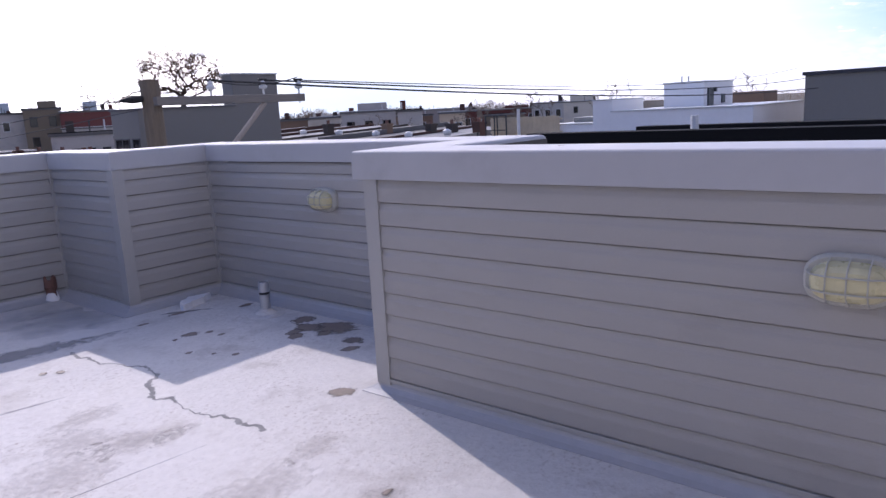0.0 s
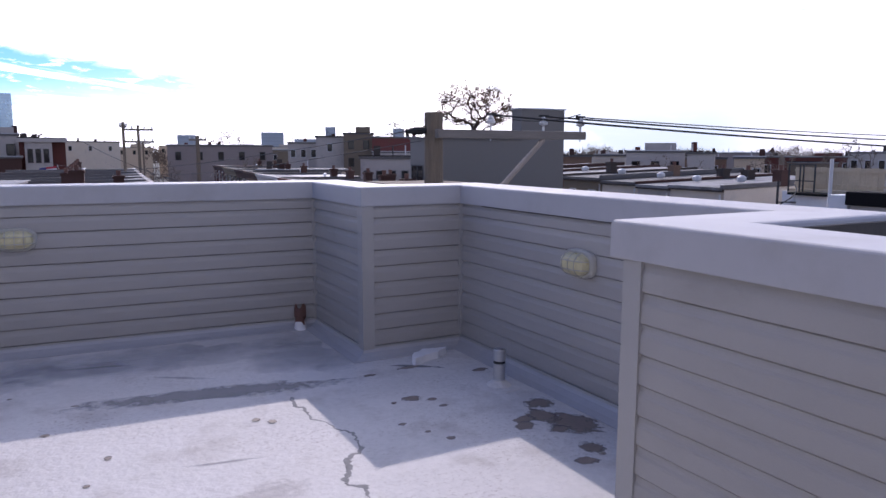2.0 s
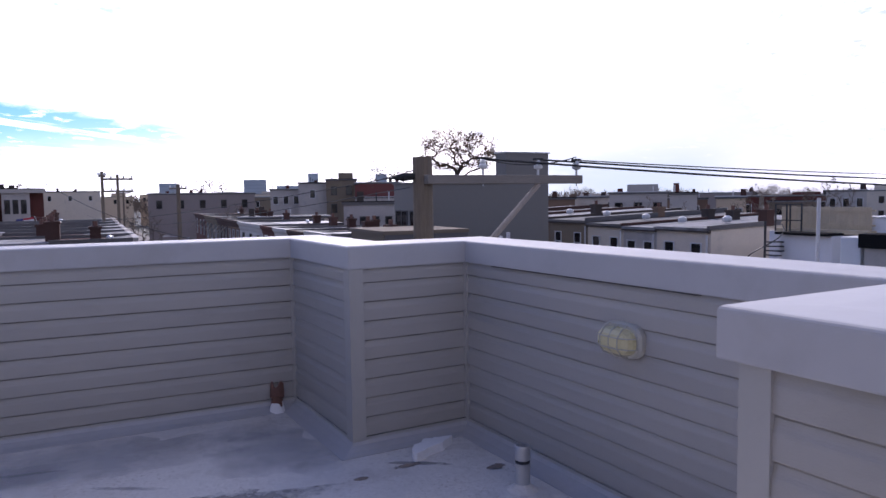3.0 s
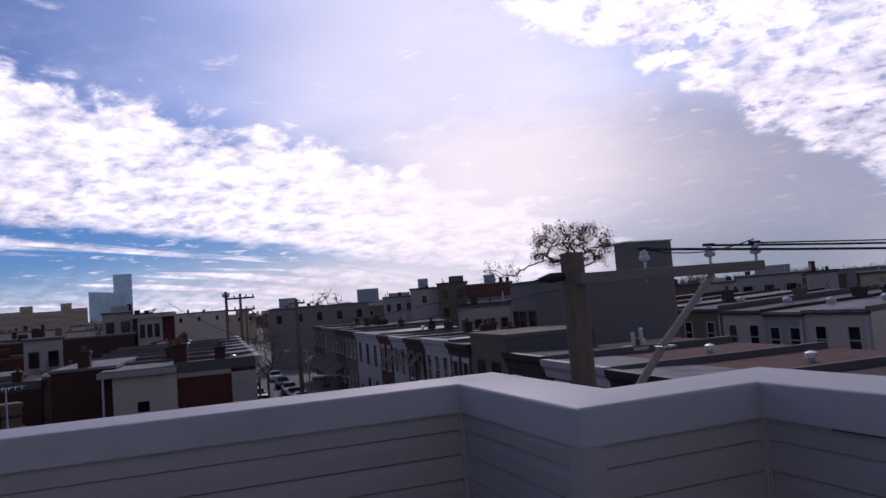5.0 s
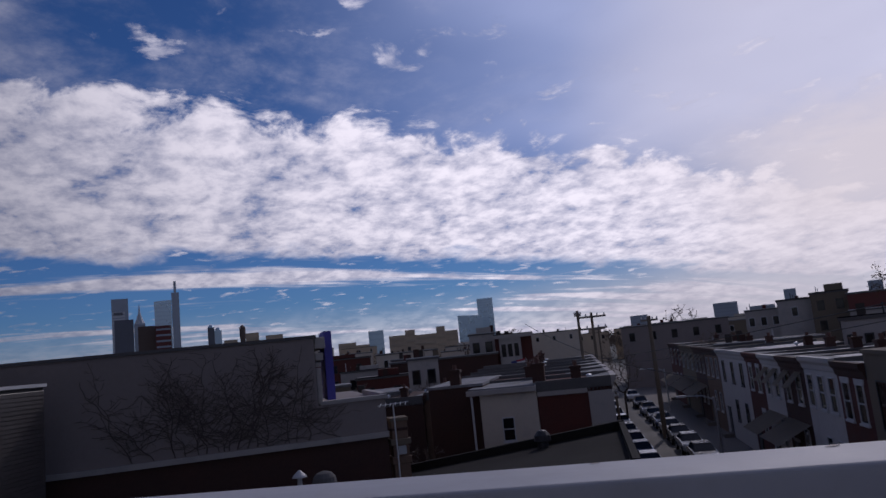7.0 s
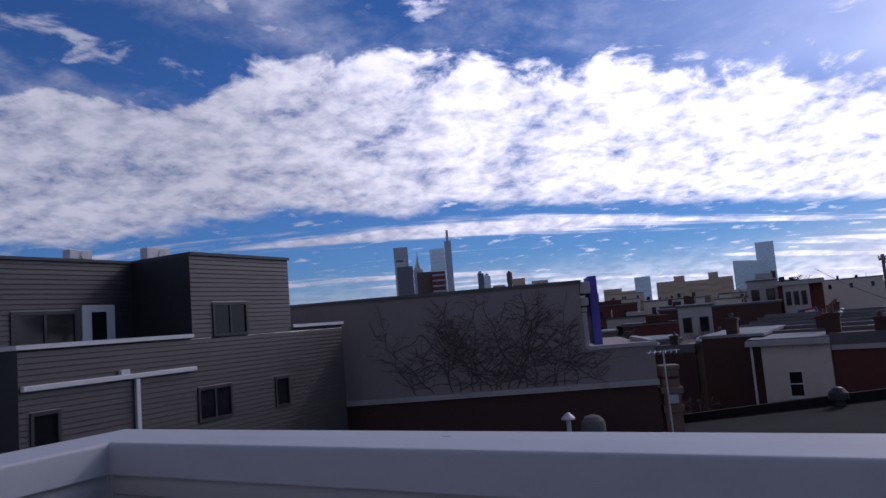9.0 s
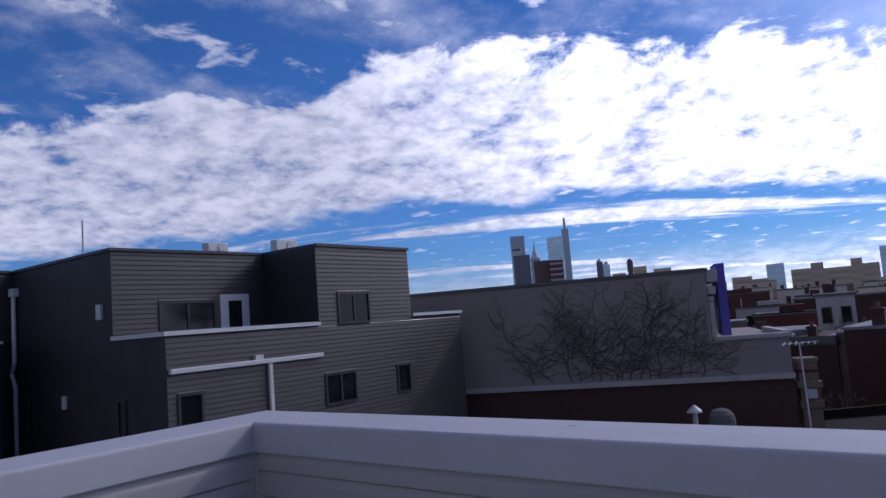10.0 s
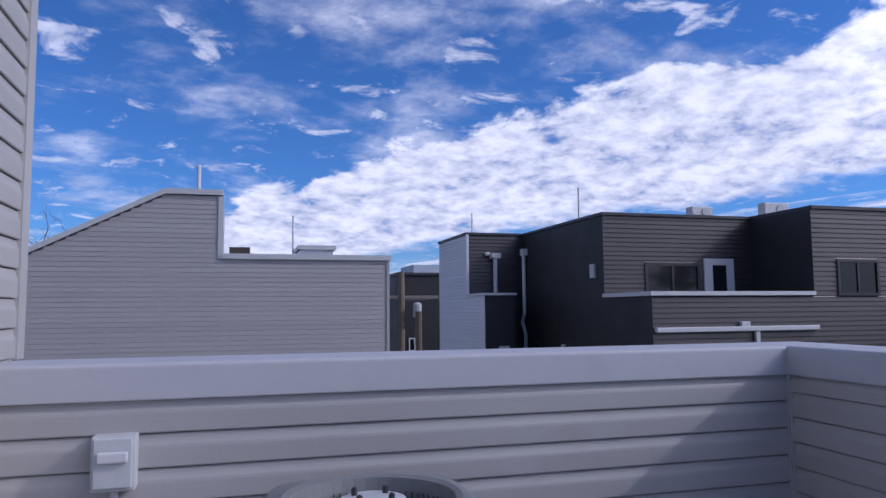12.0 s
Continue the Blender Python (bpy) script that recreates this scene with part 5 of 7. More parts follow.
# tall grey-green stucco house with a stair tower
tall = thing("stucco_tower_house", "tall grey-green stucco house with a square stair tower", "house")
part("wall", box(19.25, 38.0, GROUND, 28.85, 41.1, 2.10), TOWER_STUCCO, tall)
part("tower", box(25.5, 38.002, 2.10, 28.85, 39.1, 4.02), TOWER_STUCCO, tall)
part("coping", box(25.42, 37.92, 4.02, 28.93, 39.18, 4.10), BOX_GREY, tall)
part("coping", box(19.17, 37.92, 2.10, 25.5, 41.18, 2.2), ROOF_GREY, tall)
fm = face_matrix((19.25, 38.0), (19.25, 47.5))
window(tall, fm, 1.3, 2.9, -0.75, 0.55, FRAME_BLACK, 1)
window(tall, fm, 0.15, 0.95, -0.75, 0.55, FRAME_BLACK, 0)
low = thing("low_rear_house", "low rear extensions with tar roofs and dark parapets", "house")
part("wall", box(16.2, 27.5, GROUND, 27.0, 37.9, -2.35), CREAM, low)
part("roof", box(16.1, 27.4, -2.35, 27.1, 37.95, -2.2), ROOF_SILVER, low)
part("parapet", box(16.1, 36.9, -2.2, 27.1, 37.2, -1.75), ROOF_BLACK, low)
part("parapet", box(16.1, 27.4, -2.2, 27.1, 27.7, -1.95), ROOF_GREY, low)
chimney(low, 17.9, 27.2, -2.6, -1.0, 0.8, CREAM)
part("flue", tube([(17.75, 27.2, -1.1), (17.75, 27.2, -0.45)], 0.09, 8), WHITE_TRIM, low)
part("flue", tube([(18.15, 27.2, -1.1), (18.15, 27.2, -0.3)], 0.09, 8), WHITE_TRIM, low)

# left-hand row seen end on
LEFTROW = [(44.0, 49.0, -0.85), (49.0, 54.0, -0.80), (54.0, 59.0, -0.75), (59.0, 64.0, -0.70), (64.0, 69.0, -0.65), (69.0, 74.0, -0.55), (74.0, 80.0, -0.45)]
for i, (y0, y1, zt) in enumerate(LEFTROW):
    row_house(-9.4 if i else -3.1, y0, 1.0, y1, zt, (BRICK_DARK, BRICK, WHITE_WALL)[i % 3] if i else BRICK, ROOF_SILVER, ("dark brick", "red brick", "white-painted")[i % 3] + " row house with a silver roof seen from its end",
              "+x", cornice=WHITE_WALL, group="row seen end on", tilt=0.5, m=BEND if i else ST)
bayw = part("white_bay", box(-0.3, 43.86, GROUND, 1.02, 43.99, -1.45), WHITE_WALL, m=ST)
tagged(bayw, "white rendered strip of wall at the row end", "wall")
band_ = part("end_parapet", box(-3.08, 43.9, -1.5, -0.32, 43.985, -0.8), WHITE_WALL, m=ST)
tagged(band_, "pale rendered parapet band over the red brick end wall", "wall")
cream = thing("cream_house", "cream stucco house end with one window and an eaves cornice", "house", ST)
part("wall", box(-6.3, 43.8, GROUND, -3.12, 49, -1.15), CREAM, cream)
part("eave", box(-7.0, 43.5, -1.15, -3.1, 49, -0.86, 0.02), WHITE_WALL, cream)
part("roof", box(-6.9, 43.6, -0.86, -3.1, 49, -0.78), ROOF_SILVER, cream)
sash(cream, face_matrix((-3.12, 43.8), (-6.3, 43.8)), 1.35, 2.05, -3.75, -2.45, WHITE_TRIM)
part("downpipe", tube([(-6.75, 43.7, -1.1), (-6.75, 43.7, GROUND)], 0.06, 6), WHITE_TRIM, cream)
chimney(cream, -2.95, 45.0, -1.2, 0.3, 0.7, BRICK_DARK)
brk = thing("brick_house", "dark red brick house end with a chimney", "house", ST)
part("wall", box(-9.6, 45.6, GROUND, -6.32, 55, -0.7), BRICK_DARK, brk)
part("roof", box(-9.7, 45.5, -0.7, -6.3, 55, -0.55), ROOF_SILVER, brk)
chimney(brk, -8.0, 46.2, -0.7, 0.35, 0.6)
for i in range(4):
    row_house(-22.5 + i * 3.2, 57.0 + i * 0.4, -19.3 + i * 3.2, 68.0, -2.1 + 0.15 * i, (BRICK_DARK, BRICK_BROWN, BRICK_DARK, BRICK_BROWN)[i], ROOF_SILVER, ("dark", "brown", "sooty", "worn brown")[i] + " brick rear house with a silver roof", "+x",
              cornice=BRICK_DARK, group="rear houses beyond the yard", tilt=0.3)
fore = thing("low_tar_house", "low house with a tar roof and a domed vent", "house", ST)


def slab(pts, drop):
    """A slanting slab from four top corners."""
    bm_ = bmesh.new()
    hi_ = [bm_.verts.new(p) for p in pts]
    lo_ = [bm_.verts.new((p[0], p[1], p[2] - drop)) for p in pts]
    for k_ in range(4):
        bm_.faces.new((hi_[k_], hi_[(k_ + 1) % 4], lo_[(k_ + 1) % 4], lo_[k_]))
    bm_.faces.new(hi_)
    bm_.faces.new(lo_[::-1])
    return bm_


part("wall", slab([(-9.5, 28, -4.3), (1.1, 28, -3.0), (1.1, 38.5, -3.0), (-9.5, 38.5, -4.3)], 4.2), BRICK_DARK, fore)
part("roof", slab([(-9.6, 27.9, -4.2), (1.2, 27.9, -2.9), (1.2, 38.6, -2.9), (-9.6, 38.6, -4.2)], 0.12), ROOF_BLACK, fore)
part("parapet", slab([(-9.6, 38.3, -3.85), (1.2, 38.3, -2.5), (1.2, 38.6, -2.5), (-9.6, 38.6, -3.85)], 0.5), ROOF_BLACK, fore)
part("parapet", slab([(0.95, 27.9, -2.55), (1.2, 27.9, -2.55), (1.2, 38.3, -2.55), (0.95, 38.3, -2.55)], 0.5), ROOF_BLACK, fore)
part("vent", lathe([(0.25, -0.5), (0.25, 0.2), (0.4, 0.25), (0.38, 0.5), (0.2, 0.7), (0.05, 0.75)], 14), AC_DARK, fore, m=pose(-2.6, 37.6, -3.3))

# ---- rear walls and roofs to the right ----
ROWB = [(30.4, 34.7, -0.62, CREAM, "cream rear house with two windows and a dark cornice", 2), (34.7, 37.8, -0.72, WHITE_WALL, "pale grey rear house wall", 2),
        (37.8, 41.6, -0.60, CREAM, "cream rear house with a dark eaves line", 2), (41.6, 46.4, -0.45, TAN_STUCCO, "tan rear house with a flat roof", 2), (46.4, 51.0, -0.35, BRICK_BROWN, "brown brick rear house", 2),
        (51.0, 56.0, -0.3, CREAM, "cream rear house far along the row", 2), (56.0, 62.0, -0.2, BRICK_BROWN, "brown brick rear house far along the row", 2)]
for y0, y1, zt, wall, lab, n in ROWB:
    h = thing("rear_row_house", lab, "house", ST, "row of rear walls")
    xb, rise = (36.0, 0.1) if n == 0 else (43.0, 0.45)
    part("wall", box(30, y0, GROUND, xb, y1, zt), wall, h)
    bm = bmesh.new()
    t4 = [bm.verts.new(p) for p in ((29.8, y0, zt), (29.8, y1, zt), (xb, y1, zt + rise), (xb, y0, zt + rise))]
    b4 = [bm.verts.new((v_.co.x, v_.co.y, v_.co.z - 0.16)) for v_ in t4]
    for k in range(4):
        bm.faces.new((t4[k], t4[(k + 1) % 4], b4[(k + 1) % 4], b4[k]))
    bm.faces.new(t4)
    bm.faces.new(b4[::-1])
    part("roof", bm, (ROOF_SILVER, ROOF_GREY)[int(y0) % 2], h)
    pw = 0.05 if n == 0 else (0.14, 0.06, 0.2)[int(y0) % 3]
    part("eave", box(29.82, y0, zt - 0.26, 30.0, y1, zt - 0.02), EAVE_BROWN if n else wall, h)
    bm = bmesh.new()
    e8 = [bm.verts.new(p) for p in ((29.8, y0 - 0.1, zt - 0.1), (29.8, y0 + 0.1, zt - 0.1), (xb, y0 + 0.1, zt + rise - 0.1), (xb, y0 - 0.1, zt + rise - 0.1),
                                    (29.8, y0 - 0.1, zt + pw), (29.8, y0 + 0.1, zt + pw), (xb, y0 + 0.1, zt + rise + pw), (xb, y0 - 0.1, zt + rise + pw))]
    for f in ((0, 1, 2, 3), (4, 5, 6, 7), (0, 1, 5, 4), (1, 2, 6, 5), (2, 3, 7, 6), (3, 0, 4, 7)):
        bm.faces.new([e8[k] for k in f])
    part("party_wall", bm, (EAVE_BROWN, ROOF_GREY, BRICK_DARK)[int(y1) % 3], h)
    fm = face_matrix((30, y0), (30, y1))
    for k in range(n):
        c = (y1 - y0) * (k + 0.5) / n
        sash(h, fm, c - 0.42, c + 0.42, zt - 2.35, zt - 0.85, WHITE_TRIM)
    if n:
        chimney(h, 32.5 + (int(y0 * 7) % 7), y0 + 0.2, zt, zt + 0.75 + 0.1 * (int(y0) % 4), 0.62, (BRICK_DARK, EAVE_BROWN, BRICK_BROWN)[int(y0) % 3])
    part("roof_vent", lathe([(0.22, 0), (0.28, 0.1), (0.28, 0.28), (0.1, 0.4)], 10), WHITE_TRIM, h, m=pose(33.5, (y0 + y1) / 2, zt + 0.2))
    part("downpipe", tube([(29.9, y0 + 0.2, zt - 0.4), (29.9, y0 + 0.2, GROUND)], 0.06, 6), WHITE_TRIM, h)

yard = thing("white_rear_house", "white-painted rear walls with a stepped yard wall", "house", ST)
part("wall", box(30, 23.1, GROUND, 40, 25.9, -0.74), WHITE_BRIGHT, yard)
part("roof", box(29.6, 23.1, -0.74, 40, 25.9, -0.62), COPE_BLACK, yard)
part("wall", box(31, 25.9, GROUND, 40, 27.38, -0.66), WHITE_BRIGHT, yard)
part("yard_wall", box(26.2, 20.5, GROUND, 28.15, 26.5, -2.6), WHITE_WALL, yard)
part("yard_wall", box(24.2, 19.5, GROUND, 26.1, 25.5, -3.0), WHITE_WALL, yard)
part("vent_pipe", tube([(28.6, 22.75, GROUND), (28.6, 22.75, 1.05)], 0.08, 8), WHITE_TRIM, yard)
rail = thing("roof_railing", "black metal railing frame above the spiral stair", "railing", ST)
for y in (25.1, 25.75, 25.95, 26.6):
    part("post", box(30.5, y, -0.62, 30.56, y + 0.06, 0.75), FRAME_BLACK, rail)
for z in (-0.1, 0.7):
    part("bar", box(30.5, 25.1, z, 30.56, 26.66, z + 0.05), FRAME_BLACK, rail)
spiral = thing("spiral_stair", "black metal spiral stair against a white wall", "stair", ST @ pose(29.3, 26.2, -3.3))
part("pole", tube([(0, 0, -2.5), (0, 0, 3.2)], 0.06, 8), FRAME_BLACK, spiral)
for k in range(15):
    a = k * 0.42
    bm = bmesh.new()
    pr = [(0.05, -0.05), (0.85, -0.22), (0.85, 0.22), (0.05, 0.05)]
    lo = [bm.verts.new((x * math.cos(a) - y * math.sin(a), x * math.sin(a) + y * math.cos(a), -0.8 + k * 0.21)) for x, y in pr]
    hi = [bm.verts.new((p.co.x, p.co.y, p.co.z + 0.06)) for p in lo]
    for j in range(4):
        bm.faces.new((lo[j], lo[(j + 1) % 4], hi[(j + 1) % 4], hi[j]))
    bm.faces.new(hi)
    bm.faces.new(lo[::-1])
    part("tread", bm, FRAME_BLACK, spiral)
part("handrail", tube([(0.85 * math.cos(k * 0.42), 0.85 * math.sin(k * 0.42), 0.1 + k * 0.21) for k in range(15)], 0.03, 6), FRAME_BLACK, spiral)

# next-door parapets with black coping
for x, y0, y1, z, lab in ((10.0, -12, 6.75, 0.72, "black parapet coping of the next roof"), (14.2, -12, 6.6, 0.63, "black parapet coping of a further roof")):
    nb = thing("neighbour_parapet", lab, "parapet wall", group="neighbouring parapets")
    part("wall", box(x, y0, GROUND, x + 0.3, y1, z - 0.2), WHITE_WALL, nb)
    part("coping", box(x - 0.06, y0, z - 0.2, x + 0.36, y1 + 0.06, z, 0.01), COPE_BLACK, nb)
    if x < 12:
        part("end_pier", box(x + 0.02, y1 + 0.065, GROUND, x + 0.32, y1 + 0.36, z - 0.06, 0.012), WHITE_BRIGHT, nb)
nroof = thing("neighbour_house", "neighbouring flat-roofed house with a white side wall", "house")
part("wall", box(10.3, -12, GROUND, 22, 6.7, -0.2), WHITE_WALL, nroof)
part("roof", box(10.3, -12, -0.2, 22, 6.7, -0.1), ROOF_BLACK, nroof)
part("vent_pipe", tube([(13.2, 5.0, -0.1), (13.2, 5.0, 0.85)], 0.08, 8), WHITE_TRIM, nroof)
gb = thing("grey_green_house", "dark grey-green sided house with a flat roof", "house")
part("wall", box(34.0, -14, GROUND, 46, 7.85, 1.85), TOWER_STUCCO, gb)
part("coping", box(33.9, -14, 1.85, 46, 7.95, 2.0), DARK_COPE, gb)


def polar(yaw, dist):
    return 0.15 - math.sin(radians(yaw)) * dist, 3.0 + math.cos(radians(yaw)) * dist


def turned(yaw, dist):
    """Local x to the right of the line of sight, y away, at that bearing and distance."""
    x, y = polar(yaw, dist)
    return pose(x, y, 0, 0, 0, yaw)


def far_house(yaw0, yaw1, zt, dist, wall, label, depth=9.0, name="far_house", rows=2, cols=4, roof=ROOF_GREY, z0=GROUND, group="", winmat=WHITE_TRIM, spin=0.0, top=None, lip=0.15):
    """A flat-roofed house between two bearings at a distance, turned by spin degrees off the line of sight."""
    yaw = (yaw0 + yaw1) / 2
    w = 2 * dist * math.tan(radians(abs(yaw0 - yaw1) / 2))
    h = thing(name, label, "house", turned(yaw, dist) @ pose(0, 0, 0, 0, 0, spin), group)
    part("wall", box(-w / 2, 0, z0, w / 2, depth, zt), wall, h)
    part("roof", box(-w / 2 - lip, -lip, zt, w / 2 + lip, depth + lip, zt + (0.22 if lip > 0.1 else 0.06)), roof, h)
    fm_ = face_matrix((w / 2, 0), (-w / 2, 0))
    for r in range(rows):
        zc = zt - 1.0 - r * 3.0
        if zc < -6:
            break
        for c in range(cols):
            u_ = w * (c + 0.5) / cols
            ww = min(1.0, w / cols * 0.55)
            window(h, fm_, u_ - ww / 2, u_ + ww / 2, zc - 1.5, zc, winmat, 0, None, 0.1, 0.08)
    rc = random.Random(int(abs(yaw) * 97 + dist))
    if lip > 0.1 and dist < 240:
        part("roof_edge", box(-w / 2 - lip - 0.02, -lip - 0.05, zt + 0.225, w / 2 + lip + 0.02, -lip + 0.16, zt + 0.31), rc.choice((WHITE_TRIM, BOX_GREY, COPE_BLACK)), h)
        for _ in range(rc.choice((1, 2, 3))):
            cx_, cy_, ch = rc.uniform(-w * 0.45, w * 0.45), rc.uniform(0.4, depth * 0.7), rc.uniform(0.5, 1.15)
            part("chimney", box(cx_ - 0.3, cy_ - 0.3, zt + 0.2, cx_ + 0.3, cy_ + 0.3, zt + 0.2 + ch), rc.choice((BRICK_DARK, BRICK_DARK, BRICK, EAVE_BROWN)), h)
        for _ in range(rc.choice((0, 1, 2))):
            cx_, cy_ = rc.uniform(-w * 0.45, w * 0.45), rc.uniform(0.2, depth * 0.5)
            part("vent_pipe", tube([(cx_, cy_, zt + 0.2), (cx_, cy_, zt + rc.uniform(0.8, 1.5))], 0.06, 6), rc.choice((WHITE_TRIM, WHITE_TRIM, FRAME_BLACK)), h)
    if top:
        part("roof_box", box(-w * top[0], depth * 0.3, zt + 0.2, w * top[1], depth * 0.6, zt + 0.2 + top[2]), wall, h)
    return h


fa, fb = (ST @ Vector((31.3, 21.9, 0))).xy, (ST @ Vector((31.3, 26.9, 0))).xy
fence = thing("roof_fence", "tan wooden plank fence round a roof terrace", "fence", face_matrix(fb, fa))
flen = (Vector(fb) - Vector(fa)).length
for k in range(int(flen / 0.3)):
    part("plank", box(k * 0.3, 0, -0.5, k * 0.3 + 0.285, 0.03, 0.58 + 0.012 * (k % 3)), FENCE_WOOD, fence)
for z in (-0.3, 0.38):
    part("rail", box(0, -0.06, z, flen, 0, z + 0.09), FENCE_WOOD, fence)
part("deck_edge", box(0, -0.5, -0.68, flen, 0.05, -0.5), FENCE_WOOD, fence)
# white buildings on the far right


def white_block(x0, y0, x1, y1, zt, label, edge=0.05):
    b_ = thing("white_building", label, "building", group="white buildings beyond the next roofs")
    part("wall", box(x0, y0, GROUND, x1, y1, zt), WHITE_BRIGHT, b_)
    part("coping", box(x0 - edge, y0 - edge, zt, x1 + edge, y1 + edge, zt + 0.07, 0.01), BOX_GREY, b_)
    return b_


white_block(33.0, 9.7, 42.06, 16.58, 0.64, "long white building with a flat roof")
white_block(33.06, 16.6, 36.86, 17.66, 1.24, "narrow white block taller than its neighbour")
low_w = white_block(33.12, 17.7, 41.0, 20.12, 0.08, "low white building with clutter on its roof")
part("roof_unit", box(34.5, 18.3, 0.15, 36.0, 19.6, 0.42, 0.03), AC_SHELL, low_w)
part("roof_unit", box(38.0, 17.9, 0.15, 39.2, 18.8, 0.75, 0.03), BOX_GREY, low_w)
wb = white_block(36.0, 12.97, 40.35, 15.08, 1.9, "white rooftop storey with a dark doorway")
part("door", box(36.43, 12.9, 0.65, 37.2, 12.969, 1.57), FRAME_BLACK, wb)
part("window", box(38.5, 12.91, 0.8, 39.0, 12.969, 1.27), FRAME_BLACK, wb)
part("wall_lamp", box(37.25, 12.82, 1.4, 37.5, 12.969, 1.62, 0.02), FRAME_BLACK, wb)
for ya_ in (13.9, 14.25):
    part("flue", tube([(36.3, ya_, 1.9), (36.3, ya_, 2.25)], 0.04, 6), GALV, wb)
hut3 = part("roof_hut", box(48.0, 13.45, GROUND, 51.0, 15.4, 1.33), BRICK_BROWN)
tagged(hut3, "brown roof storey behind the white building", "roof hut")
# white penthouse and houses beyond the rear row
far_house(-43.5, -47.9, 1.35, 88, WHITE_WALL, "white rooftop house with a dark door", rows=1, cols=3, winmat=FRAME_BLACK, top=(0.2, 0.35, 1.0), depth=8)
far_house(-48.2, -50.2, 1.2, 78, WHITE_WALL, "white painted side wall of a house", rows=0)
far_house(-41.0, -43.3, 0.9, 92, CREAM, "cream house above the roofs", rows=1, cols=2)
far_house(-51.5, -53.6, 0.7, 84, HAZE_TAN, "tan house above the roofs", rows=1, cols=2)
far_house(-58.5, -61.0, 1.3, 130, WHITE_WALL, "white house below the trees", rows=1, cols=3)
far_house(-37.0, -40.8, 0.8, 90, BRICK_BROWN, "brown house behind the rear row", rows=1, cols=4)

# big buildings up the street
far_house(-7.2, -15.0, 2.4, 135, STUCCO, "long grey warehouse with a flat roof", rows=1, cols=5, depth=30, name="warehouse", winmat=FRAME_BLACK)
far_house(-16.2, -18.6, 2.9, 128, WHITE_WALL, "white gable building far up the street", rows=1, cols=3)
far_house(-18.4, -20.6, 3.9, 124, WHITE_WALL, "white building side wall far off", rows=1, cols=1)
far_house(-20.6, -23.0, 4.4, 122, TAN_STUCCO, "tan three-storey building with dark windows", rows=3, cols=2, winmat=FRAME_BLACK, top=(0.1, 0.4, 1.2))
far_house(-22.9, -26.6, 3.7, 119, RED_PAINT, "long building with a red upper wall", rows=0, cols=0, z0=1.2)
far_house(-22.9, -26.7, 1.25, 118, WHITE_WALL, "pale houses under the red wall", rows=1, cols=6, winmat=FRAME_BLACK)
far_house(-22.2, -26.4, 0.75, 60, WHITE_WALL, "white house with dark windows beside the stucco house", rows=1, cols=4, winmat=FRAME_BLACK, depth=7)
# flag house and its neighbours
fh = far_house(-0.3, 2.6, 2.75, 98, BRICK, "brick corner house with a white bay and a flag", rows=1, cols=0, depth=12)
part("bay", box(-1.9, -0.9, GROUND, 1.0, 0.0, 2.5), WHITE_WALL, fh, "white bay front")
bm_f = face_matrix((1.0, -0.9), (-1.9, -0.9))
for u_ in (0.35, 1.2, 2.05):
    window(fh, bm_f, u_, u_ + 0.6, 0.0, 1.7, FRAME_BLACK, 0)
part("cornice", box(-2.7, -1.2, 2.5, 2.7, 0.1, 2.95), WHITE_WALL, fh)
flag = thing("flag", "small striped flag on a pole", "flag", turned(0.9, 92))
part("flag_pole", tube([(1.6, 0, -2.2), (0.9, -0.6, -0.2)], 0.03, 6), WHITE_TRIM, flag)
for k in range(5):
    part("stripe", box(-1.0, -0.62, -1.5 + k * 0.22, 0.75, -0.6, -1.5 + k * 0.22 + 0.215), FLAG_WHITE if k % 2 else FLAG_RED, flag, m=pose(0, 0, 0, 0, -8, 0))
part("canton", box(-1.0, -0.64, -0.95, -0.3, -0.622, -0.4), FLAG_BLUE, flag, m=pose(0, 0, 0, 0, -8, 0))
far_house(2.6, 4.6, 3.3, 101, WHITE_WALL, "white boxy building beside the flag house", rows=1, cols=2, winmat=FRAME_BLACK, top=(0.2, 0.4, 0.9))
far_house(2.5, 11.0, 0.55, 96, BRICK_DARK, "long low dark brick wall", rows=0, depth=5)
far_house(7.2, 9.6, 0.9, 76, WHITE_WALL, "white house with a bracketed cornice", rows=1, cols=2, winmat=FRAME_BLACK)
rnd = random.Random(21)
WALLS = [BRICK, BRICK_DARK, BRICK_BROWN, CREAM, WHITE_WALL, TAN_STUCCO, STUCCO, HAZE_TAN]
WORDS = ["red brick", "dark brick", "brown brick", "cream", "white", "tan", "grey", "light brown"]
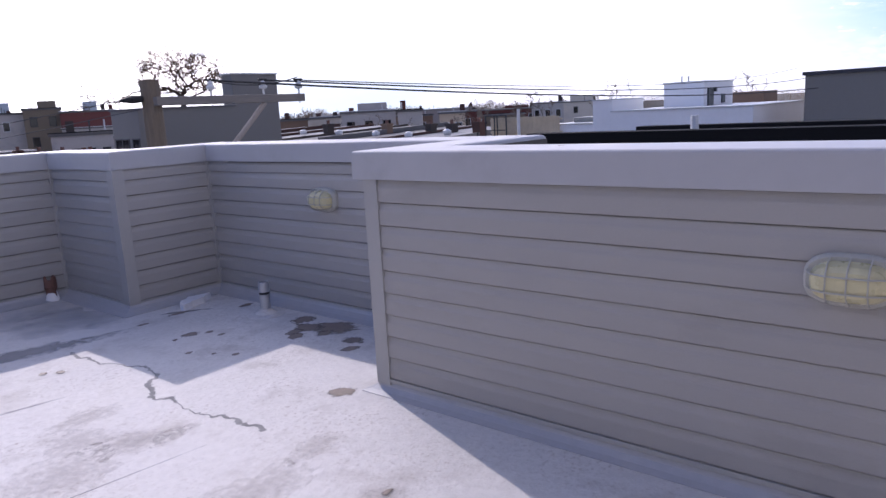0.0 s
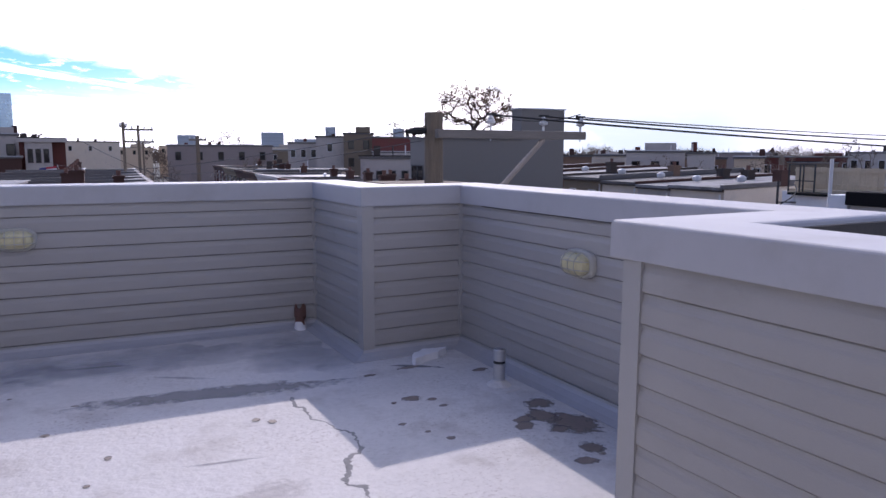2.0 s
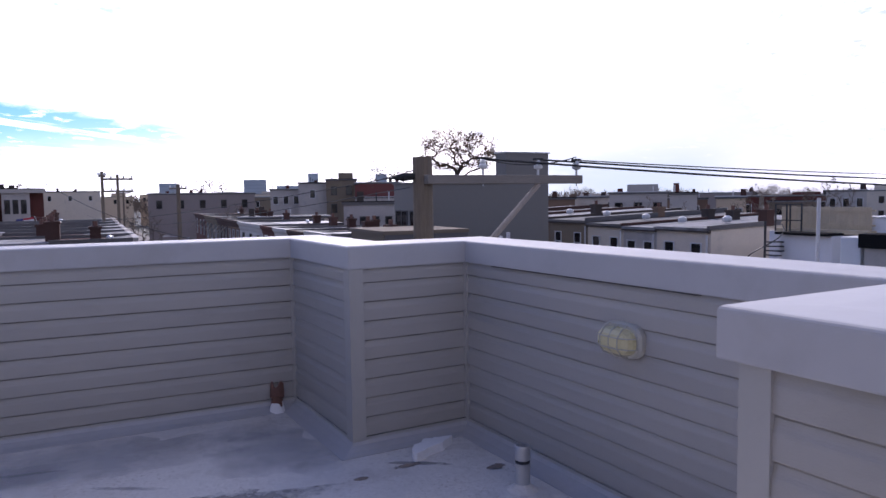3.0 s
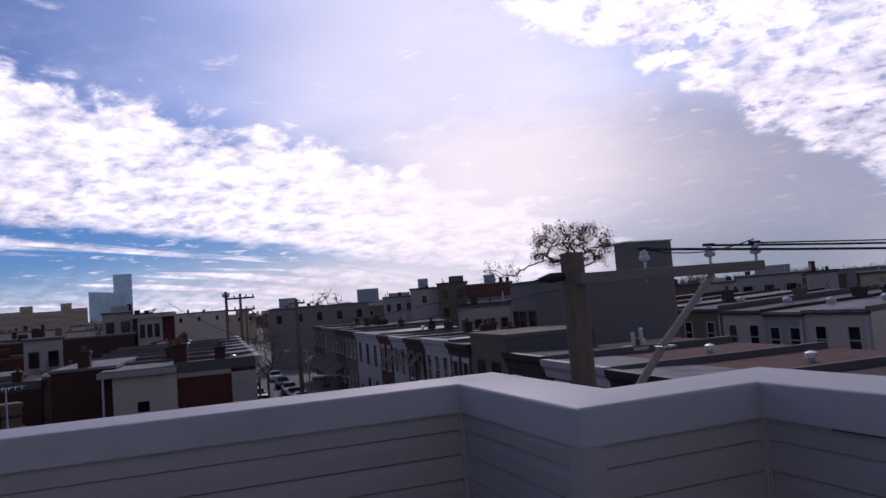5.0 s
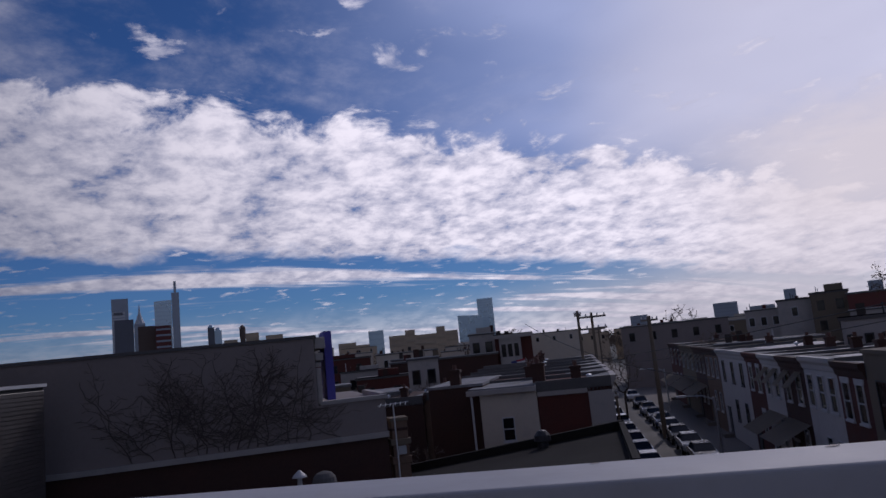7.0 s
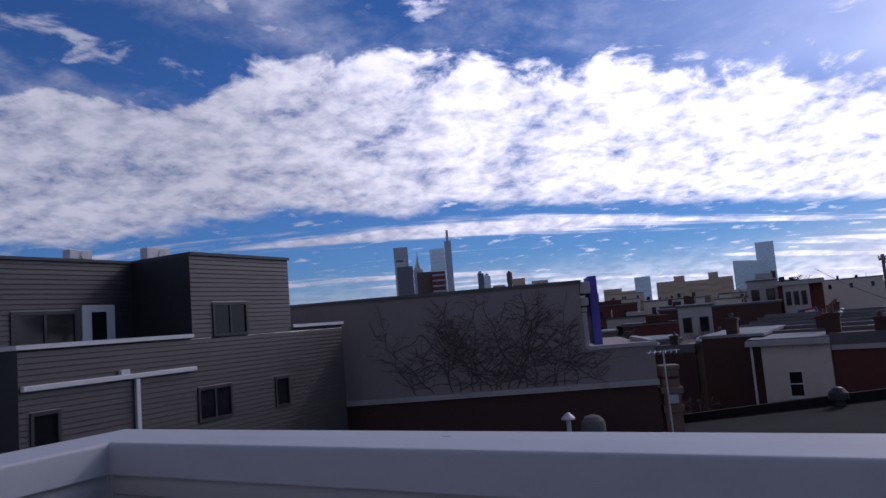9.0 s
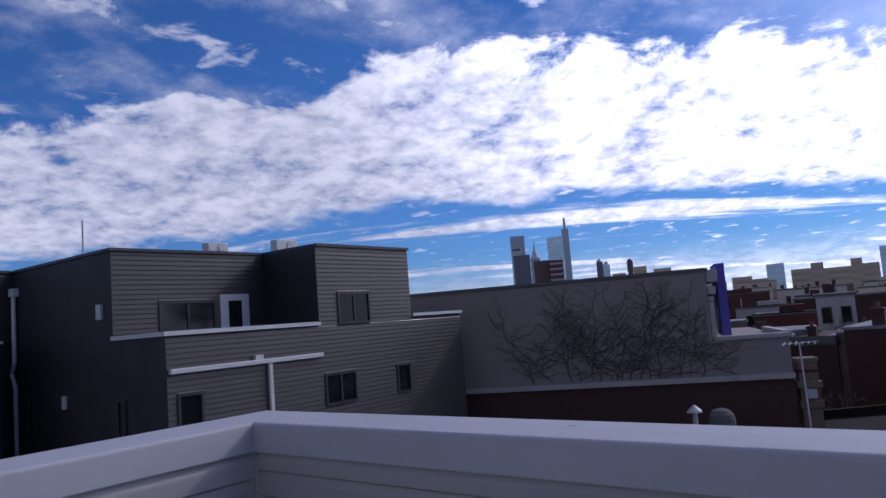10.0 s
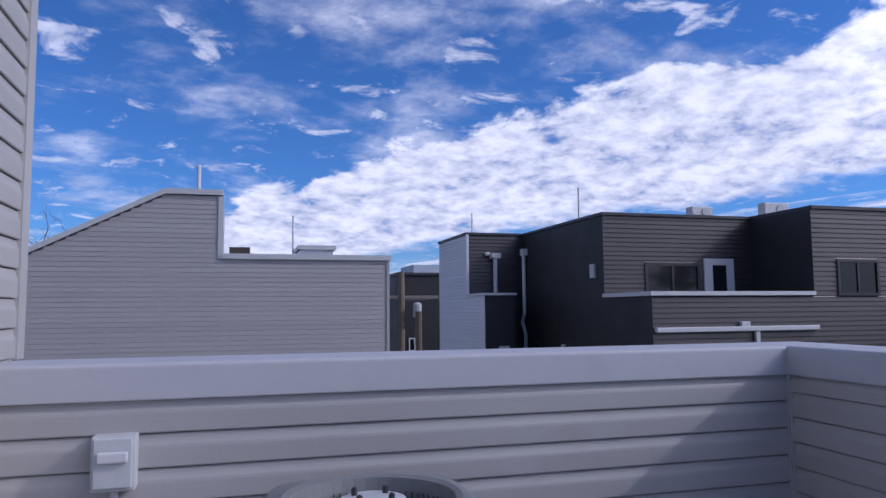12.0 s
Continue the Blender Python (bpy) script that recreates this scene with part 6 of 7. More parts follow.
# rows beyond, on both sides of the street
for base_d, z_lo, z_hi, yaws in ((62, -2.4, -1.2, (9.6, 17.5)), (84, -1.4, -0.2, (9.5, 20.5)), (112, -0.2, 1.0, (4.5, 20.5)), (150, 0.9, 2.2, (1.5, 21)), (215, 2.2, 4.2, (-4, 21)), (190, 0.8, 2.4, (-16, -36)), (105, -0.4, 0.5, (-27, -37)),
                                 (170, 0.2, 1.6, (-36, -64)), (120, -0.2, 0.7, (-48, -58)), (75, -1.0, -0.1, (-15.5, -21)), (300, 2.5, 5.0, (-17, -3)), (330, 4, 8.5, (12, 22))):
    lo, hi = min(yaws), max(yaws)
    yv = lo
    while yv < hi:
        wv = rnd.uniform(5, 10) * (1 if base_d < 140 else 1.7) / base_d * 57.3
        i = rnd.randrange(len(WALLS)) if base_d < 200 else rnd.choice((3, 5, 6, 7, 7))
        far_house(yv + wv, yv, rnd.uniform(z_lo, z_hi), base_d * rnd.uniform(0.95, 1.05), WALLS[i], WORDS[i] + " flat-roofed house in the distant rows", rows=2 if base_d < 200 else 1, cols=2 if base_d < 140 else 3,
                  roof=rnd.choice((ROOF_SILVER, ROOF_GREY, ROOF_GREY)), group="distant rows", winmat=rnd.choice((WHITE_TRIM, FRAME_BLACK)), top=(0.1, 0.3, rnd.uniform(0.6, 1.4)) if rnd.random() < 0.3 else None)
        yv += wv * rnd.uniform(1.0, 1.25)


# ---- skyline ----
BANDS = {"block_haze_tan": TAN_BAND, "tower_brown": HAZE_BROWN, "tower_dark_grey": HAZE_DARK, "tower_haze_glass": GLASS_BAND, "tower_pale": HAZE_BLUE}


def tower(yaw0, yaw1, el, mat, label, dist=2500.0, floors=20, cols=5, crown=None, slope=0.0):
    """A far tower with bands of glass between its floors."""
    yaw = (yaw0 + yaw1) / 2
    w = dist * math.tan(radians(abs(yaw0 - yaw1)))
    zt = 1.4 + dist * math.tan(radians(el))
    t_ = thing("tower", label, "tower", turned(yaw, dist), "skyline towers")
    bm = bmesh.new()
    z_l, z_r = zt + slope * w, zt
    foot = [(-w / 2, 0), (w / 2, 0), (w / 2, w), (-w / 2, w)]
    lo_ = [bm.verts.new((x, y, GROUND)) for x, y in foot]
    hi_ = [bm.verts.new((x, y, z_l if x < 0 else z_r)) for x, y in foot]
    for k in range(4):
        bm.faces.new((lo_[k], lo_[(k + 1) % 4], hi_[(k + 1) % 4], hi_[k]))
    bm.faces.new(hi_)
    part("shaft", bm, mat, t_)
    for k in range(floors):
        z = GROUND + (min(z_l, z_r) - GROUND) * (k + 0.6) / (floors + 0.4)
        part("window_band", box(-w * 0.46, -0.8, z, w * 0.46, -0.1, z + (zt - GROUND) / floors * 0.3), BANDS.get(mat.name, HAZE_BAND), t_)
    if crown == "spire":
        part("spire", tube([(w * 0.36, w * 0.2, zt), (w * 0.36, w * 0.2, zt + dist * math.tan(radians(1.5)))], [w * 0.14, w * 0.05], 4), HAZE_BLUE, t_)
    elif crown == "cone":
        part("spire", tube([(0, w / 2, zt), (0, w / 2, zt + w * 0.45), (0, w / 2, zt + w * 1.1), (0, w / 2, zt + w * 1.9)], [w * 0.5, w * 0.3, w * 0.1, w * 0.02], 8), HAZE_BLUE, t_)
    elif crown == "dome":
        part("dome", tube([(0, w / 2, zt), (0, w / 2, zt + w * 0.3), (0, w / 2, zt + w * 0.5)], [w * 0.5, w * 0.35, w * 0.05], 10), SLATE_GLASS, t_)
    return t_


tower(5.4, 3.45, 2.65, SLATE_GLASS, "broad blue glass tower with a slanted top", slope=0.07)
tower(3.75, 2.5, 3.95, SLATE_GLASS, "tall slim blue glass tower", dist=2600)
pale_t = tower(31.34, 30.22, 6.25, TOWER_PALE, "pale office tower with a notched glass top", floors=26)
wp = 2500.0 * math.tan(radians(1.12))
zp_ = 1.4 + 2500.0 * math.tan(radians(6.25))
part("glass_top", box(-wp * 0.5 - 0.4, -1.4, zp_ - 40, wp * 0.5 + 0.4, -0.9, zp_ + 0.5), HAZE_BLUE, pale_t, "grey glass crown")
# notch and right side face are laid on the front as darker pieces
part("notch", box(-wp * 0.38, -1.8, zp_ - 52, wp * 0.16, -1.0, zp_ - 43), HAZE_DARK, pale_t)
part("side_bay", box(wp * 0.3, -1.6, GROUND, wp * 0.5 + 0.4, -1.45, zp_ - 40), HAZE_BLUE, pale_t)
tower(31.19, 29.89, 4.72, HAZE_DARK, "dark office block before the towers", dist=1800, floors=12)
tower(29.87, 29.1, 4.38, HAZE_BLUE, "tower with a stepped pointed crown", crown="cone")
spire_t = tower(28.45, 27.24, 5.98, SLATE_GLASS, "tall glass tower beside a slender mast", dist=2700, slope=-0.05)
ws = 2700.0 * math.tan(radians(1.21))
for half, el_ in ((0.27, 6.5), (0.09, 7.35)):
    mid_ = ws * 0.5 + 2700.0 * math.tan(radians(0.29))
    part("mast", box(mid_ - 2700.0 * math.tan(radians(half)), -2.0 - half, GROUND, mid_ + 2700.0 * math.tan(radians(half)), 8.0, 1.4 + 2700.0 * math.tan(radians(el_))), HAZE_BLUE, spire_t, "grey-blue core rising to a mast")
tower(29.62, 28.42, 4.15, HAZE_BROWN, "dark brown apartment slab before the towers", dist=1500, floors=10)
tower(28.42, 27.34, 4.10, RED_PAINT, "red-brown apartment slab before the towers", dist=1480, floors=10)
tower(24.76, 24.27, 3.66, HAZE_DARK, "dark tower with a pointed top", crown="dome")
tower(24.27, 23.75, 3.4, SLATE_GLASS, "tower with a domed glass top", crown="dome")
tower(12.6, 11.4, 2.25, SLATE_GLASS, "dark blue office block", dist=1500, floors=6)
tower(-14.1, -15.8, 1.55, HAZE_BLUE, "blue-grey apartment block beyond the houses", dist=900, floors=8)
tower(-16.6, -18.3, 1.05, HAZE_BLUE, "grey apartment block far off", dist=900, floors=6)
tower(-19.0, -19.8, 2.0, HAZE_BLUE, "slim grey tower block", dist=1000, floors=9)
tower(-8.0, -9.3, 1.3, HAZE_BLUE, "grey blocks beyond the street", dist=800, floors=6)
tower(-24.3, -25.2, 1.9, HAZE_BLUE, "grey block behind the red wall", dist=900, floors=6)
for a, b, e in ((11.0, 9.7, 1.7), (9.7, 8.9, 2.05), (8.9, 7.2, 1.6), (7.2, 6.5, 2.1), (6.5, 5.5, 1.7), (15.0, 13.6, 1.5), (22.0, 21.0, 3.0), (20.5, 19.2, 2.7), (23.6, 22.6, 2.6)):
    tower(a, b, e, HAZE_TAN, "tan apartment block in the distance", dist=700, floors=5)
tank = thing("water_tank", "dark wooden water tank on a far roof", "water tank", turned(22.2, 600))
part("tank", lathe([(2.4, 29), (2.4, 38), (0.3, 40)], 12), HAZE_BROWN, tank)
part("stand", box(-2, -2, GROUND, 2, 2, 29), HAZE_BROWN, tank)


# ---- utility poles and cables ----
PX, PY = 4.50, 9.60
pole = thing("utility_pole", "weathered wooden utility pole with a crossarm and insulators", "utility pole")
part("shaft", tube([(PX + 0.03, PY, GROUND), (PX, PY, 1.86)], [0.17, 0.135], 14), WOOD_POLE, pole)
ARM_Z = 1.55
arm = part("crossarm", box(PX - 0.05, PY - 0.24, ARM_Z - 0.06, 7.12, PY - 0.13, ARM_Z + 0.065, 0.008), WOOD_ARM, pole, "weathered timber crossarm")
bm = bmesh.new()
add_tube(bm, [(4.80, PY - 0.19, -0.05), (5.5, PY - 0.195, 0.72), (6.32, PY - 0.19, ARM_Z - 0.07)], [0.048, 0.046, 0.040], 10)
part("brace", bm, BRACE_WOOD, pole, "pale weathered diagonal timber brace")
part("brace_bolt", box(5.42, PY - 0.27, 0.68, 5.62, PY - 0.12, 0.705, 0.004), GALV, pole)
INS = [(5.36, "a"), (6.32, "b"), (7.04, "c")]
for x, _ in INS:
    ins = part("insulator", lathe([(0.02, 0.0), (0.02, 0.10), (0.075, 0.12), (0.08, 0.16), (0.05, 0.19), (0.055, 0.22), (0.03, 0.25), (0.02, 0.27)], 14), PORCELAIN, pole, "white porcelain insulator", m=pose(x, PY - 0.185, ARM_Z + 0.06) @ Matrix.Diagonal((0.85, 0.85, 0.85, 1)))
    part("clamp", box(-0.1, -0.02, 0.26, 0.1, 0.02, 0.30, 0.005), WIRE, ins)
    part("pin", tube([(0, 0, -0.18), (0, 0, 0.02)], 0.012, 6), GALV, ins)
part("dead_end", tube([(PX - 0.14, PY, 1.6), (PX - 0.3, PY, 1.59), (PX - 0.45, PY + 0.02, 1.58)], [0.05, 0.06, 0.02], 8), WIRE, pole)


def cable(a, b, sag, r, label, n=22):
    a, b = Vector(a), Vector(b)
    pts = []
    for k in range(n + 1):
        f = k / n
        p = a.lerp(b, f)
        p.z -= sag * 4 * f * (1 - f)
        pts.append(p)
    ob = part("cable", tube(pts, r, 5), WIRE)
    return tagged(ob, label, "cable", "overhead cables")


cable((5.36, PY - 0.185, ARM_Z + 0.29), (52, 6.0, 2.1), 0.75, 0.018, "black overhead power cable")
cable((6.32, PY - 0.185, ARM_Z + 0.29), (52, 9.5, 2.4), 0.6, 0.016, "black overhead power cable")
cable((7.04, PY - 0.185, ARM_Z + 0.29), (52, 12.5, 2.7), 0.5, 0.010, "black overhead power cable")
cable((5.36, PY - 0.185, ARM_Z + 0.29), (7.04, PY - 0.185, ARM_Z + 0.34), 0.1, 0.008, "slack jumper cable at the crossarm", 8)
cable((PX - 0.45, PY + 0.02, 1.58), (-1.0, 62, 0.6), 0.6, 0.006, "thin overhead cable running up the street")
cable((PX - 0.2, PY, 1.45), (3.2, 66, 0.4), 0.7, 0.006, "thin overhead cable running up the street")


def far_pole(x, y, z, m=ST, arm_w=2.6, z0=GROUND, r=0.16, arms=1):
    p_ = thing("street_pole", "dark wooden street pole with crossarms", "utility pole", m, "poles along the street")
    part("shaft", tube([(x, y, z0), (x, y, z)], [r, r * 0.75], 8), WOOD_POLE, p_)
    for k in range(arms):
        part("crossarm", box(x - arm_w / 2, y - 0.1, z - 0.5 - k * 1.1, x + arm_w / 2, y + 0.02, z - 0.32 - k * 1.1), WOOD_ARM, p_)
        for s in (-0.45, -0.2, 0.2, 0.45):
            part("insulator", lathe([(0.05, 0), (0.08, 0.12), (0.03, 0.25)], 8), PORCELAIN, p_, m=pose(x + s * arm_w, y - 0.04, z - 0.34 - k * 1.1))
    return p_


far_pole(-0.55, 70, 3.95, arm_w=0.6)
far_pole(0.7, 72, 3.75, arm_w=2.6, arms=2)
mid = far_pole(6.0, 74, 2.9, arm_w=1.6, r=0.24)
lp = far_pole(1.7, 62, -3.0, arm_w=0.3, r=0.12)
far_pole(2.0, 120, 3.0, arm_w=2.0)
for x, y, hx, zz_ in ((8.9, 62, -2.0, -3.9), (8.8, 96, -2.2, -3.2)):
    sl = thing("street_lamp", "street lamp on a curved arm", "street lamp", ST, "street lamps")
    part("post", tube([(x + 0.1, y, GROUND), (x, y, zz_ - 0.1)], 0.09, 8), GALV, sl)
    part("arm", tube([(x, y, zz_ - 0.3), (x - 0.8 * abs(hx) / 2, y, zz_ + 0.05), (x + hx, y, zz_ + 0.1)], 0.05, 6), GALV, sl)
    part("lamp_head", box(x + hx - 0.75, y - 0.15, zz_ + 0.03, x + hx, y + 0.15, zz_ + 0.2, 0.04), PORCELAIN, sl)
cable((0.1, 70, 3.3), (9.0, 40, -1.2), 0.8, 0.02, "slack cable across the street")


# ---- trees ----
def crown_tree(m, fork_z, mid_z, rx, rz, seed, reach=150, leaves=0, label="bare winter tree with spreading branches", tip=0.012, side=None, trunk_r=None):
    """Limbs grow from the fork to points spread through a domed crown; each limb is as thick as what it carries."""
    rnd_ = random.Random(seed)
    nodes, up = [Vector((0, 0, 0))], [-1]
    for k_ in range(1, 5):
        nodes.append(Vector((rnd_.gauss(0, 0.05), rnd_.gauss(0, 0.05), fork_z * k_ / 4)))
        up.append(k_ - 1)
    goals = []
    while len(goals) < reach:
        p = Vector((rnd_.uniform(-1, 1), rnd_.uniform(-1, 1), rnd_.uniform(-0.75, 1)))
        d_ = p.length
        if d_ > 1 or d_ < rnd_.uniform(0.15, 0.85):
            continue
        lump = 0.86 + 0.14 * math.sin(4 * math.atan2(p.y, p.x) + seed) + rnd_.uniform(-0.06, 0.1)
        goals.append(Vector((p.x * rx * lump, p.y * rx * lump, mid_z + p.z * rz * lump)))
    if side:
        goals += [Vector((side[0] + rnd_.gauss(0, side[2]), rnd_.gauss(0, 0.8), side[1] + rnd_.gauss(0, side[3]))) for _ in range(side[4])]
    fork = nodes[-1]
    goals.sort(key=lambda g_: (g_ - fork).length + rnd_.uniform(0, rx * 0.35))
    ends = []
    for g_ in goals:
        best = min(range(4, len(nodes)), key=lambda n_: (nodes[n_] - g_).length + 0.35 * (nodes[n_] - fork).length)
        a, prev = nodes[best], best
        span = (g_ - a).length
        n_ = max(2, min(6, int(span / (rx * 0.12)) + 1))
        for k_ in range(1, n_ + 1):
            f = k_ / n_
            q_ = a.lerp(g_, f) + Vector((rnd_.gauss(0, 1), rnd_.gauss(0, 1), rnd_.gauss(0, 0.7) + 1.2 * f * (1 - f))) * (span * 0.055 if k_ < n_ else 0)
            nodes.append(q_)
            up.append(prev)
            prev = len(nodes) - 1
        ends.append(prev)
    load = [0.0] * len(nodes)
    for e_ in ends:
        k_ = e_
        while k_ >= 0:
            load[k_] += 1
            k_ = up[k_]
    base_r = trunk_r or tip * 8
    rad = [max(tip, base_r * (w_ / len(ends)) ** 0.52) for w_ in load]
    wood, twigs = bmesh.new(), bmesh.new()
    for k_ in range(1, len(nodes)):
        bm_ = wood if load[k_] > 4 else twigs
        add_tube(bm_, [nodes[up[k_]], nodes[k_]], [min(rad[up[k_]], rad[k_] * 1.25), rad[k_]], 6 if load[k_] > 4 else 4, False)
    for e_ in ends:
        for _ in range(3):
            p = nodes[e_] if rnd_.random() < 0.5 else nodes[up[e_]]
            d_ = Vector((rnd_.gauss(0, 1), rnd_.gauss(0, 1), rnd_.gauss(0.4, 0.7))).normalized() * rx * rnd_.uniform(0.07, 0.17)
            add_tube(twigs, [p, p + d_ * 0.5 + Vector((0, 0, 0.1 * rx * 0.2)), p + d_], [tip * 0.8, tip * 0.65, tip * 0.45], 3, False)
    t_ = thing("tree", label, "tree", m)
    part("trunk", wood, BARK, t_)
    part("crown", twigs, TWIG, t_)
    if leaves:
        verts, faces = [], []
        for k_ in range(leaves):
            c = nodes[rnd_.choice(ends)] + Vector((rnd_.gauss(0, 0.2), rnd_.gauss(0, 0.2), rnd_.gauss(0, 0.16)))
            s_ = rnd_.uniform(0.05, 0.10)
            e1 = Vector((rnd_.gauss(0, 1), rnd_.gauss(0, 1), rnd_.gauss(0, 1))).normalized() * s_
            e2 = Vector((rnd_.gauss(0, 1), rnd_.gauss(0, 1), rnd_.gauss(0, 1))).normalized() * s_ * 0.6
            i_ = len(verts)
            verts += [c + o for o in (e1, e2, -e1, -e2)]
            faces.append((i_, i_ + 1, i_ + 2, i_ + 3))
        me = bpy.data.meshes.new("leaves")
        me.from_pydata(verts, [], faces)
        part("leaves", me, LEAF, t_)
    return t_


crown_tree(turned(-31.7, 58) @ pose(0, 0, GROUND), 11.2, 13.55, 4.1, 2.1, 5, 230, 6000, "large half-bare tree with brown leaves behind the stucco house", 0.016, (-5.6, 12.0, 0.9, 0.4, 16), 0.22)
for yaw, dist, hh, sd in ((-11.6, 180, 15.5, 2), (1.2, 170, 14.6, 3), (-58.8, 95, 12.0, 4), (-50.2, 62, 9.6, 6), (-65.0, 110, 13.0, 7), (-75.0, 90, 12.0, 8), (3.0, 165, 13.0, 9), (103.4, 40, 15.0, 12), (12.0, 41, 6.4, 14), (9.2, 38.5, 5.6, 15),
                          (-6.9, 80, 9.0, 16), (-13.6, 92, 9.5, 17), (-46.0, 70, 10.0, 18), (-54.5, 80, 10.6, 19), (8.2, 74, 7.5, 20), (13.5, 70, 8.0, 22)):
    crown_tree(turned(yaw, dist) @ pose(0, 0, GROUND), hh * 0.42, hh * 0.70, hh * 0.30, hh * 0.30, sd, 150, 0, tip=max(0.010, dist * 0.00030), trunk_r=hh * 0.013)


# distant woods
def woods(yaw0, yaw1, dist, z_top, seed, count):
    rnd_ = random.Random(seed)
    verts, faces = [], []
    for k in range(count):
        yv_ = rnd_.uniform(yaw0, yaw1)
        d_ = dist * rnd_.uniform(0.85, 1.2)
        cx, cy = polar(yv_, d_)
        wave = 0.55 + 0.25 * math.sin(yv_ * 0.9 + seed) + 0.2 * math.sin(yv_ * 2.3 + seed * 2)
        top_ = z_top * wave * rnd_.uniform(0.2, 1.0)
        rad_ = rnd_.uniform(2.0, 5.0)
        for j in range(90):
            a, rr_ = rnd_.uniform(0, 6.28), rad_ * math.sqrt(rnd_.random())
            x, y, z = cx + rr_ * math.cos(a), cy + rr_ * math.sin(a), top_ - (rr_ / rad_) ** 2 * 3.5 - abs(rnd_.gauss(0, 2.2))
            i = len(verts)
            s = rnd_.uniform(0.2, 0.7)
            b = Vector((rnd_.gauss(0, 0.5), rnd_.gauss(0, 0.5), 1)).normalized() * s * 2.4
            verts += [(x - s * 0.3, y, z), (x + s * 0.3, y + s * 0.2, z), (x + b.x, y + b.y, z + b.z)]
            faces.append((i, i + 1, i + 2))
    me = bpy.data.meshes.new("woods")
    me.from_pydata(verts, [], faces)
    me.materials.append(TWIG)
    ob = new("woods", me)
    return tagged(ob, "brown winter woods along the horizon", "woods", kind="stuff")


woods(-36, -80, 260, 4.4, 31, 520)
woods(-34, -82, 420, 7.0, 32, 620)
woods(-5, -22, 330, 5.0, 33, 120)
woods(0, 24, 360, 6.0, 34, 160)
woods(2, 5, 150, 3.5, 35, 26)


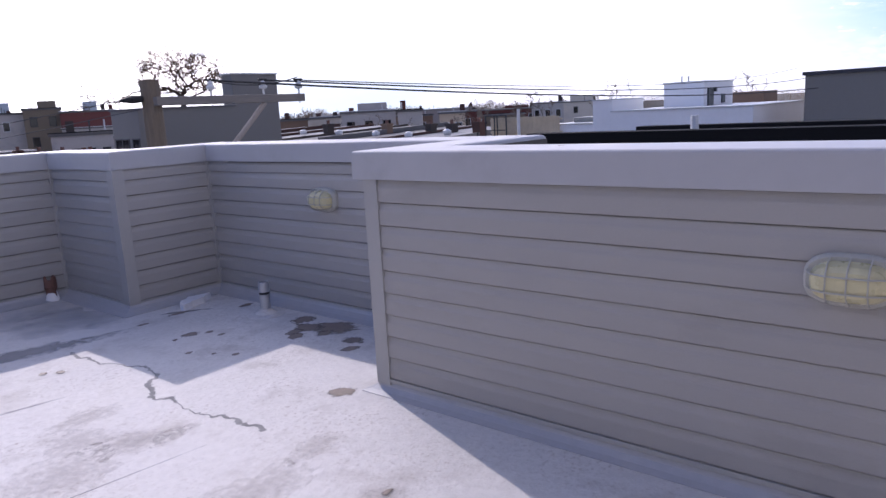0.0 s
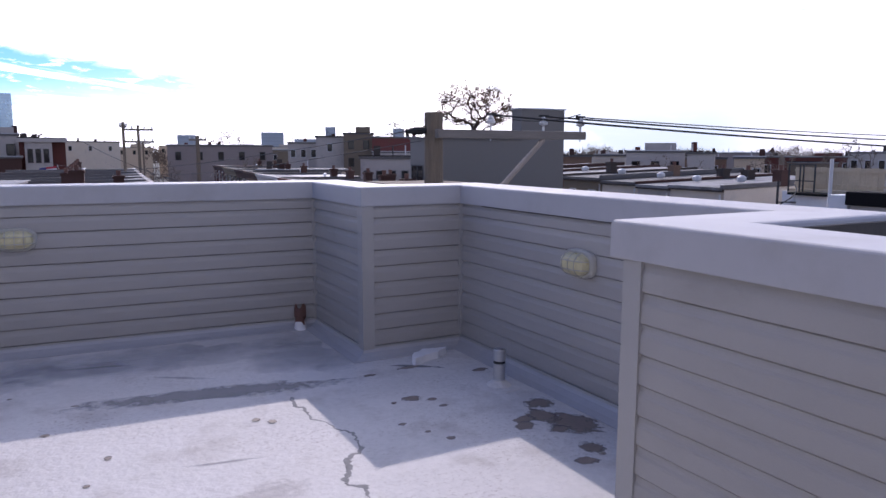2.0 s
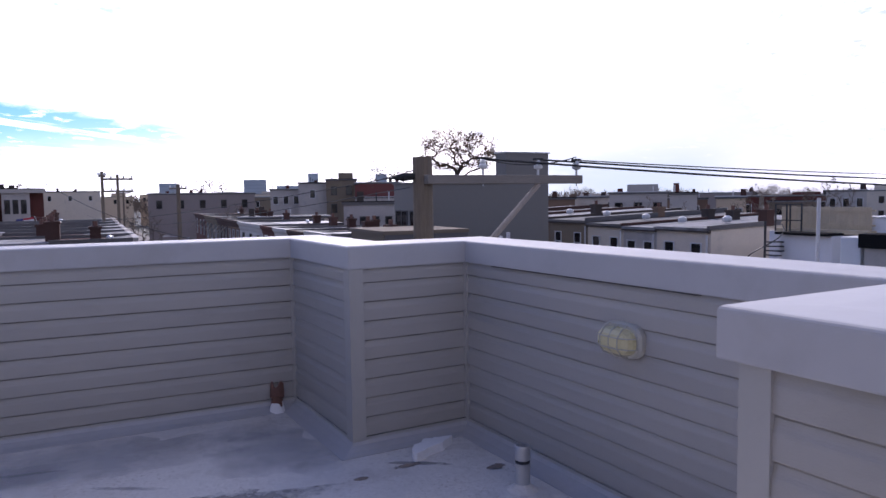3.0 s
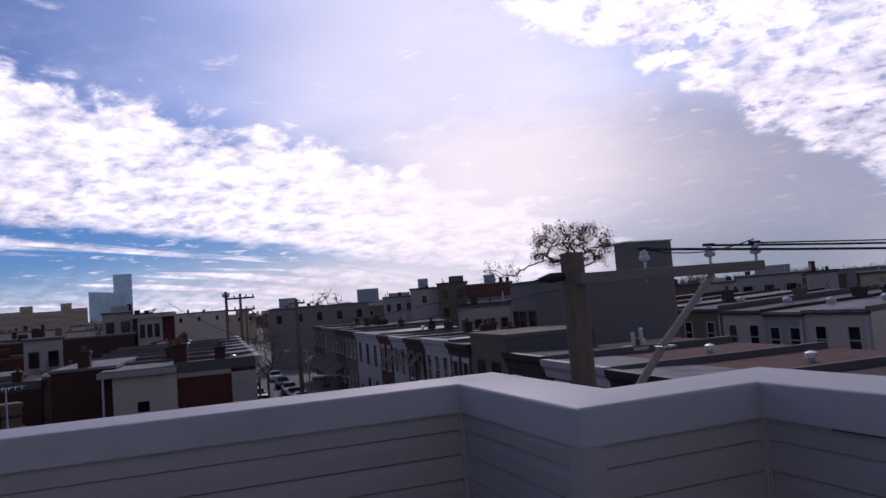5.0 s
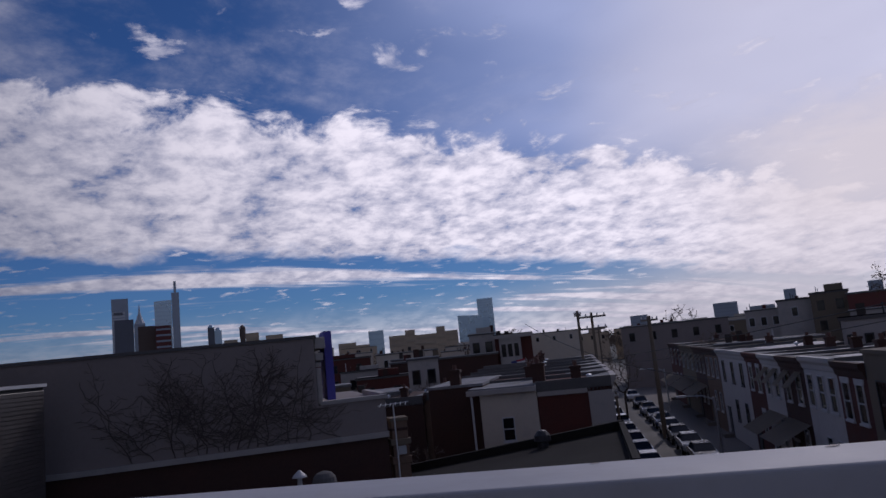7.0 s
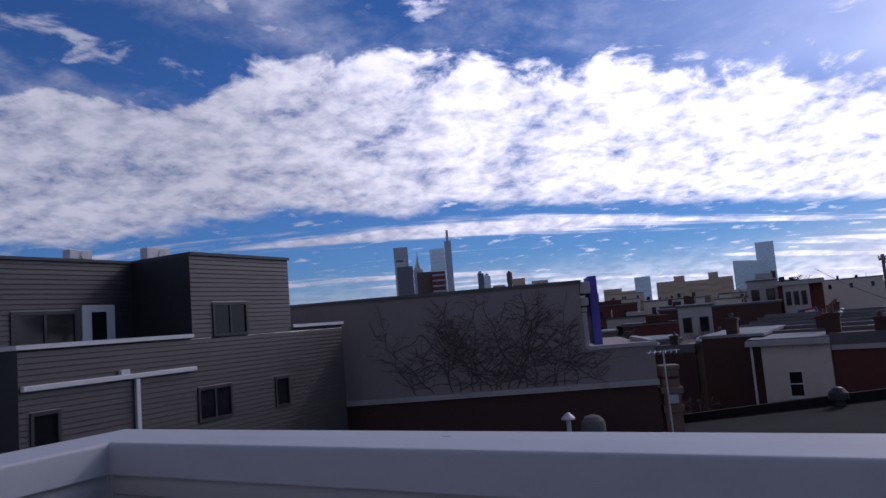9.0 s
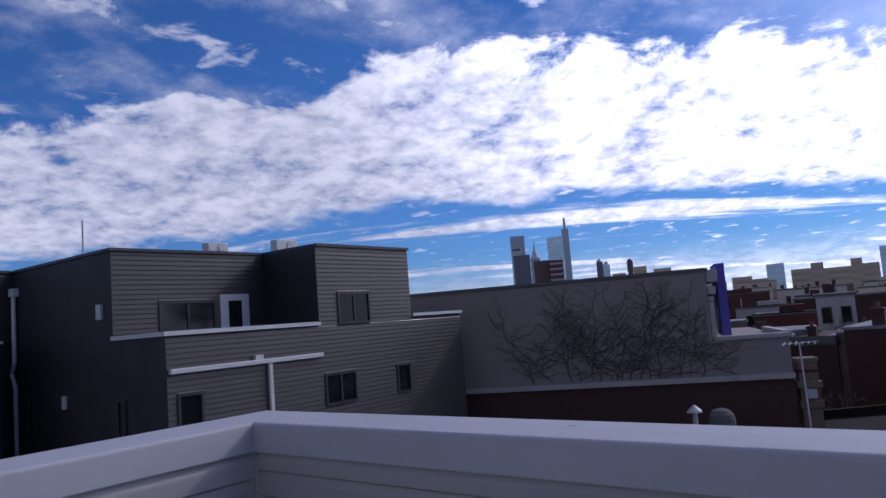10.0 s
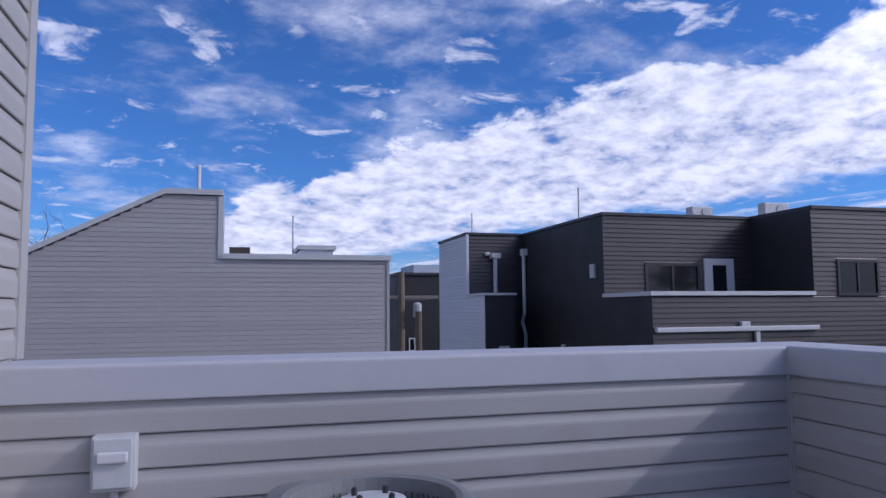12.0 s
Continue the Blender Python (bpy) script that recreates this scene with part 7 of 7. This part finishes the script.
# ---- parked cars ----
def car(m, paint, seed):
    c = thing("parked_car", "parked car at the kerb, catching the sun", "car", m, "cars parked along the street")
    bm = bmesh.new()
    prof = [(-2.15, 0.35), (-2.2, 0.65), (-2.1, 0.86), (-1.25, 0.95), (-0.75, 1.02), (1.35, 1.02), (2.05, 0.92), (2.18, 0.62), (2.12, 0.35)]
    a = [bm.verts.new((-0.86, y, z)) for y, z in prof]
    b = [bm.verts.new((0.86, y, z)) for y, z in prof]
    n = len(prof)
    for k in range(n):
        bm.faces.new((a[k], a[(k + 1) % n], b[(k + 1) % n], b[k]))
    bm.faces.new(a)
    bm.faces.new(b[::-1])
    bmesh.ops.bevel(bm, geom=bm.edges[:], offset=0.06, segments=2, affect="EDGES")
    body = part("body", bm, paint, c)
    bm = bmesh.new()
    lo = [bm.verts.new(p) for p in ((-0.8, -1.1, 0.98), (0.8, -1.1, 0.98), (0.8, 1.55, 0.98), (-0.8, 1.55, 0.98))]
    hi = [bm.verts.new(p) for p in ((-0.6, -0.4, 1.44), (0.6, -0.4, 1.44), (0.6, 1.0, 1.44), (-0.6, 1.0, 1.44))]
    for k in range(4):
        bm.faces.new((lo[k], lo[(k + 1) % 4], hi[(k + 1) % 4], hi[k]))
    bm.faces.new(hi)
    part("cabin_glass", bm, CAR_GLASS, c)
    part("roof", box(-0.6, -0.42, 1.43, 0.6, 1.02, 1.48, 0.02), paint, c)
    for x in (-0.84, 0.84):
        for y in (-1.35, 1.3):
            w = part("wheel", lathe([(0.2, -0.1), (0.32, -0.1), (0.33, 0), (0.32, 0.1), (0.2, 0.1)], 16), TYRE, c, m=pose(x, y, 0.33, 0, 90, 0))
            part("rim", lathe([(0.19, -0.105), (0.19, 0.105)], 12), CHROME, w)
    for x in (-0.6, 0.6):
        part("headlight", box(x - 0.16, -2.19, 0.66, x + 0.16, -2.08, 0.8, 0.02), PORCELAIN, c)
        part("tail_light", box(x - 0.14, 2.06, 0.68, x + 0.14, 2.17, 0.84, 0.02), RED_PAINT, c)
    part("bumper", box(-0.84, -2.26, 0.36, 0.84, -2.1, 0.56, 0.03), paint, c)
    return c


protos = []
k = 0
for x, ys in ((3.6, (58, 63.6, 69.5, 76, 84, 92, 101, 112)), (7.7, (60, 65.5, 71, 76.4, 82, 88, 95, 104, 116))):
    for y in ys:
        m = BEND @ pose(x, y, GROUND + 0.02, 0, 0, 180 if x < 5 else 0)
        i = (k * 3 + (1 if x > 5 else 0)) % 5
        k += 1
        if k <= 5:
            protos.append(car(m, CAR_PAINTS[i], k))
        else:
            copy_thing(protos[(k * 2) % 5], m)

# pole and service cables at the end of the alley
bx, by = polar(76.9, 36)
ap = thing("alley_pole", "wooden pole with service cables at the alley end", "utility pole", pose(bx, by, 0))
part("shaft", tube([(0, 0, GROUND), (0, 0, 3.2)], [0.2, 0.16], 8), WOOD_POLE, ap)
part("crossarm", box(-0.1, -1.5, 1.85, 0.05, 1.9, 2.0), WOOD_ARM, ap)
part("transformer", lathe([(0.2, 0.9), (0.22, 0.95), (0.22, 1.55), (0.1, 1.65)], 12), BOX_GREY, ap, m=pose(0.3, 0.75, 0))
bx, by = polar(75.5, 34)
ap2 = thing("alley_pole", "short wooden pole at the alley end", "utility pole", pose(bx, by, 0))
part("shaft", tube([(0, 0, GROUND), (0, 0, 1.2)], [0.18, 0.15], 8), WOOD_POLE, ap2)
cable((-33, 8.2, 2.1), (-38.5, 14.5, 2.0), 0.25, 0.035, "thick service cable across the alley", 10)

# ---- small pieces of the deck's walls ----
COURSES = {"wall_near": 0.0985, "wall_left": 0.111}
for core, a, b in deck_walls:
    siding(core, a, b, 0.062, 0.95, COURSES.get(core.name, COURSE), SIDING)
siding(bulk, (XL - 0.235, YBULK), (XBULK, YBULK), 0.062, 2.75, COURSE, SIDING)
siding(bulk, (XBULK, YBULK), (XBULK, YS), 0.062, 2.75, COURSE, SIDING)
